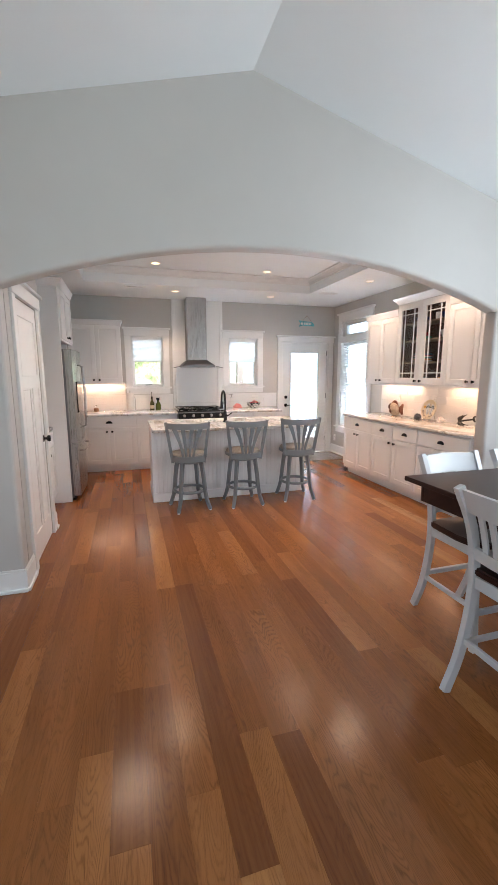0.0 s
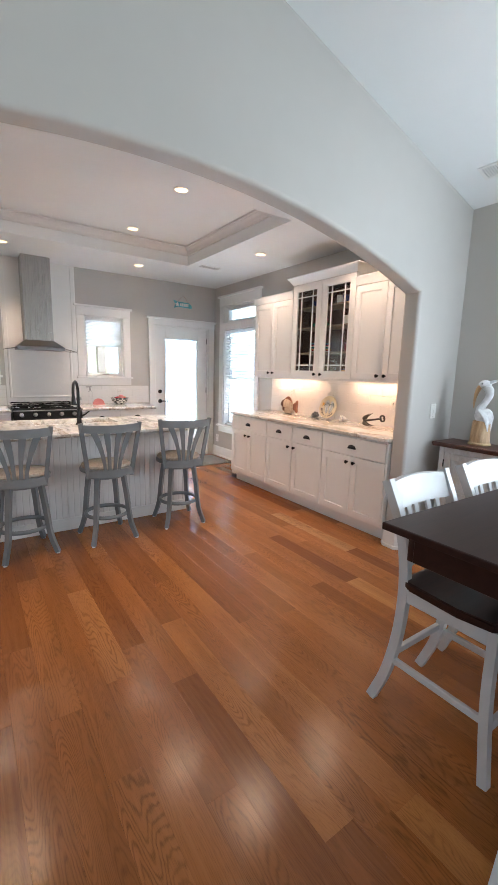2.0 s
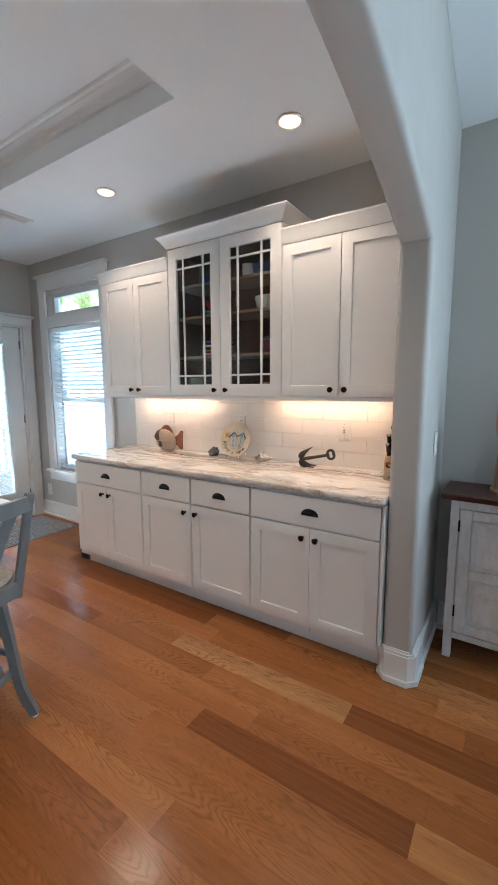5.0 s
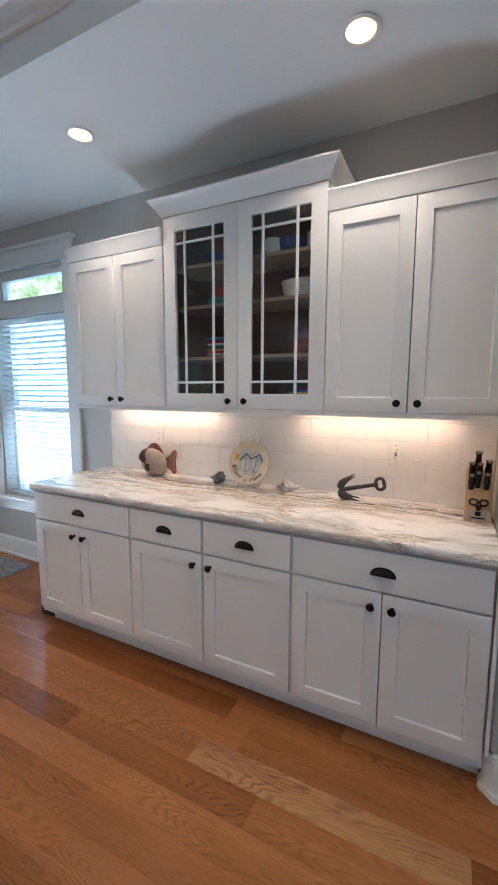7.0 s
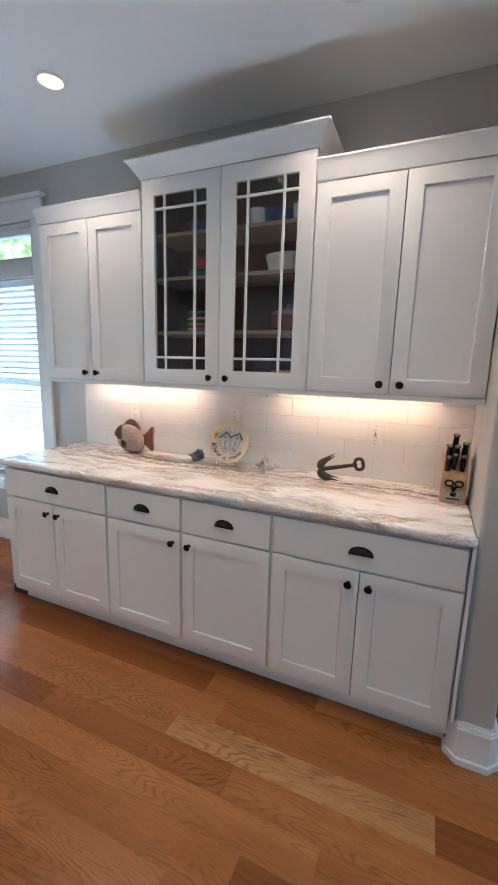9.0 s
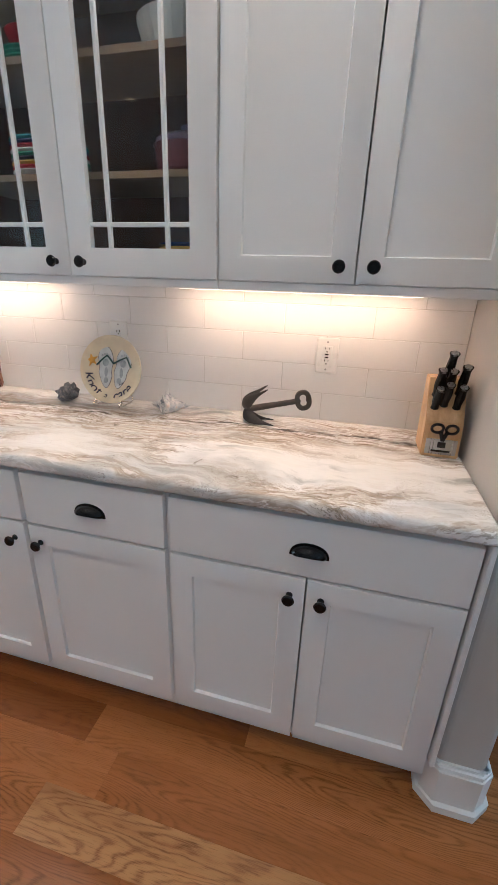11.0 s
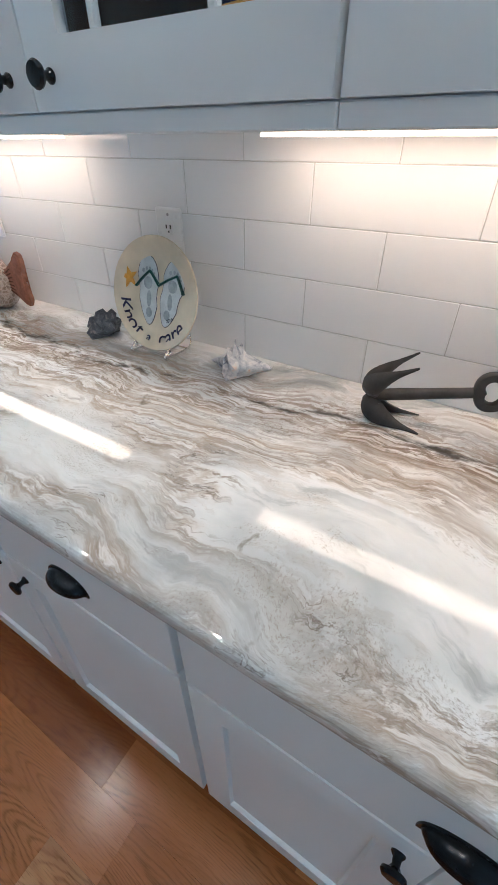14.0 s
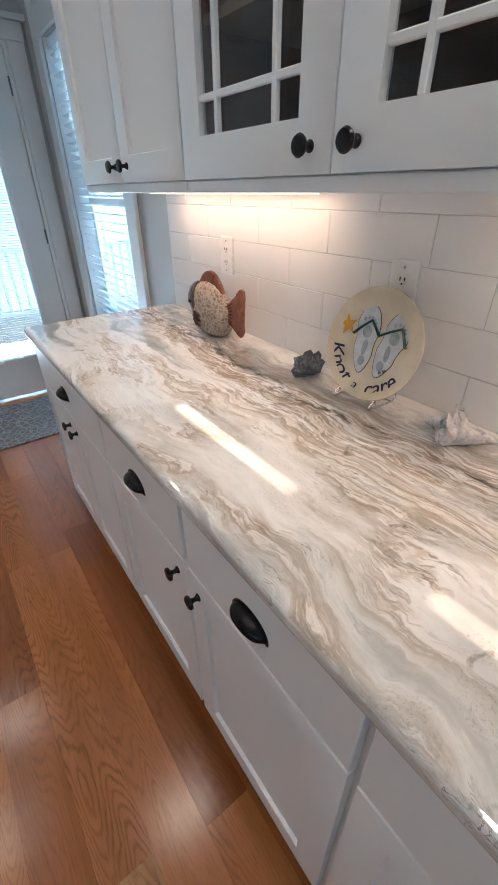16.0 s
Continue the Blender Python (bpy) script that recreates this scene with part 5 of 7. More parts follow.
def dining_chair(m, label):
    """Counter-height chair: back at -y, seat towards +y; origin on the floor under the back legs' middle."""
    ob = thing("dining_chair", m, label, "chair", "chairs round the table")
    hw = 0.185
    for sx in (-1, 1):
        pts = bezier([(sx * hw, -0.045, 0.002), (sx * hw, 0.02, 0.18), (sx * hw, 0.06, 0.40), (sx * hw, 0.065, 0.62), (sx * (hw + 0.008), 0.035, 0.82), (sx * (hw + 0.016), -0.045, 1.008)], 5)
        part("back_leg", ribbon(bmesh.new(), pts, 0.030, 0.040, (1, 0, 0)), CHAIR, ob, smooth=50)
        pts = bezier([(sx * (hw - 0.005), 0.415, 0.585), (sx * (hw - 0.003), 0.42, 0.3), (sx * (hw + 0.005), 0.45, 0.002)], 5)
        part("front_leg", ribbon(bmesh.new(), pts, 0.033, 0.033, (1, 0, 0)), CHAIR, ob, smooth=50)
        part("side_stretcher", boxes(((sx * hw - 0.010, 0.05, 0.225), (sx * hw + 0.010, 0.42, 0.253)), bev=0.003), CHAIR, ob)
        part("side_apron", boxes(((sx * hw - 0.011, 0.085, 0.525), (sx * hw + 0.011, 0.40, 0.584)), bev=0.003), CHAIR, ob)
    part("front_stretcher", boxes(((-hw + 0.02, 0.42, 0.20), (hw - 0.02, 0.44, 0.235)), bev=0.003), CHAIR, ob)
    part("back_stretcher", boxes(((-hw + 0.018, 0.022, 0.245), (hw - 0.018, 0.044, 0.275)), bev=0.003), CHAIR, ob)
    part("front_apron", boxes(((-hw + 0.016, 0.405, 0.525), (hw - 0.016, 0.425, 0.584)), bev=0.003), CHAIR, ob)
    part("back_apron", boxes(((-hw + 0.018, 0.055, 0.525), (hw - 0.018, 0.08, 0.584)), bev=0.003), CHAIR, ob)
    outl = [(-0.185, 0.055), (0.185, 0.055), (0.215, 0.10), (0.222, 0.30), (0.21, 0.42), (0.16, 0.455), (0, 0.465), (-0.16, 0.455), (-0.21, 0.42), (-0.222, 0.30), (-0.215, 0.10)]
    outl = [(min(max(x, -0.222), 0.222), y) for x, y in outl]
    bm = prism(bmesh.new(), outl, "z", 0.586, 0.622)
    es = [e for e in bm.edges if abs(e.verts[0].co.z - e.verts[1].co.z) < 1e-6]
    bmesh.ops.bevel(bm, geom=es, offset=0.008, segments=2, affect="EDGES")
    part("seat", bm, DARKWOOD, ob, "dark espresso wooden seat")

    def yb(z):
        return 0.065 - 0.112 * ((z - 0.62) / 0.40) ** 1.6 if z > 0.62 else 0.065

    def rail(name, z0, z1, bow):
        bm = bmesh.new()
        n = 10
        rings = []
        for k in range(n + 1):
            u = -1 + 2 * k / n
            x = u * (hw - 0.006)
            dy = -bow * (1 - u * u)
            rings.append([bm.verts.new((x, yb(z) + dy + s * 0.011, z + (0.006 * (1 - u * u) if z == z1 and name == "top_rail" else 0))) for z, s in ((z0, -1), (z0, 1), (z1, 1), (z1, -1))])
        for p, q in zip(rings, rings[1:]):
            for i in range(4):
                bm.faces.new((p[i], p[(i + 1) % 4], q[(i + 1) % 4], q[i]))
        bm.faces.new(rings[0])
        bm.faces.new(rings[-1])
        part(name, bm, CHAIR, ob, smooth=45)
    rail("top_rail", 0.895, 1.0, 0.022)
    rail("lower_rail", 0.665, 0.725, 0.018)
    for x, w in ((-0.105, 0.028), (-0.045, 0.028), (0.045, 0.028), (0.105, 0.028)):
        u = x / (hw - 0.015)
        pts = [(x, yb(z) - 0.020 * (1 - u * u), z) for z in (0.72, 0.78, 0.84, 0.90)]
        part("slat", ribbon(bmesh.new(), pts, w, 0.011, (1, 0, 0)), CHAIR, ob)
    return ob


CH = "white painted counter-height chair with a dark wooden seat at the table"
dining_chair(pose(1.93, 2.035, 0, 0, 0, 180), CH)
dining_chair(pose(2.50, 2.045, 0, 0, 0, 180), CH)
dining_chair(pose(1.432, 1.215, 0, 0, 0, -90), "white painted counter-height chair at the end of the table")


def dining_table():
    ob = thing("dining_table", pose(2.45, 1.22, 0), "dark espresso wood counter-height dining table", "table")
    x0, x1, y0, y1 = -0.97, 0.97, -0.69, 0.69
    part("tabletop", boxes(((x0, y0, 0.905), (x1, y1, 0.932)), bev=0.005, seg=2), DARKWOOD, ob)
    a = 0.065
    part("apron", boxes(((x0 + a, y0 + a, 0.80), (x1 - a, y0 + a + 0.022, 0.904)), ((x0 + a, y1 - a - 0.022, 0.80), (x1 - a, y1 - a, 0.904)), ((x0 + a, y0 + a + 0.022, 0.80), (x0 + a + 0.022, y1 - a - 0.022, 0.904)), ((x1 - a - 0.022, y0 + a + 0.022, 0.80), (x1 - a, y1 - a - 0.022, 0.904)), bev=0.002), DARKWOOD, ob)
    part("pedestal", boxes(((-0.22, -0.22, 0.06), (0.22, 0.22, 0.80)), bev=0.01), CHAIR, ob, "white painted pedestal")
    part("base", boxes(((-0.30, -0.30, 0), (0.30, 0.30, 0.06)), bev=0.01), CHAIR, ob)


dining_table()


def side_cabinet():
    w, d = 0.478, 0.25
    ob = thing("side_cabinet", pose(3.52, 2.907, 0, 0, 0, -90), "whitewashed wooden side cabinet with a dark red-brown top", "cabinet")
    for x, y in ((0, 0), (w - 0.04, 0), (0, d - 0.04), (w - 0.04, d - 0.04)):
        part("leg", boxes(((x, y, 0), (x + 0.04, y + 0.04, 0.868)), bev=0.003), WASHED, ob)
    part("body", boxes(((0.012, 0.018, 0.13), (w - 0.012, d - 0.01, 0.867)), bev=0.001), WASHED, ob)
    part("upper_rail", boxes(((0.04, 0.002, 0.822), (w - 0.04, 0.02, 0.867)), bev=0.002), WASHED, ob)
    part("bottom_rail", boxes(((0.04, 0.002, 0.115), (w - 0.04, 0.02, 0.148)), bev=0.002), WASHED, ob)
    x0, x1, z0, z1 = 0.045, w - 0.045, 0.153, 0.817
    dr = part("door", boxes(((x0, 0.0, z0), (x0 + 0.055, 0.017, z1)), ((x1 - 0.055, 0.0, z0), (x1, 0.017, z1)), ((x0 + 0.055, 0.0, z1 - 0.05), (x1 - 0.055, 0.017, z1)), ((x0 + 0.055, 0.0, z0), (x1 - 0.055, 0.017, z0 + 0.05)), ((x0 + 0.055, 0.0, 0.455), (x1 - 0.055, 0.017, 0.505)), bev=0.003), WASHED, ob)
    for a, b in ((z0 + 0.05, 0.455), (0.505, z1 - 0.05)):
        bm = bmesh.new()
        o = [bm.verts.new(p) for p in ((x0 + 0.055, 0.0165, a), (x1 - 0.055, 0.0165, a), (x1 - 0.055, 0.0165, b), (x0 + 0.055, 0.0165, b))]
        q = [bm.verts.new(p) for p in ((x0 + 0.085, 0.006, a + 0.03), (x1 - 0.085, 0.006, a + 0.03), (x1 - 0.085, 0.006, b - 0.03), (x0 + 0.085, 0.006, b - 0.03))]
        for i in range(4):
            bm.faces.new((o[i], o[(i + 1) % 4], q[(i + 1) % 4], q[i]))
        bm.faces.new(q)
        part("raised_panel", bm, WASHED, dr, smooth=0)
    part("knob", lathe(bmesh.new(), [(0, 0), (0.008, 0), (0.007, 0.012), (0.014, 0.02), (0.012, 0.03), (0, 0.033)], 16, (x1 - 0.022, 0.0, 0.48), ROT_X), STEEL, dr, "small silver knob")
    for z in (0.24, 0.70):
        part("hinge", boxes(((x0 - 0.006, -0.003, z), (x0 + 0.002, 0.005, z + 0.06)), bev=0.001), BLACK, dr)
    bm = bmesh.new()
    prism(bm, [(-0.035, 0.869), (d + 0.02, 0.869), (d + 0.02, 0.905), (-0.05, 0.905), (-0.055, 0.898), (-0.05, 0.888)], "x", -0.042, w + 0.042)
    part("top", bm, REDWOOD, ob, "dark red-brown wooden top")
    return ob


side_cabinet()

PELICAN_WHITE = painted("weathered_white", (0.72, 0.74, 0.76), 0.5, 0.18, 22.0, 0.3, 120)
BEAK = wood("carved_beak", (0.42, 0.22, 0.10), (0.62, 0.38, 0.20), 0.5, (20.0, 20.0, 10.0))


def blob(bm, c, r, mat=0, seg=20, rings=12, turn=None):
    m = Matrix.Translation(c) @ (turn or Matrix()) @ Matrix.Diagonal((*r, 1))
    made = bmesh.ops.create_uvsphere(bm, u_segments=seg, v_segments=rings, radius=1, matrix=m)["verts"]
    for f in {f for v in made for f in v.link_faces}:
        f.material_index = mat
    return made


def pelican():
    """Local: the bird faces -x."""
    bm = bmesh.new()

    def tag(start, k):
        bm.faces.ensure_lookup_table()
        for f in bm.faces[start:]:
            f.material_index = k
    prof = [(0, 0), (0.080, 0), (0.082, 0.012), (0.072, 0.022), (0.068, 0.10), (0.062, 0.18), (0.058, 0.19), (0, 0.192)]
    lathe(bm, prof, 22)
    for v in bm.verts:
        a = math.atan2(v.co.y, v.co.x)
        v.co.x *= 1 + 0.05 * math.sin(3 * a + 1)
        v.co.y *= 1 + 0.06 * math.sin(5 * a)
    tag(0, 1)
    k = len(bm.faces)
    tube(bm, bezier([(0.050, 0, 0.155), (0.030, 0, 0.20), (0.0, 0, 0.255), (-0.012, 0, 0.29), (0.012, 0, 0.335), (0.035, 0, 0.385), (0.030, 0, 0.43), (0.0, 0, 0.462)], 5),
         [0.012, 0.022, 0.034, 0.045, 0.052, 0.057, 0.060, 0.063, 0.064, 0.062, 0.058, 0.052, 0.046, 0.041, 0.037, 0.033, 0.030, 0.028, 0.027, 0.026, 0.025, 0.025, 0.025, 0.025, 0.026, 0.027, 0.028, 0.029, 0.030, 0.031, 0.031, 0.031, 0.031, 0.030, 0.028, 0.025][:36], 16)
    tag(k, 0)
    blob(bm, (-0.004, 0, 0.472), (0.047, 0.033, 0.034), 0)
    k = len(bm.faces)
    for dy in (-0.012, 0.0, 0.012):
        tube(bm, [(0.035, dy * 0.4, 0.488), (0.062, dy, 0.498), (0.088, dy * 1.6, 0.508 + dy * 0.3)], [0.014, 0.010, 0.002], 8)
    for sy in (-1, 1):
        tube(bm, bezier([(-0.01, sy * 0.052, 0.275), (0.035, sy * 0.060, 0.24), (0.055, sy * 0.045, 0.18), (0.062, sy * 0.03, 0.11)], 4), [0.018, 0.026, 0.03, 0.032, 0.033, 0.032, 0.03, 0.026, 0.022, 0.018, 0.014, 0.009, 0.004], 10, squash=0.45)
    tag(k, 0)
    k = len(bm.faces)
    tube(bm, bezier([(-0.035, 0, 0.462), (-0.055, 0, 0.415), (-0.066, 0, 0.36), (-0.068, 0, 0.285)], 5), [0.026, 0.030, 0.031, 0.030, 0.029, 0.027, 0.025, 0.023, 0.021, 0.019, 0.017, 0.015, 0.013, 0.011, 0.008, 0.003], 12, squash=0.55)
    tag(k, 2)
    for sy in (-1, 1):
        blob(bm, (-0.016, sy * 0.031, 0.478), (0.006, 0.004, 0.006), 3, 10, 6)
    return solid("pelican_statue", bm, [PELICAN_WHITE, DRIFT, BEAK, BLACK], "carved white wooden pelican on a driftwood stump", "statue", "", pose(3.655, 2.668, 0.9055, 0, 0, -90 + 8), 50)


pelican()

solid("door_mat", boxes(((2.72, 6.42, 0.0005), (3.70, 7.06, 0.010)), bev=0.003), RUG, "dark grey patterned door mat on the wood floor", "mat")


# ---- things on the long worktop ----
CT = 0.9152


def stone(name, stops, scale, rough=0.6, relief=0.5):
    m = Nodes(name, stops[0][1], rough)
    p = m.own()
    n = m.noise(p, scale, 6.0, 0.7, 0.6)
    m.to(m.ramp(n, stops), "Base Color")
    m.bump(m.noise(p, scale * 3, 5.0, 0.7), relief, 0.004)
    return m.mat


def fish_scales():
    """Brown stone cut with a net of pale lines."""
    m = Nodes("fish_stone", (0.4, 0.3, 0.2), 0.6)
    p = m.own()
    q = m.n("VectorMath", {0: p, 1: m.n("VectorMath", {0: m.noise(p, 45.0, 3.0, 0.6, 0.0, 1), 1: (0.012, 0.012, 0.012)}, operation="MULTIPLY").outputs[0]}, operation="ADD").outputs[0]
    v = m.n("TexVoronoi", {"Vector": q, "Scale": 88.0}, feature="DISTANCE_TO_EDGE").outputs[0]
    cell = m.ramp(m.noise(p, 90.0, 4.0, 0.7), [(0.35, (0.20, 0.135, 0.095)), (0.65, (0.40, 0.31, 0.24))])
    c = m.mix(m.ramp(v, [(0.04, (0.85,) * 3), (0.17, (0,) * 3)]), cell, (0.56, 0.47, 0.38))
    c = m.mix(m.ramp(m.noise(p, 26.0, 4.0, 0.6), [(0.52, (0,) * 3), (0.66, (0.4,) * 3)]), c, (0.60, 0.48, 0.38))
    m.to(c, "Base Color")
    m.bump(v, 0.5, 0.004)
    return m.mat


FISH_STONE = fish_scales()
FISH_FACE = stone("fish_face", [(0.35, (0.075, 0.035, 0.028)), (0.65, (0.15, 0.08, 0.065))], 40.0, 0.2)
FISH_RED = stone("fish_terracotta", [(0.35, (0.17, 0.058, 0.034)), (0.65, (0.36, 0.145, 0.088))], 30.0, 0.5)
SHELL_GREY = stone("grey_shell", [(0.35, (0.05, 0.055, 0.065)), (0.54, (0.15, 0.16, 0.175)), (0.70, (0.42, 0.38, 0.33))], 45.0, 0.5)
SHELL_PALE = stone("pale_shell", [(0.36, (0.15, 0.17, 0.22)), (0.45, (0.50, 0.50, 0.52)), (0.58, (0.80, 0.77, 0.74)), (0.70, (0.72, 0.42, 0.27))], 26.0, 0.4)
IRON = painted("cast_iron", (0.045, 0.040, 0.036), 0.55, 0.25, 40.0, 0.5, 160)
CREAM = painted("cream_glaze", (0.74, 0.64, 0.47), 0.15, 0.12, 14.0, 0.03)
PALEPRINT = painted("pale_grey_paint", (0.62, 0.64, 0.64), 0.3, 0.1, 40.0, 0.03)
FOOTGREY = painted("grey_footprint", (0.36, 0.39, 0.41), 0.3, 0.25, 60.0, 0.03)
TEAL = painted("dark_teal_paint", (0.005, 0.055, 0.05), 0.3, 0.15, 60.0, 0.03)
ORANGE = painted("orange_paint", (0.72, 0.36, 0.05), 0.3, 0.1, 60.0, 0.03)
INK = painted("dark_blue_ink", (0.015, 0.013, 0.05), 0.35, 0.1, 60.0, 0.02)
WIRE = steel("bright_wire", 0.2, (0.75, 0.75, 0.74), (50, 50, 50))


def fish():
    """Local: head at -x, tail at +x, standing on z = 0."""
    ob = thing("fish_sculpture", pose(3.690, 5.075, CT, 0, 0, -78) @ Matrix.Diagonal((1.07, 1.15, 1.2, 1)), "carved stone and terracotta fish standing on the worktop", "sculpture")
    prof = [(-0.087, 0.066, 0.090), (-0.080, 0.045, 0.112), (-0.062, 0.025, 0.134), (-0.035, 0.006, 0.149), (-0.005, 0.0, 0.152), (0.025, 0.0, 0.145), (0.050, 0.0, 0.130), (0.066, 0.008, 0.115), (0.078, 0.035, 0.100), (0.090, 0.050, 0.094)]

    def hull(rows, grow=0.0, lean=0.0):
        bm, n, rings = bmesh.new(), 20, []
        for x, z0, z1 in rows:
            h, zc = (z1 - z0) / 2 + grow, (z0 + z1) / 2
            rings.append([bm.verts.new((x + lean * math.sin(a), (0.50 * h + 0.002) * math.cos(a) * (1 if math.sin(a) > -0.8 else 1.5), zc + h * math.sin(a))) for a in (2 * math.pi * k / n for k in range(n))])
        for p, q in zip(rings, rings[1:]):
            for i in range(n):
                bm.faces.new((p[i], p[(i + 1) % n], q[(i + 1) % n], q[i]))
        bm.faces.new(rings[0])
        bm.faces.new(rings[-1])
        for v in bm.verts:
            v.co.z = max(v.co.z, 0.0)
        return bm
    part("body", hull(prof), FISH_STONE, ob, "brown stone body cut with a pale net of scales", 60)
    part("face", hull([(-0.090, 0.068, 0.088), (-0.083, 0.046, 0.110), (-0.066, 0.028, 0.131), (-0.050, 0.017, 0.141), (-0.034, 0.008, 0.146)], 0.0016, -0.020), FISH_FACE, ob, "smooth dark brown face", 60)
    tail = part("tail_fin", bmesh.new(), FISH_RED, ob, "forked terracotta tail")
    bm = prism(bmesh.new(), [(0.074, 0.048), (0.092, 0.052), (0.108, 0.036), (0.124, 0.016), (0.136, 0.012), (0.144, 0.026), (0.142, 0.050), (0.134, 0.070), (0.133, 0.078), (0.141, 0.098), (0.148, 0.120), (0.146, 0.138), (0.134, 0.143), (0.118, 0.128), (0.104, 0.106), (0.090, 0.094), (0.074, 0.102)], "y", -0.011, 0.011)
    bmesh.ops.bevel(bm, geom=[e for e in bm.edges if abs(e.verts[0].co.y - e.verts[1].co.y) < 1e-6], offset=0.005, segments=2, affect="EDGES")
    tail.data = mesh("tail_fin", bm, FISH_RED, 50)
    for k in range(7):
        z = 0.052 + 0.007 * k
        part("rib", tube(bmesh.new(), [(0.088, -0.010, z), (0.106, -0.011, 0.073 + (z - 0.073) * 1.5)], [0.0022, 0.0012], 6), FISH_FACE, tail)
    crest = [(-0.046 + 0.108 * k / 16, (0.140, 0.152, 0.160, 0.1665, 0.1715, 0.175, 0.177, 0.178, 0.1775, 0.176, 0.173, 0.169, 0.163, 0.156, 0.147, 0.137, 0.122)[k]) for k in range(17)]
    fin = part("top_fin", prism(bmesh.new(), [*crest, (0.040, 0.125), (0.0, 0.140), (-0.036, 0.135)], "y", -0.006, 0.006), FISH_RED, ob, "ribbed terracotta crest", 40)
    for k, (x, z) in enumerate(crest[1:-1]):
        part("rib", tube(bmesh.new(), [(x * 0.72 + 0.002, 0, 0.128), (x, 0, z - 0.002), (x * 1.02, 0, z + 0.001)], [0.0065, 0.0080, 0.0055], 7, squash=0.42), FISH_RED, fin, smooth=60)
    for sy in (-1, 1):
        bm = bmesh.new()
        for k in range(3):
            tube(bm, [(-0.046, sy * 0.036, 0.066 - 0.010 * k), (-0.026, sy * 0.043, 0.064 - 0.013 * k), (-0.008, sy * 0.042, 0.058 - 0.014 * k)], [0.004, 0.0065, 0.003], 7)
        part("side_fin", bm, FISH_FACE, ob)
        part("eye", blob_bm((-0.072, sy * 0.029, 0.092), (0.005, 0.004, 0.005)), BLACK, ob)


def blob_bm(c, r):
    bm = bmesh.new()
    blob(bm, c, r, 0, 12, 8)
    return bm


fish()


def text_mesh(text, size, depth=0.0004):
    cu = bpy.data.curves.new("writing", "FONT")
    cu.body, cu.size, cu.align_x, cu.align_y, cu.extrude = text, size, "CENTER", "CENTER", depth
    cu.shear = 0.25
    tmp = new("writing", cu)
    dg = bpy.context.evaluated_depsgraph_get()
    me = bpy.data.meshes.new_from_object(tmp.evaluated_get(dg))
    bpy.data.objects.remove(tmp)
    return me


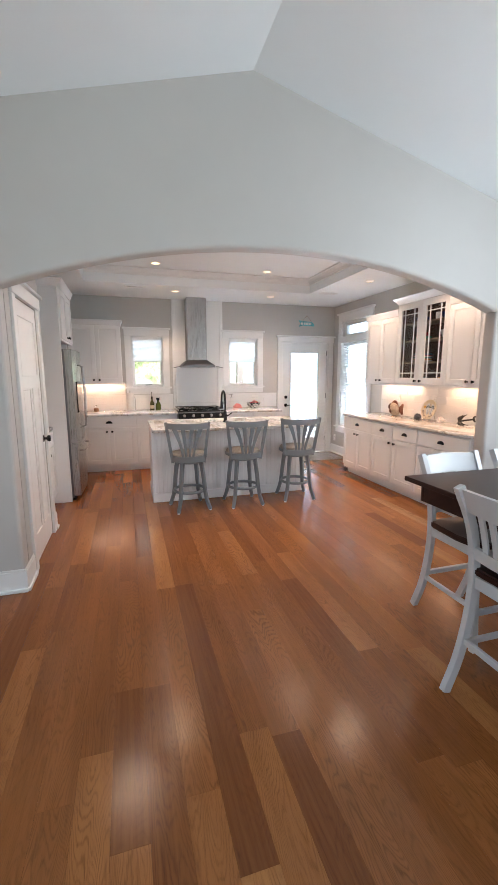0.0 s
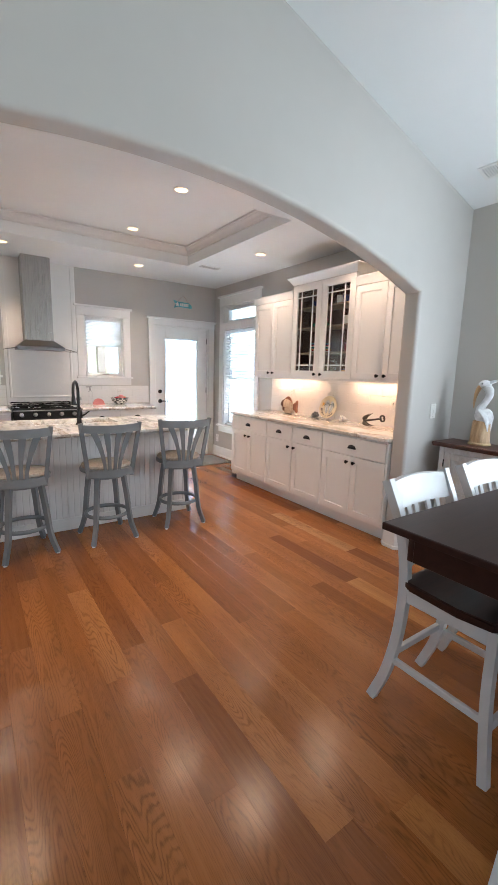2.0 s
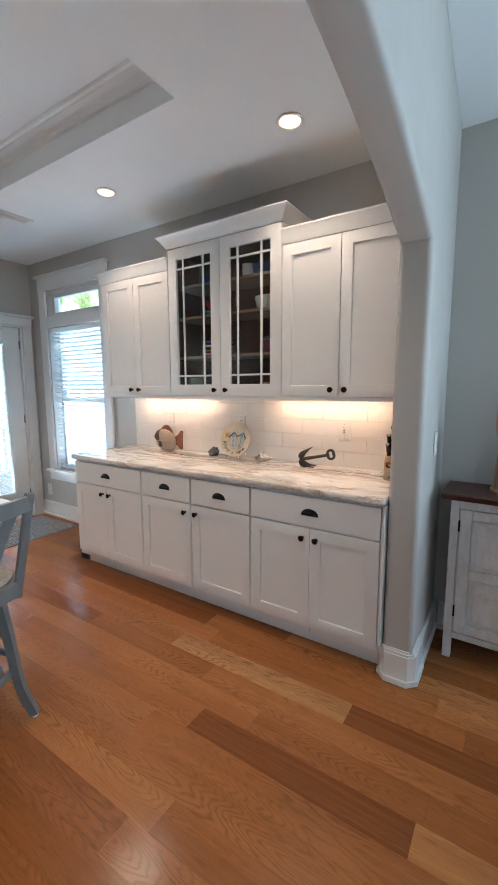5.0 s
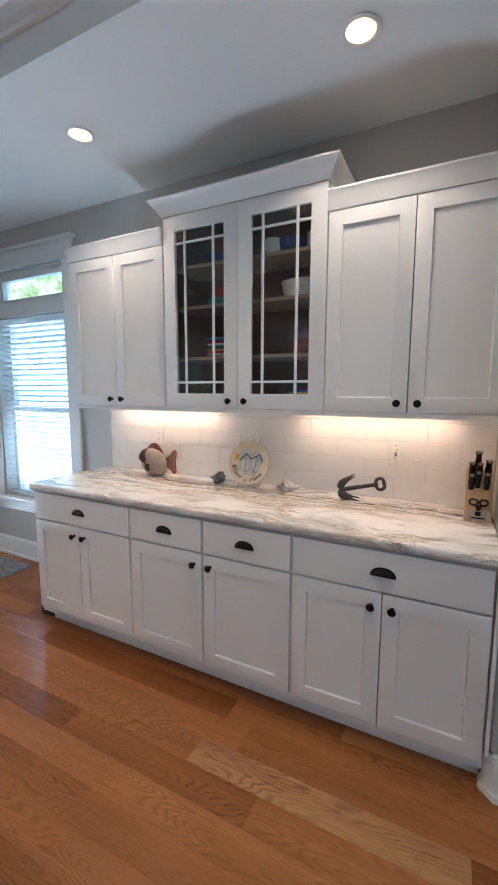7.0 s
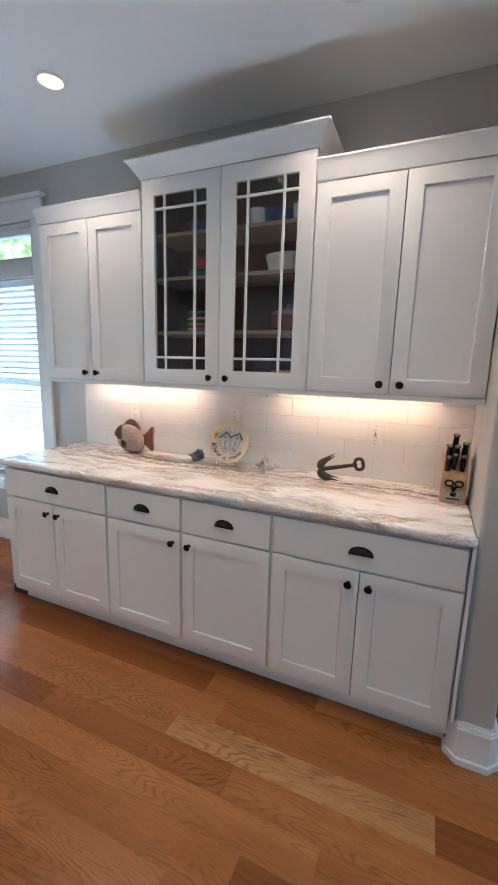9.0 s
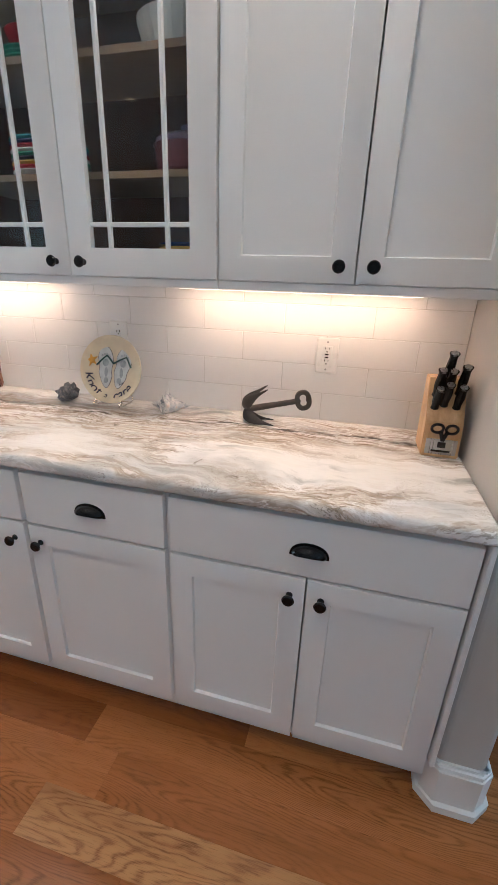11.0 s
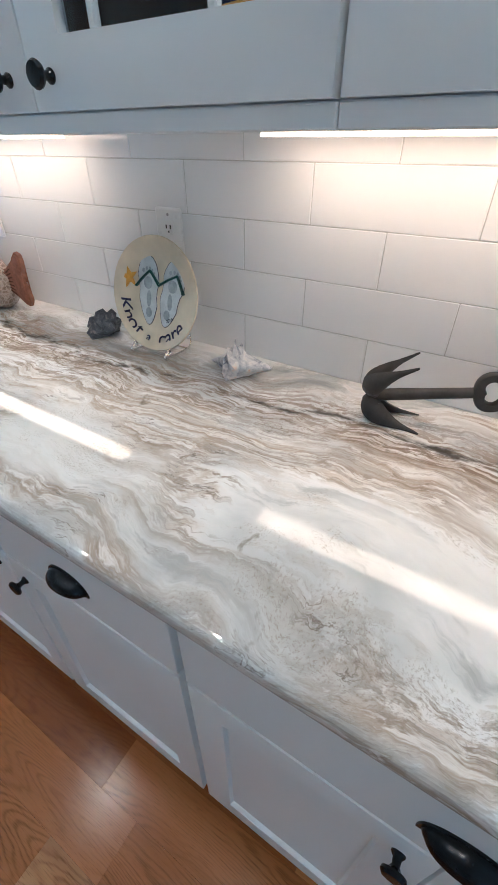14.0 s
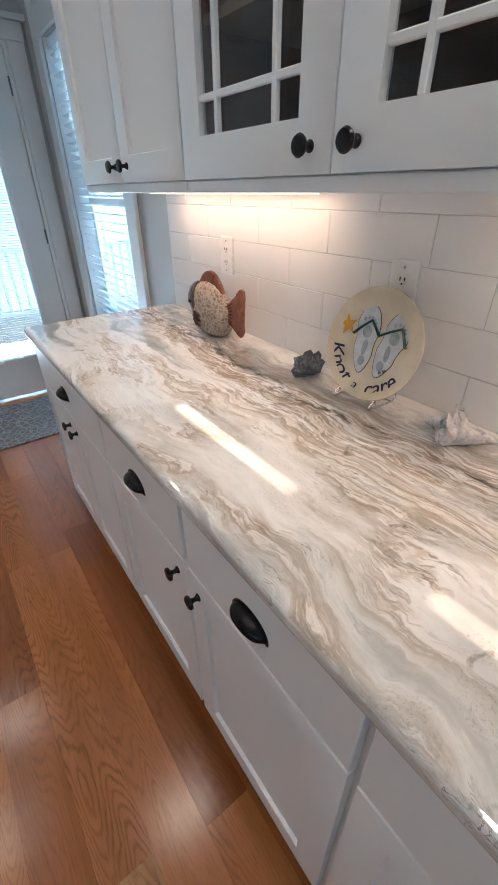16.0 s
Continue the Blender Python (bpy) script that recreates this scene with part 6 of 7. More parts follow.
def plate():
    """Local: the face looks along -y, leaning back; centre at the origin of the tilted frame."""
    R = 0.107
    ob = thing("decorative_plate", pose(3.712, 4.383, CT, 0, 0, -89) @ Matrix.Diagonal((1.2, 1.2, 1.2, 1)), "round cream plate painted with flip-flops on a wire stand", "plate")
    tilt = pose(0, 0, 0.112, -14)

    def face(name, bm, mat, label="", parent=None, smooth=30):
        bmesh.ops.transform(bm, matrix=tilt, verts=bm.verts)
        return part(name, bm, mat, parent or ob, label, smooth)
    dish = face("dish", lathe(bmesh.new(), [(0, 0.0), (0.070, 0.0), (0.085, 0.006), (R, 0.012), (R + 0.001, 0.009), (0.088, 0.0), (0.07, -0.006), (0, -0.006)], 48, turn=ROT_X), CREAM)

    def flat(outline, y0, y1):
        return prism(bmesh.new(), outline, "y", y1, y0)

    def sole(cx, cz, ang, s, grow=0.0):
        out = []
        for k in range(28):
            a = 2 * math.pi * k / 28
            z = math.sin(a) * (0.052 * s + grow)
            w = (0.0205 + 0.0055 * math.sin(a)) * s + grow
            x = math.cos(a) * w * (1 - 0.16 * (math.cos(2 * a + 0.2) > 0.9))
            out.append((cx + x * math.cos(ang) - z * math.sin(ang), cz + x * math.sin(ang) + z * math.cos(ang)))
        return out
    for cx, ang in ((-0.022, 0.06), (0.036, -0.22)):
        face("sandal_outline", flat(sole(cx, 0.006, ang, 1.26, 0.0014), -0.0002, -0.0007), INK, parent=dish)
        s = face("sandal", flat(sole(cx, 0.006, ang, 1.26), -0.0007, -0.0012), PALEPRINT, "pale grey painted sandal", parent=dish)

        def at(x, z):
            x, z = 1.26 * x, 1.26 * z
            return (cx + x * math.cos(ang) - z * math.sin(ang), 0.006 + x * math.sin(ang) + z * math.cos(ang))
        fp = bmesh.new()
        for x, z, rx, rz in ((0.0, -0.033, 0.008, 0.010), (0.001, -0.012, 0.006, 0.016), (0.0, 0.012, 0.011, 0.012), (-0.009, 0.030, 0.0034, 0.0042), (-0.002, 0.033, 0.003, 0.0036), (0.004, 0.033, 0.0027, 0.0032), (0.009, 0.030, 0.0024, 0.003), (0.0125, 0.026, 0.0022, 0.0027)):
            c = at(x, z)
            prism(fp, [(c[0] + rx * math.cos(a), c[1] + rz * math.sin(a)) for a in (2 * math.pi * k / 14 for k in range(14))], "y", -0.0015, -0.0012)
        face("footprint", fp, FOOTGREY, parent=dish)
        st = bmesh.new()
        for end in ((-0.0245, 0.006), (0.0235, 0.008)):
            pts = [at(0.005, 0.030), at((0.005 + end[0]) / 2, (0.030 + end[1]) / 2 + 0.001), at(*end)]
            tube(st, [(p[0], -0.0022, p[1]) for p in pts], [0.0046, 0.0054, 0.0054], 6, squash=0.45)
        face("strap", st, TEAL, "dark teal sandal strap", parent=dish)
    star = [((0.022 if k % 2 == 0 else 0.0085) * math.cos(math.pi / 2 + math.pi * k / 5 + 0.25) - 0.070, (0.022 if k % 2 == 0 else 0.0085) * math.sin(math.pi / 2 + math.pi * k / 5 + 0.25) + 0.026) for k in range(10)]
    face("starfish", flat(star, -0.003, -0.0065), ORANGE, "orange painted starfish", parent=dish)

    def word(text, size, x, z, deg, y=-0.0022):
        me = text_mesh(text, size)
        me.materials.append(INK)
        me.transform(tilt @ Matrix.Translation((x, y, z)) @ Matrix.Rotation(radians(-deg), 4, "Y") @ ROT_X)
        w = new("writing", me)
        w.parent = dish
    for ch, a in zip("Knot", (197, 212, 226, 240)):
        r = 0.083
        word(ch, 0.046, r * math.cos(radians(a)), r * math.sin(radians(a)), a - 270 + 0, -0.0075)
    for ch, a in zip(("a",), (260,)):
        word(ch, 0.028, 0.085 * math.cos(radians(a)), 0.085 * math.sin(radians(a)), a - 270, -0.0075)
    for ch, a in zip("care", (283, 295, 306, 318)):
        word(ch, 0.044, 0.085 * math.cos(radians(a)), 0.085 * math.sin(radians(a)), a - 270, -0.0075)
    word("2018", 0.0085, 0.034, -0.044, 24, -0.0016)
    st = part("stand", bmesh.new(), WIRE, ob, "bent silver wire easel")
    bm = bmesh.new()
    for sx in (-1, 1):
        x = sx * 0.045
        tube(bm, bezier([(x, -0.040, 0.016), (x, -0.050, 0.008), (x, -0.046, 0.002), (x, -0.030, 0.003), (x, 0.03, 0.003), (x * 0.8, 0.045, 0.03), (x * 0.5, 0.038, 0.12)], 5), 0.0018, 6)
        tube(bm, bezier([(x, -0.040, 0.016), (x, -0.034, 0.020), (x, -0.032, 0.012), (x, -0.038, 0.008)], 4), 0.0018, 6)
    tube(bm, [(-0.045, 0.02, 0.003), (0.045, 0.02, 0.003)], 0.0018, 6)
    st.data = mesh("stand", bm, WIRE, 60)


plate()


def whelk(m, mat, label, ln=0.11, r=0.038, seed=1, spike=0.36):
    """A knobbed shell: spiral whorls from a pointed spire to a narrow mouth, along x."""
    rng = random.Random(seed)
    bm = bmesh.new()
    n, rings = 28, []
    prof = [(0.0, 0.03), (0.06, 0.16), (0.12, 0.24), (0.16, 0.36), (0.24, 0.46), (0.30, 0.72), (0.36, 1.0), (0.42, 0.96), (0.52, 0.80), (0.64, 0.58), (0.78, 0.36), (0.90, 0.22), (1.0, 0.08)]
    for k, (t, s) in enumerate(prof):
        ring = []
        for i in range(n):
            a = 2 * math.pi * i / n + 0.5 * k
            knob = 1 + (spike * abs(math.cos(3.5 * (a - 0.5 * k))) ** 5 if 0.28 < t < 0.45 else 0.06 * math.sin(4 * a + k)) + rng.uniform(-0.03, 0.03)
            rr = r * s * knob
            ring.append(bm.verts.new((t * ln - ln * 0.45, rr * math.cos(a) * 1.05, max(rr * math.sin(a) * 0.92, -r * 0.62) + r * 0.62)))
        rings.append(ring)
    for p, q in zip(rings, rings[1:]):
        for i in range(n):
            bm.faces.new((p[i], p[(i + 1) % n], q[(i + 1) % n], q[i]))
    bm.faces.new(rings[0])
    bm.faces.new(rings[-1])
    return solid("sea_shell", bm, mat, label, "shell", "", m, 40, "sea shells")


whelk(pose(3.700, 4.588, CT, 0, 0, 80), SHELL_GREY, "dark grey knobbed sea shell on the worktop", 0.122, 0.039, 3)
whelk(pose(3.690, 4.140, CT, 0, 0, -78), SHELL_PALE, "pale grey and orange knobbed sea shell on the worktop", 0.145, 0.042, 5)


def anchor():
    """Grapnel lying on its flukes: hub at +y, ring at -y."""
    bm = bmesh.new()
    hub, eye = Vector((3.672, 3.826, CT + 0.046)), Vector((3.712, 3.640, CT + 0.086))
    d = (eye - hub).normalized()
    side = d.cross(Vector((0, 0, 1))).normalized()
    up = side.cross(d)
    tube(bm, [hub - d * 0.008, hub + d * 0.05, hub + d * 0.10, eye - d * 0.028], [0.011, 0.0115, 0.010, 0.0095], 14)
    th = d.cross(up)
    loops = []
    for k in range(40):
        a = 2 * math.pi * k / 40
        ca, sa = math.cos(a), math.sin(a)
        ro = 1 / (abs(ca / 0.029) ** 2.3 + abs(sa / 0.036) ** 2.3) ** (1 / 2.3)
        ri = 0.0085 + 0.0125 * abs(sa) ** 1.6
        way = d * ca + up * sa
        loops.append([bm.verts.new(eye + way * r + th * t) for r, t in ((ro - 0.002, -0.0075), (ro, -0.005), (ro, 0.005), (ro - 0.002, 0.0075), (ri + 0.0015, 0.0075), (ri, 0.005), (ri, -0.005), (ri + 0.0015, -0.0075))])
    for k in range(40):
        p, q = loops[k], loops[(k + 1) % 40]
        for i in range(8):
            bm.faces.new((p[i], p[(i + 1) % 8], q[(i + 1) % 8], q[i]))
    for ang in (62, 118, 242, 298):
        o = side * math.cos(radians(ang)) + up * math.sin(radians(ang))
        pts = bezier([hub, hub + o * 0.024 - d * 0.002, hub + o * 0.048 + d * 0.026, hub + o * 0.073 + d * 0.080], 5)
        n = len(pts)
        tube(bm, pts, [0.013 + 0.007 * math.sin(math.pi * min(1, i / n * 1.3)) - 0.0125 * max(0, (i / n - 0.45) / 0.55) for i in range(n)], 8, squash=0.55)
    low = min(v.co.z for v in bm.verts)
    bmesh.ops.translate(bm, vec=(0, 0, CT - low), verts=bm.verts)
    return solid("iron_anchor", bm, IRON, "dark cast iron anchor ornament lying on the worktop", "ornament", smooth=50)


anchor()


def knife_block():
    ob = thing("knife_block", pose(3.548, 3.262, CT, 0, 0, -90) @ Matrix.Diagonal((0.92, 0.95, 0.97, 1)), "oak knife block with black-handled knives and scissors", "knife block")
    bm = prism(bmesh.new(), [(0.0, 0.0), (0.13, 0.0), (0.15, 0.225), (0.085, 0.225), (0.012, 0.105)], "x", 0.0, 0.112)
    bmesh.ops.bevel(bm, geom=bm.edges[:], offset=0.003, segments=2, affect="EDGES")
    part("block", bm, OAK, ob, "light oak block")
    sl = Vector((0, 0.073, 0.12)).normalized()
    nrm = Vector((0, -sl.z, sl.y))

    def on(x, t, out=0.0):
        return Vector((x, 0.012, 0.105)) + sl * t + nrm * out
    for x, t, ln in ((0.022, 0.045, 0.075), (0.022, 0.085, 0.095), (0.045, 0.120, 0.115), (0.048, 0.055, 0.080), (0.052, 0.088, 0.090), (0.085, 0.050, 0.080), (0.088, 0.095, 0.100)):
        a = on(x, t, 0.001)
        d = (nrm * 0.75 + Vector((0, 0.05, 1)) * 0.7).normalized()
        h = part("knife", tube(bmesh.new(), [a, a + d * ln * 0.12, a + d * ln * 0.5, a + d * ln * 0.88, a + d * ln], [0.013, 0.011, 0.0145, 0.0115, 0.0155], 10, squash=0.8), BLACK, ob, "black knife handle")
        part("pommel", tube(bmesh.new(), [a + d * (ln - 0.003), a + d * (ln + 0.003)], [0.0125, 0.010], 10), STEEL, h)
    bm = bmesh.new()
    for sx in (-1, 1):
        c = Vector((0.056 + sx * 0.021, -0.006, 0.092))
        tube(bm, [c + Vector((0.017 * math.cos(a), -0.004 * math.sin(a), 0.014 * math.sin(a))) for a in (2 * math.pi * k / 16 for k in range(16))], 0.0042, 8, True)
        tube(bm, [c + Vector((-sx * 0.012, 0, -0.010)), Vector((0.056, -0.004, 0.055))], [0.006, 0.006], 8)
    part("scissors", bm, BLACK, ob, "black kitchen scissors")
    lb = part("label_plate", boxes(((0.010, -0.0025, 0.010), (0.102, 0.0012, 0.058)), bev=0.001), STEEL, ob, "small metal label plate")
    part("label_mark", boxes(((0.044, -0.0033, 0.032), (0.068, -0.0024, 0.050)), ((0.028, -0.0033, 0.018), (0.084, -0.0024, 0.024))), BLACK, lb)


knife_block()


def outlet(m, decora=False, label="white duplex wall outlet set in the tiles"):
    """Local: plate faces -y."""
    ob = thing("wall_outlet", m, label, "outlet", "wall outlets")
    part("cover_plate", boxes(((-0.038, -0.007, -0.061), (0.038, 0, 0.061)), bev=0.005, seg=2), PLASTIC, ob)
    for z in (-0.047, 0.047):
        part("screw", lathe(bmesh.new(), [(0, 0), (0.0035, 0), (0.003, 0.001), (0, 0.0012)], 12, (0, -0.0069, z), ROT_X), STEEL, ob)
    if decora:
        f = part("face", boxes(((-0.0165, -0.0105, -0.034), (0.0165, -0.005, 0.034)), bev=0.001), PLASTIC, ob)
        for x in (-0.0065, 0.0065):
            for z in (-0.016, 0.026):
                part("slot", boxes(((x - 0.0009, -0.0110, z - 0.0036), (x + 0.0009, -0.0103, z + 0.0036))), BLACK, f)
        for z in (-0.027, 0.0145):
            part("ground_hole", boxes(((-0.0022, -0.0110, z - 0.002), (0.0022, -0.0103, z + 0.002)), bev=0.0003), BLACK, f)
        for z in (-0.0045, 0.005):
            part("charging_port", boxes(((-0.0062, -0.0111, z - 0.0024), (0.0062, -0.0102, z + 0.0024)), bev=0.0004), BLACK, f)
    else:
        for z in (-0.02, 0.02):
            f = part("face", lathe(bmesh.new(), [(0, 0), (0.0165, 0), (0.0165, 0.0025), (0, 0.003)], 20, (0, -0.0058, z), ROT_X), PLASTIC, ob)
            for x in (-0.006, 0.006):
                part("slot", boxes(((x - 0.0013, -0.0095, z - 0.002), (x + 0.0013, -0.0084, z + 0.006))), BLACK, f)
            part("ground_hole", boxes(((-0.002, -0.0095, z - 0.010), (0.002, -0.0084, z - 0.006)), bev=0.0003), BLACK, f)
    return ob


WX = XW - 0.0085
outlet(pose(WX, 3.580, 1.150, 0, 0, -90), True, "white outlet with charging ports set in the tiles")
outlet(pose(WX, 4.388, 1.165, 0, 0, -90))
outlet(pose(WX, 5.112, 1.165, 0, 0, -90))
o = outlet(pose(2.22, YB - 0.0085, 1.09, 0, 90, 0), False, "white wall outlet on the back tiles")
outlet(pose(XW, 7.03, 0.30, 0, 0, -90), False, "white wall outlet low on the grey wall")


def switch(m, label):
    ob = thing("light_switch", m, label, "switch")
    part("cover_plate", boxes(((-0.038, -0.007, -0.061), (0.038, 0, 0.061)), bev=0.005, seg=2), PLASTIC, ob)
    for z in (-0.047, 0.047):
        part("screw", lathe(bmesh.new(), [(0, 0), (0.0035, 0), (0.003, 0.001), (0, 0.0012)], 12, (0, -0.0069, z), ROT_X), STEEL, ob)
    part("rocker", boxes(((-0.0165, -0.009, -0.034), (0.0165, -0.0055, 0.034)), bev=0.002), PLASTIC, ob)


switch(pose(3.515, YA, 1.146), "white rocker light switch on the arch wall")

# ---- dishes in the display cabinet ----
GX0 = UX + 0.16
RED = painted("red_glaze", (0.50, 0.035, 0.055), 0.2, 0.1, 20, 0.03)
GREEN = painted("green_glaze", (0.05, 0.30, 0.20), 0.2, 0.1, 20, 0.03)
BLUE = painted("blue_glaze", (0.05, 0.08, 0.26), 0.2, 0.1, 20, 0.03)
YELLOW = painted("yellow_glaze", (0.70, 0.45, 0.08), 0.2, 0.1, 20, 0.03)
MAUVE = painted("mauve_glaze", (0.28, 0.20, 0.30), 0.25, 0.1, 20, 0.03)
AQUA = painted("aqua_glaze", (0.10, 0.42, 0.48), 0.25, 0.1, 20, 0.03)
CERAM = painted("white_ceramic", (0.78, 0.77, 0.74), 0.15, 0.03, 12, 0.03)


def bowl(y, z, r, h, mat, label, x=None, group=""):
    bm = lathe(bmesh.new(), [(0, 0), (r * 0.45, 0), (r * 0.5, h * 0.06), (r * 0.85, h * 0.5), (r, h), (r * 0.96, h), (r * 0.80, h * 0.5), (r * 0.4, h * 0.12), (0, h * 0.1)], 28)
    return solid("bowl", bm, mat, label, "bowl", "", pose(GX0 if x is None else x, y, z), 40, group)


def dish_plate(y, z, r, mat, label, x=None):
    bm = lathe(bmesh.new(), [(0, 0), (r * 0.6, 0), (r * 0.72, 0.004), (r, 0.013), (r, 0.0165), (r * 0.7, 0.008), (0, 0.006)], 32)
    return solid("plate", bm, mat, label, "plate", "", pose(GX0 if x is None else x, y, z), 40, "stacked plates")


S1, S2, S3 = (s + 0.0006 for s in SHELVES)
S0 = 1.374 + 0.018 + 0.004
for k, mt in enumerate((CERAM, RED, YELLOW, INK, GREEN, CERAM, RED, BLUE, AQUA)):
    dish_plate(4.49, S1 + 0.0105 * k, 0.115, mt, "glazed dinner plate in a colourful stack on the shelf")
for k in range(3):
    dish_plate(4.50, S2 + 0.0105 * k, 0.10, GREEN, "green glazed plate stacked on the shelf")
bowl(4.50, S2 + 0.0365, 0.078, 0.055, RED, "red glazed bowl on green plates")
bowl(4.53, S3, 0.085, 0.06, BLUE, "dark blue glazed bowl on the top shelf")
bowl(4.10, S3, 0.08, 0.075, BLUE, "dark blue glazed bowl beside mugs")
ob = thing("covered_pot", pose(GX0, 4.03, S1), "dark red glazed pot with a lid on the lower shelf", "pot")
part("pot", lathe(bmesh.new(), [(0, 0), (0.070, 0), (0.088, 0.014), (0.092, 0.070), (0.095, 0.076), (0.088, 0.078), (0, 0.078)], 30), painted("dull_red_glaze", (0.21, 0.055, 0.07), 0.25, 0.1, 20, 0.03), ob)
part("lid", lathe(bmesh.new(), [(0, 0.079), (0.090, 0.079), (0.086, 0.092), (0.050, 0.108), (0.012, 0.113), (0.012, 0.120), (0.017, 0.128), (0.010, 0.133), (0, 0.133)], 30), MAUVE, ob, "mauve lid with a knob")
bowl(4.52, S0, 0.10, 0.06, AQUA, "aqua glazed bowl on the cabinet floor")
for k, mt in enumerate((BLUE, YELLOW, RED, INK, GREEN, ORANGE, BLUE)):
    dish_plate(3.995, S0 + 0.0105 * k, 0.10, mt, "striped colourful plate on the cabinet floor", GX0 - 0.045)


def casserole():
    bm = bmesh.new()
    n = 48
    rows = []
    for r, z in ((0.075, 0), (0.082, 0.006), (0.10, 0.075), (0.104, 0.085), (0.098, 0.085), (0.094, 0.075), (0.072, 0.012), (0.0001, 0.01)):
        rows.append([bm.verts.new(((r + (0.0028 * (k % 2) if 0.004 < z < 0.08 and r > 0.08 else 0)) * math.cos(2 * math.pi * k / n) * 0.95, (r + (0.0028 * (k % 2) if 0.004 < z < 0.08 and r > 0.08 else 0)) * math.sin(2 * math.pi * k / n) * 1.15, z)) for k in range(n)])
    for p, q in zip(rows, rows[1:]):
        for i in range(n):
            bm.faces.new((p[i], p[(i + 1) % n], q[(i + 1) % n], q[i]))
    bm.faces.new(rows[0])
    tube(bm, bezier([(0, -0.022, 0.084), (0, -0.018, 0.104), (0, 0.018, 0.104), (0, 0.022, 0.084)], 5), 0.005, 8)
    lathe(bm, [(0, 0.094), (0.060, 0.091), (0.097, 0.084), (0.097, 0.080), (0, 0.082)], 40)
    return solid("casserole_dish", bm, CERAM, "white fluted ceramic casserole dish on the shelf", "dish", "", pose(GX0, 4.04, S2), 8)


casserole()


def mug(y, z, x, mat):
    ob = thing("mug", pose(x, y, z, 0, 0, 60), "tilted painted ceramic mug on the top shelf", "mug", "mugs")
    part("cup", lathe(bmesh.new(), [(0, 0), (0.034, 0), (0.037, 0.004), (0.040, 0.085), (0.037, 0.085), (0.034, 0.008), (0, 0.007)], 22), mat, ob)
    part("handle", tube(bmesh.new(), bezier([(0.037, 0, 0.068), (0.060, 0, 0.062), (0.060, 0, 0.03), (0.037, 0, 0.02)], 4), 0.005, 8), mat, ob)


mug(4.20, S3, GX0 - 0.04, CERAM)
mug(3.98, S3, GX0 - 0.03, CERAM)

# ---- back worktop ----
WOODJAR = wood("jar_wood", (0.18, 0.09, 0.04), (0.34, 0.18, 0.09), 0.5)
PAPER = painted("paper_towel", (0.80, 0.77, 0.74), 0.95, 0.03, 30, 0.6, 150)
PINK = painted("pink_plastic", (0.66, 0.20, 0.18), 0.3, 0.1, 20, 0.03)
OIL = Nodes("oil_glass", (0.20, 0.16, 0.03), 0.08, Transmission_Weight=0.6).mat
GREENGLASS = Nodes("green_plastic", (0.09, 0.11, 0.02), 0.2).mat

ob = thing("spice_jar", pose(-0.50, 6.98, CT), "small brown jar with a clear glass top", "jar")
part("jar", lathe(bmesh.new(), [(0, 0), (0.036, 0), (0.038, 0.03), (0.034, 0.055), (0, 0.057)], 20), WOODJAR, ob)
part("lid", lathe(bmesh.new(), [(0, 0.058), (0.026, 0.058), (0.024, 0.085), (0.008, 0.10), (0, 0.104)], 20), GLASS, ob)
ob = thing("paper_towel_holder", pose(0.03, 6.97, CT), "steel paper towel holder with a white roll", "towel holder")
part("base", lathe(bmesh.new(), [(0, 0), (0.085, 0), (0.085, 0.008), (0.01, 0.014), (0, 0.014)], 28), STEEL, ob)
part("pole", tube(bmesh.new(), [(0, 0, 0.014), (0, 0, 0.33)], 0.006), STEEL, ob)
part("roll", lathe(bmesh.new(), [(0.02, 0.0145), (0.062, 0.0145), (0.062, 0.29), (0.02, 0.29)], 32), PAPER, ob, "white paper towel roll")
part("side_arm", tube(bmesh.new(), [(0.078, -0.01, 0.01), (0.080, -0.01, 0.20), (0.072, -0.01, 0.23)], 0.004), STEEL, ob)
ob = thing("oil_bottle", pose(0.375, 6.97, CT), "tall olive oil bottle with a dark cap", "bottle")
part("bottle", lathe(bmesh.new(), [(0, 0), (0.034, 0), (0.036, 0.01), (0.036, 0.12), (0.014, 0.165), (0.013, 0.20), (0, 0.20)], 20), OIL, ob)
part("cap", lathe(bmesh.new(), [(0, 0.20), (0.015, 0.20), (0.014, 0.225), (0.005, 0.235), (0.004, 0.28), (0.012, 0.29), (0, 0.30)], 14), BLACK, ob)
part("label", lathe(bmesh.new(), [(0.0365, 0.03), (0.0368, 0.03), (0.0368, 0.09), (0.0365, 0.09)], 20), CREAM, ob)
ob = thing("spray_bottle", pose(0.475, 6.96, CT), "dark green spray bottle with a black trigger", "bottle")
part("bottle", lathe(bmesh.new(), [(0, 0), (0.040, 0), (0.044, 0.02), (0.044, 0.09), (0.016, 0.15), (0.014, 0.165), (0, 0.165)], 20), GREENGLASS, ob)
part("trigger", boxes(((-0.035, -0.012, 0.175), (0.022, 0.012, 0.205)), ((-0.022, -0.006, 0.135), (-0.012, 0.006, 0.178)), ((-0.012, -0.012, 0.163), (0.014, 0.012, 0.178)), bev=0.003), BLACK, ob)
for x in (1.56, 1.60):
    ob = thing("shaker", pose(x, 6.98, CT), "steel and glass salt shaker beside the range", "shaker", "shakers")
    part("body", lathe(bmesh.new(), [(0, 0), (0.02, 0), (0.019, 0.07), (0, 0.071)], 16), GLASS, ob)
    part("cap", lathe(bmesh.new(), [(0, 0.072), (0.0195, 0.072), (0.018, 0.10), (0, 0.106)], 16), STEEL, ob)
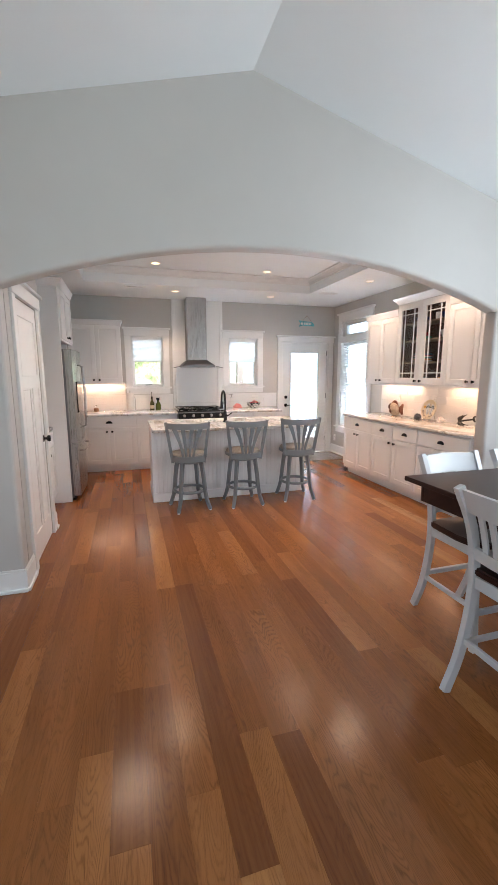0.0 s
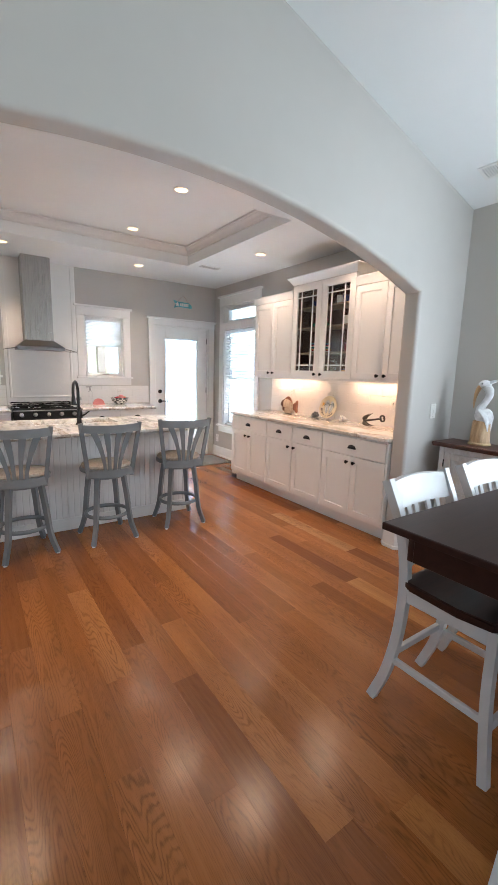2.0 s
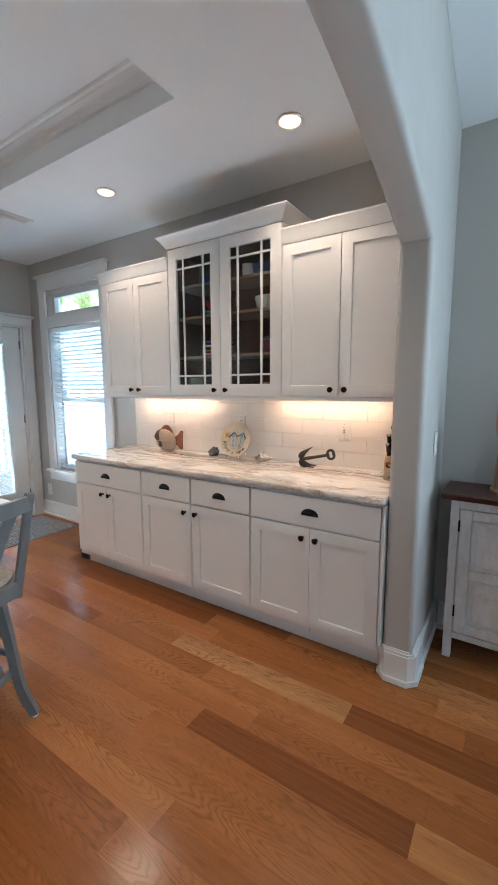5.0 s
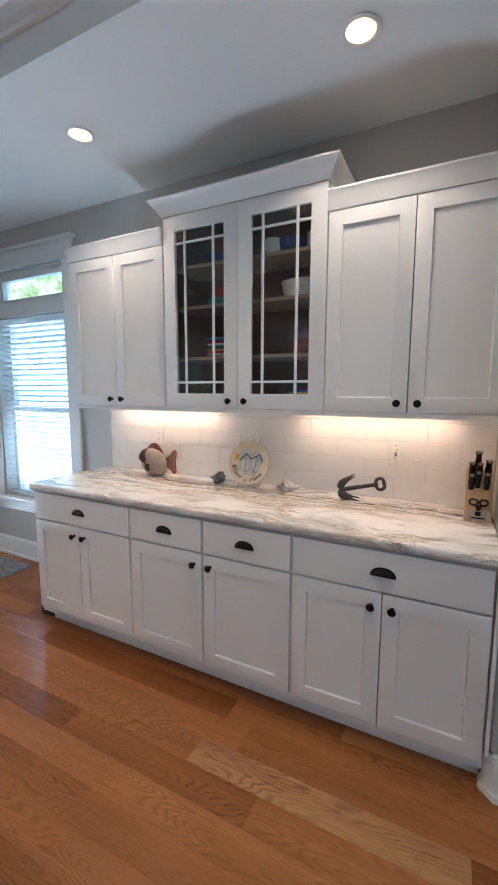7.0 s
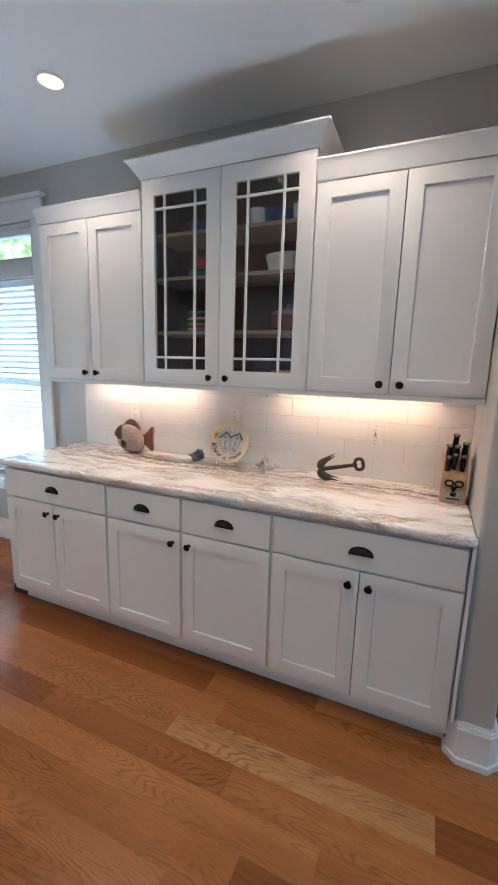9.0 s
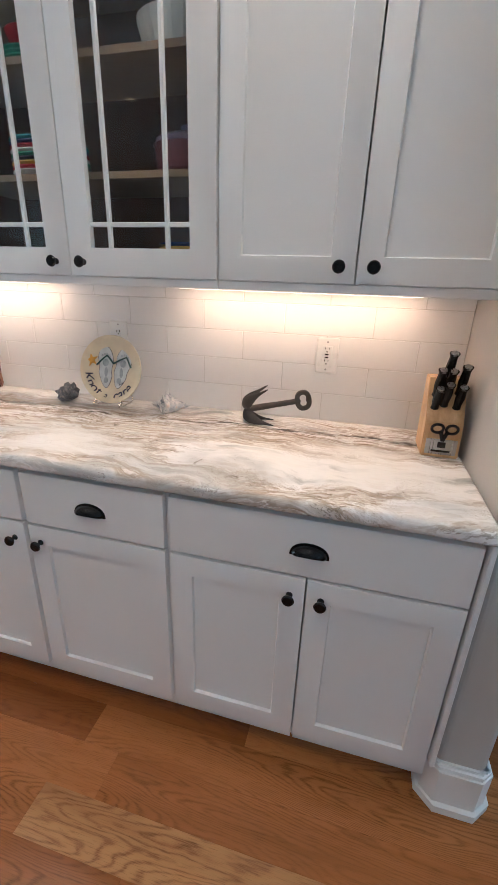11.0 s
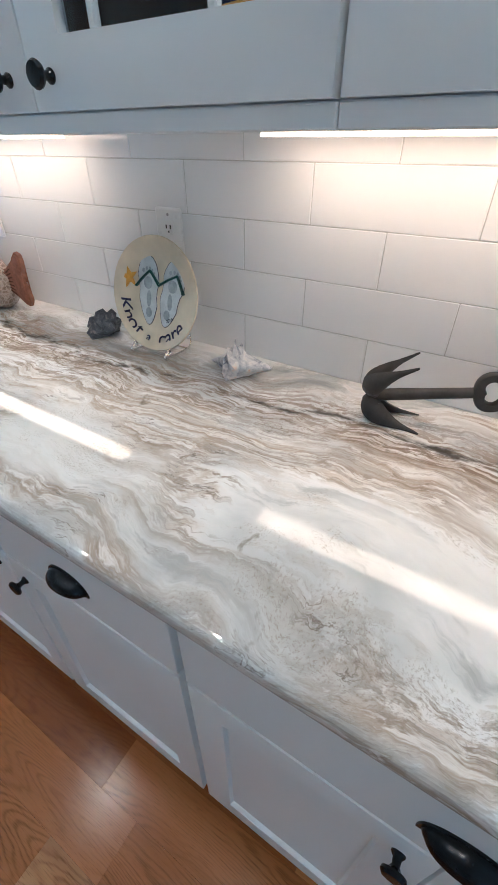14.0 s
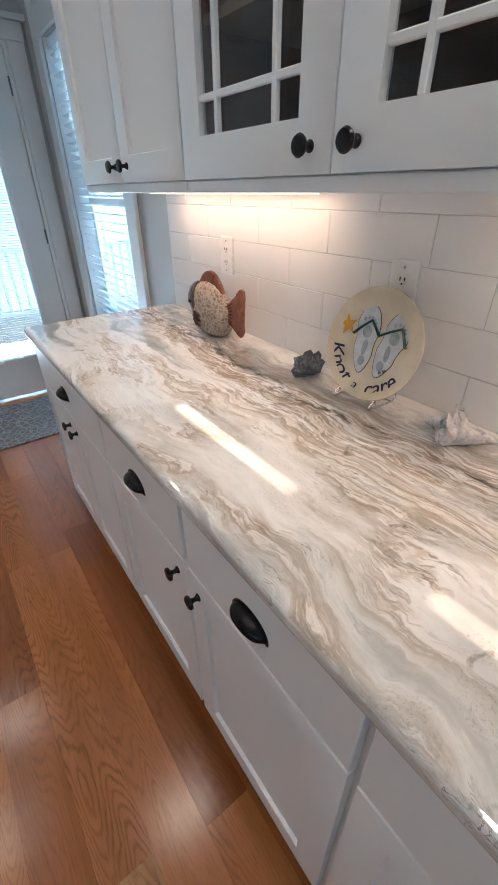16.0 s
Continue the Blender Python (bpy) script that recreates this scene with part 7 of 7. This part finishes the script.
ob = thing("soap_dispenser", pose(1.745, 7.02, CT), "tall clear dispenser with a steel pump", "dispenser")
part("bottle", lathe(bmesh.new(), [(0, 0), (0.03, 0), (0.03, 0.17), (0.014, 0.19), (0, 0.19)], 20), GLASS, ob)
part("pump", boxes(((-0.008, -0.008, 0.19), (0.008, 0.008, 0.235)), ((-0.05, -0.01, 0.235), (0.02, 0.01, 0.25)), bev=0.003), STEEL, ob)
bm = bmesh.new()
arcp = [(0.075 * math.cos(math.pi * k / 16), 0.085 * math.sin(math.pi * k / 16)) for k in range(17)]
ob = thing("napkin_holder", pose(1.84, 6.96, CT), "pink half-round napkin holder", "napkin holder")
for y in (-0.025, 0.021):
    part("side", prism(bmesh.new(), arcp, "y", y, y + 0.004), PINK, ob)
part("base", boxes(((-0.075, -0.021, 0), (0.075, 0.021, 0.005))), PINK, ob)
part("napkins", prism(bmesh.new(), [(0.85 * a, 0.006 + 0.85 * b) for a, b in arcp], "y", -0.020, 0.020), PAPER, ob, "white paper napkins")


def lattice():
    m = Nodes("lattice_glaze", (0.8, 0.8, 0.8), 0.25)
    c = m.n("TexChecker", {"Vector": m.scaled(m.own(), (26.0, 26.0, 42.0), (0, 0, 0.78)), "Scale": 1.0, "Color1": (0.03, 0.03, 0.03, 1), "Color2": (0.72, 0.70, 0.66, 1)}).outputs[0]
    m.to(c, "Base Color")
    return m.mat


bowl(6.96, CT, 0.125, 0.095, lattice(), "black and white lattice fruit bowl on the back worktop", 2.135)
for x, y, z, mt in ((2.09, 6.94, 0.072, RED), (2.17, 6.93, 0.072, RED), (2.13, 6.99, 0.074, RED), (2.135, 6.925, 0.100, PINK), (2.185, 6.985, 0.078, YELLOW)):
    bm = lathe(bmesh.new(), [(0, 0.006), (0.012, 0.0), (0.030, 0.012), (0.037, 0.036), (0.030, 0.060), (0.012, 0.068), (0, 0.060)], 16)
    solid("apple", bm, mt, "red apple piled in the fruit bowl", "apple", "", pose(x, y, CT + z - 0.03, 12, 8, 0), 60, "apples in the bowl")

# framed tile panel behind the range
ob = thing("tile_panel", pose(1.17, YB - 0.017, 1.33), "framed panel of white diagonal tiles behind the range", "panel")
hx, hz = 0.355, 0.295
part("bed", boxes(((-hx, -0.0085, -hz), (hx, 0, hz))), TILE, ob, smooth=0)
part("frame", boxes(((-hx - 0.025, -0.018, -hz - 0.025), (-hx, 0, hz + 0.025)), ((hx, -0.018, -hz - 0.025), (hx + 0.025, 0, hz + 0.025)), ((-hx, -0.018, hz), (hx, 0, hz + 0.025)), ((-hx, -0.018, -hz - 0.025), (hx, 0, -hz)), bev=0.004), TILE, ob)
s = 0.075
td = mesh("tile", boxes(((-s / 2 + 0.001, -0.004, -s / 2 + 0.001), (s / 2 - 0.001, 0, s / 2 - 0.001)), bev=0.001), TILE, 0)
k = s * math.sqrt(0.5)
for i in range(-7, 8):
    for j in range(-7, 8):
        x, z = i * k, j * k
        if (i + j) % 2 == 0 and abs(x) < hx - k + 0.004 and abs(z) < hz - k + 0.004:
            t = new("tile", td)
            t.parent = ob
            t.matrix_basis = pose(x, -0.0055, z, 0, 45, 0)

# teal fish sign above the back door
SEA = painted("worn_teal_paint", (0.10, 0.42, 0.46), 0.6, 0.35, 18, 0.4, 90)
ob = thing("hanging_sign", pose(3.21, YB - 0.012, 2.42), "worn teal wooden fish-shaped sign hung above the back door", "sign")
bm = prism(bmesh.new(), [(-0.155, 0.060), (-0.085, 0.045), (0.10, 0.035), (0.150, 0.0), (0.155, -0.045), (0.09, -0.040), (-0.085, -0.035), (-0.150, -0.060), (-0.120, 0.0)], "y", -0.012, 0.0)
bd = part("board", bm, SEA, ob)
bm = bmesh.new()
for x, w in ((-0.035, 0.022), (-0.005, 0.022), (0.025, 0.022), (0.055, 0.022), (0.085, 0.018)):
    box(bm, (x - w / 2, -0.0145, -0.022), (x + w / 2, -0.0122, 0.022))
part("lettering", bm, CERAM, bd, "faded white lettering")
st = [((0.040 if q % 2 == 0 else 0.016) * math.cos(math.pi / 2 + math.pi * q / 5) - 0.095, (0.040 if q % 2 == 0 else 0.016) * math.sin(math.pi / 2 + math.pi * q / 5)) for q in range(10)]
part("starfish", prism(bmesh.new(), st, "y", -0.020, -0.0122), CERAM, bd, "white starfish")
part("cord", tube(bmesh.new(), [(-0.085, -0.008, 0.045), (0.01, -0.004, 0.145), (0.10, -0.008, 0.035)], 0.0025, 6), WOODJAR, ob)

# slim steel bin beside the end of the cabinets
def rounded(x0, x1, y0, y1, r, n=5):
    out = []
    for cx, cy, a0 in ((x1 - r, y1 - r, 0), (x0 + r, y1 - r, 90), (x0 + r, y0 + r, 180), (x1 - r, y0 + r, 270)):
        out += [(cx + r * math.cos(radians(a0 + 90 * k / n)), cy + r * math.sin(radians(a0 + 90 * k / n))) for k in range(n + 1)]
    return out


def trash_can():
    ob = thing("trash_can", pose(3.258, 5.592, 0), "slim brushed steel trash can with a dark plastic base", "trash can")
    part("base", prism(bmesh.new(), rounded(-0.004, 0.354, -0.002, 0.122, 0.03), "z", 0.0, 0.045), RUBBER, ob, "dark plastic base")
    part("bucket", prism(bmesh.new(), rounded(0.0, 0.35, 0.002, 0.118, 0.03), "z", 0.045, 0.665), STEEL, ob)
    part("rim", prism(bmesh.new(), rounded(-0.003, 0.353, -0.001, 0.121, 0.03), "z", 0.665, 0.684), RUBBER, ob)
    part("lid", prism(bmesh.new(), rounded(0.002, 0.348, 0.004, 0.116, 0.028), "z", 0.684, 0.70), STEEL, ob)


trash_can()


# ---- pieces: floor planks and wall tiles ----
def planks():
    rng = random.Random(7)
    pw, cache, count = 0.127, {}, 0
    floor = bpy.data.objects["floor"]
    rest = bmesh.new()
    row, x = 0, XL - 0.060
    while x < XW:
        joints = [YN - rng.random() * 1.2]
        while joints[-1] < YB:
            joints.append(joints[-1] + rng.choice((0.7, 0.9, 1.1, 1.3, 1.5, 1.8, 2.1)))
        blond_row = x < 2.85 < x + pw
        if blond_row:
            joints = sorted([j for j in joints if not 2.8 < j < 4.6] + [3.19, 4.20])
        for y, y2 in zip(joints, joints[1:]):
            a, b = max(y, YN), min(y2, YB)
            blond = blond_row and abs(a - 3.19) < 0.01
            if b - a > 0.02:
                near = b > 1.0 and -0.75 < x < 3.2 and a < 6.3 and count < 300
                w2 = min(pw, XW - x)
                if near:
                    key = (round(b - a, 3), round(w2, 3), blond)
                    if key not in cache:
                        cache[key] = mesh("plank", boxes(((0, 0, -0.012), (w2 - 0.0003, b - a - 0.0003, 0.0)), bev=0.0004), BLOND if blond else FLOOR, 0)
                    ob = new("plank", cache[key])
                    ob.parent = floor
                    ob.location = (x, a, rng.uniform(-0.0003, 0.0))
                    ob.rotation_euler = (0, radians(rng.uniform(-0.14, 0.14)), 0)
                    count += 1
                else:
                    vs = [rest.verts.new(p) for p in ((x, a, 0), (x + w2 - 0.0005, a, 0), (x + w2 - 0.0005, b - 0.001, 0), (x, b - 0.001, 0))]
                    rest.faces.new(vs)
        x += pw
        row += 1
    ob = part("far_planks", rest, FLOOR, floor, smooth=0)
    ob["kind"] = "stuff"


planks()


def tile_wall(name, axis, at, out, lo, hi, z0, z1, start, label, gaps=(), tw=0.3005, th=0.1003, direct=1):
    """Running-bond tiles on a wall; the bed is 6 mm, the tiles stand 2 mm proud of it."""
    d = 0.006 * out
    bed = boxes(((at, lo, z0), (at + d, hi, z1)) if axis == "x" else ((lo, at, z0), (hi, at + d, z1)))
    ob = solid(name, bed, GROUT, label, "tiles", "structure", smooth=0)
    cache, row, z = {}, 0, z0
    while z < z1 - 0.004:
        top = min(z + th - 0.0018, z1)
        a = lo - ((lo - start - (row % 2) * tw / 2) % tw)
        while a < hi:
            p, q = max(a, lo), min(a + tw - 0.0018, hi)
            if q - p > 0.006 and not any(p > g[0] and q < g[1] and z > g[2] and top < g[3] for g in gaps):
                key = (round(q - p, 3), round(top - z, 3))
                if key not in cache:
                    s = (0.004 * out, key[0], key[1]) if axis == "x" else (key[0], 0.004 * out, key[1])
                    cache[key] = mesh("tile", boxes(((0, 0, 0), s), bev=0.0014), TILE, 0)
                t = new("tile", cache[key])
                t.parent = ob
                t.location = (at + d * 0.7, p, z) if axis == "x" else (p, at + d * 0.7, z)
            a += tw
        z += th
        row += 1
    return ob


tile_wall("backsplash", "x", XW, -1, YA2 + 0.002, 5.555, 0.9155, 1.373, 4.187, "glossy white subway tiles behind the granite worktop")
tile_wall("backsplash", "y", YB, -1, -1.45, 0.745, 0.9155, 1.17, -1.45, "glossy white subway tiles along the back wall")
tile_wall("backsplash", "y", YB, -1, -1.45, -0.04, 1.174, 1.373, -1.30, "glossy white subway tiles under the wall cabinet")
tile_wall("backsplash", "y", YB, -1, 1.635, 2.64, 0.9155, 1.17, 1.635, "glossy white subway tiles beside the back door")
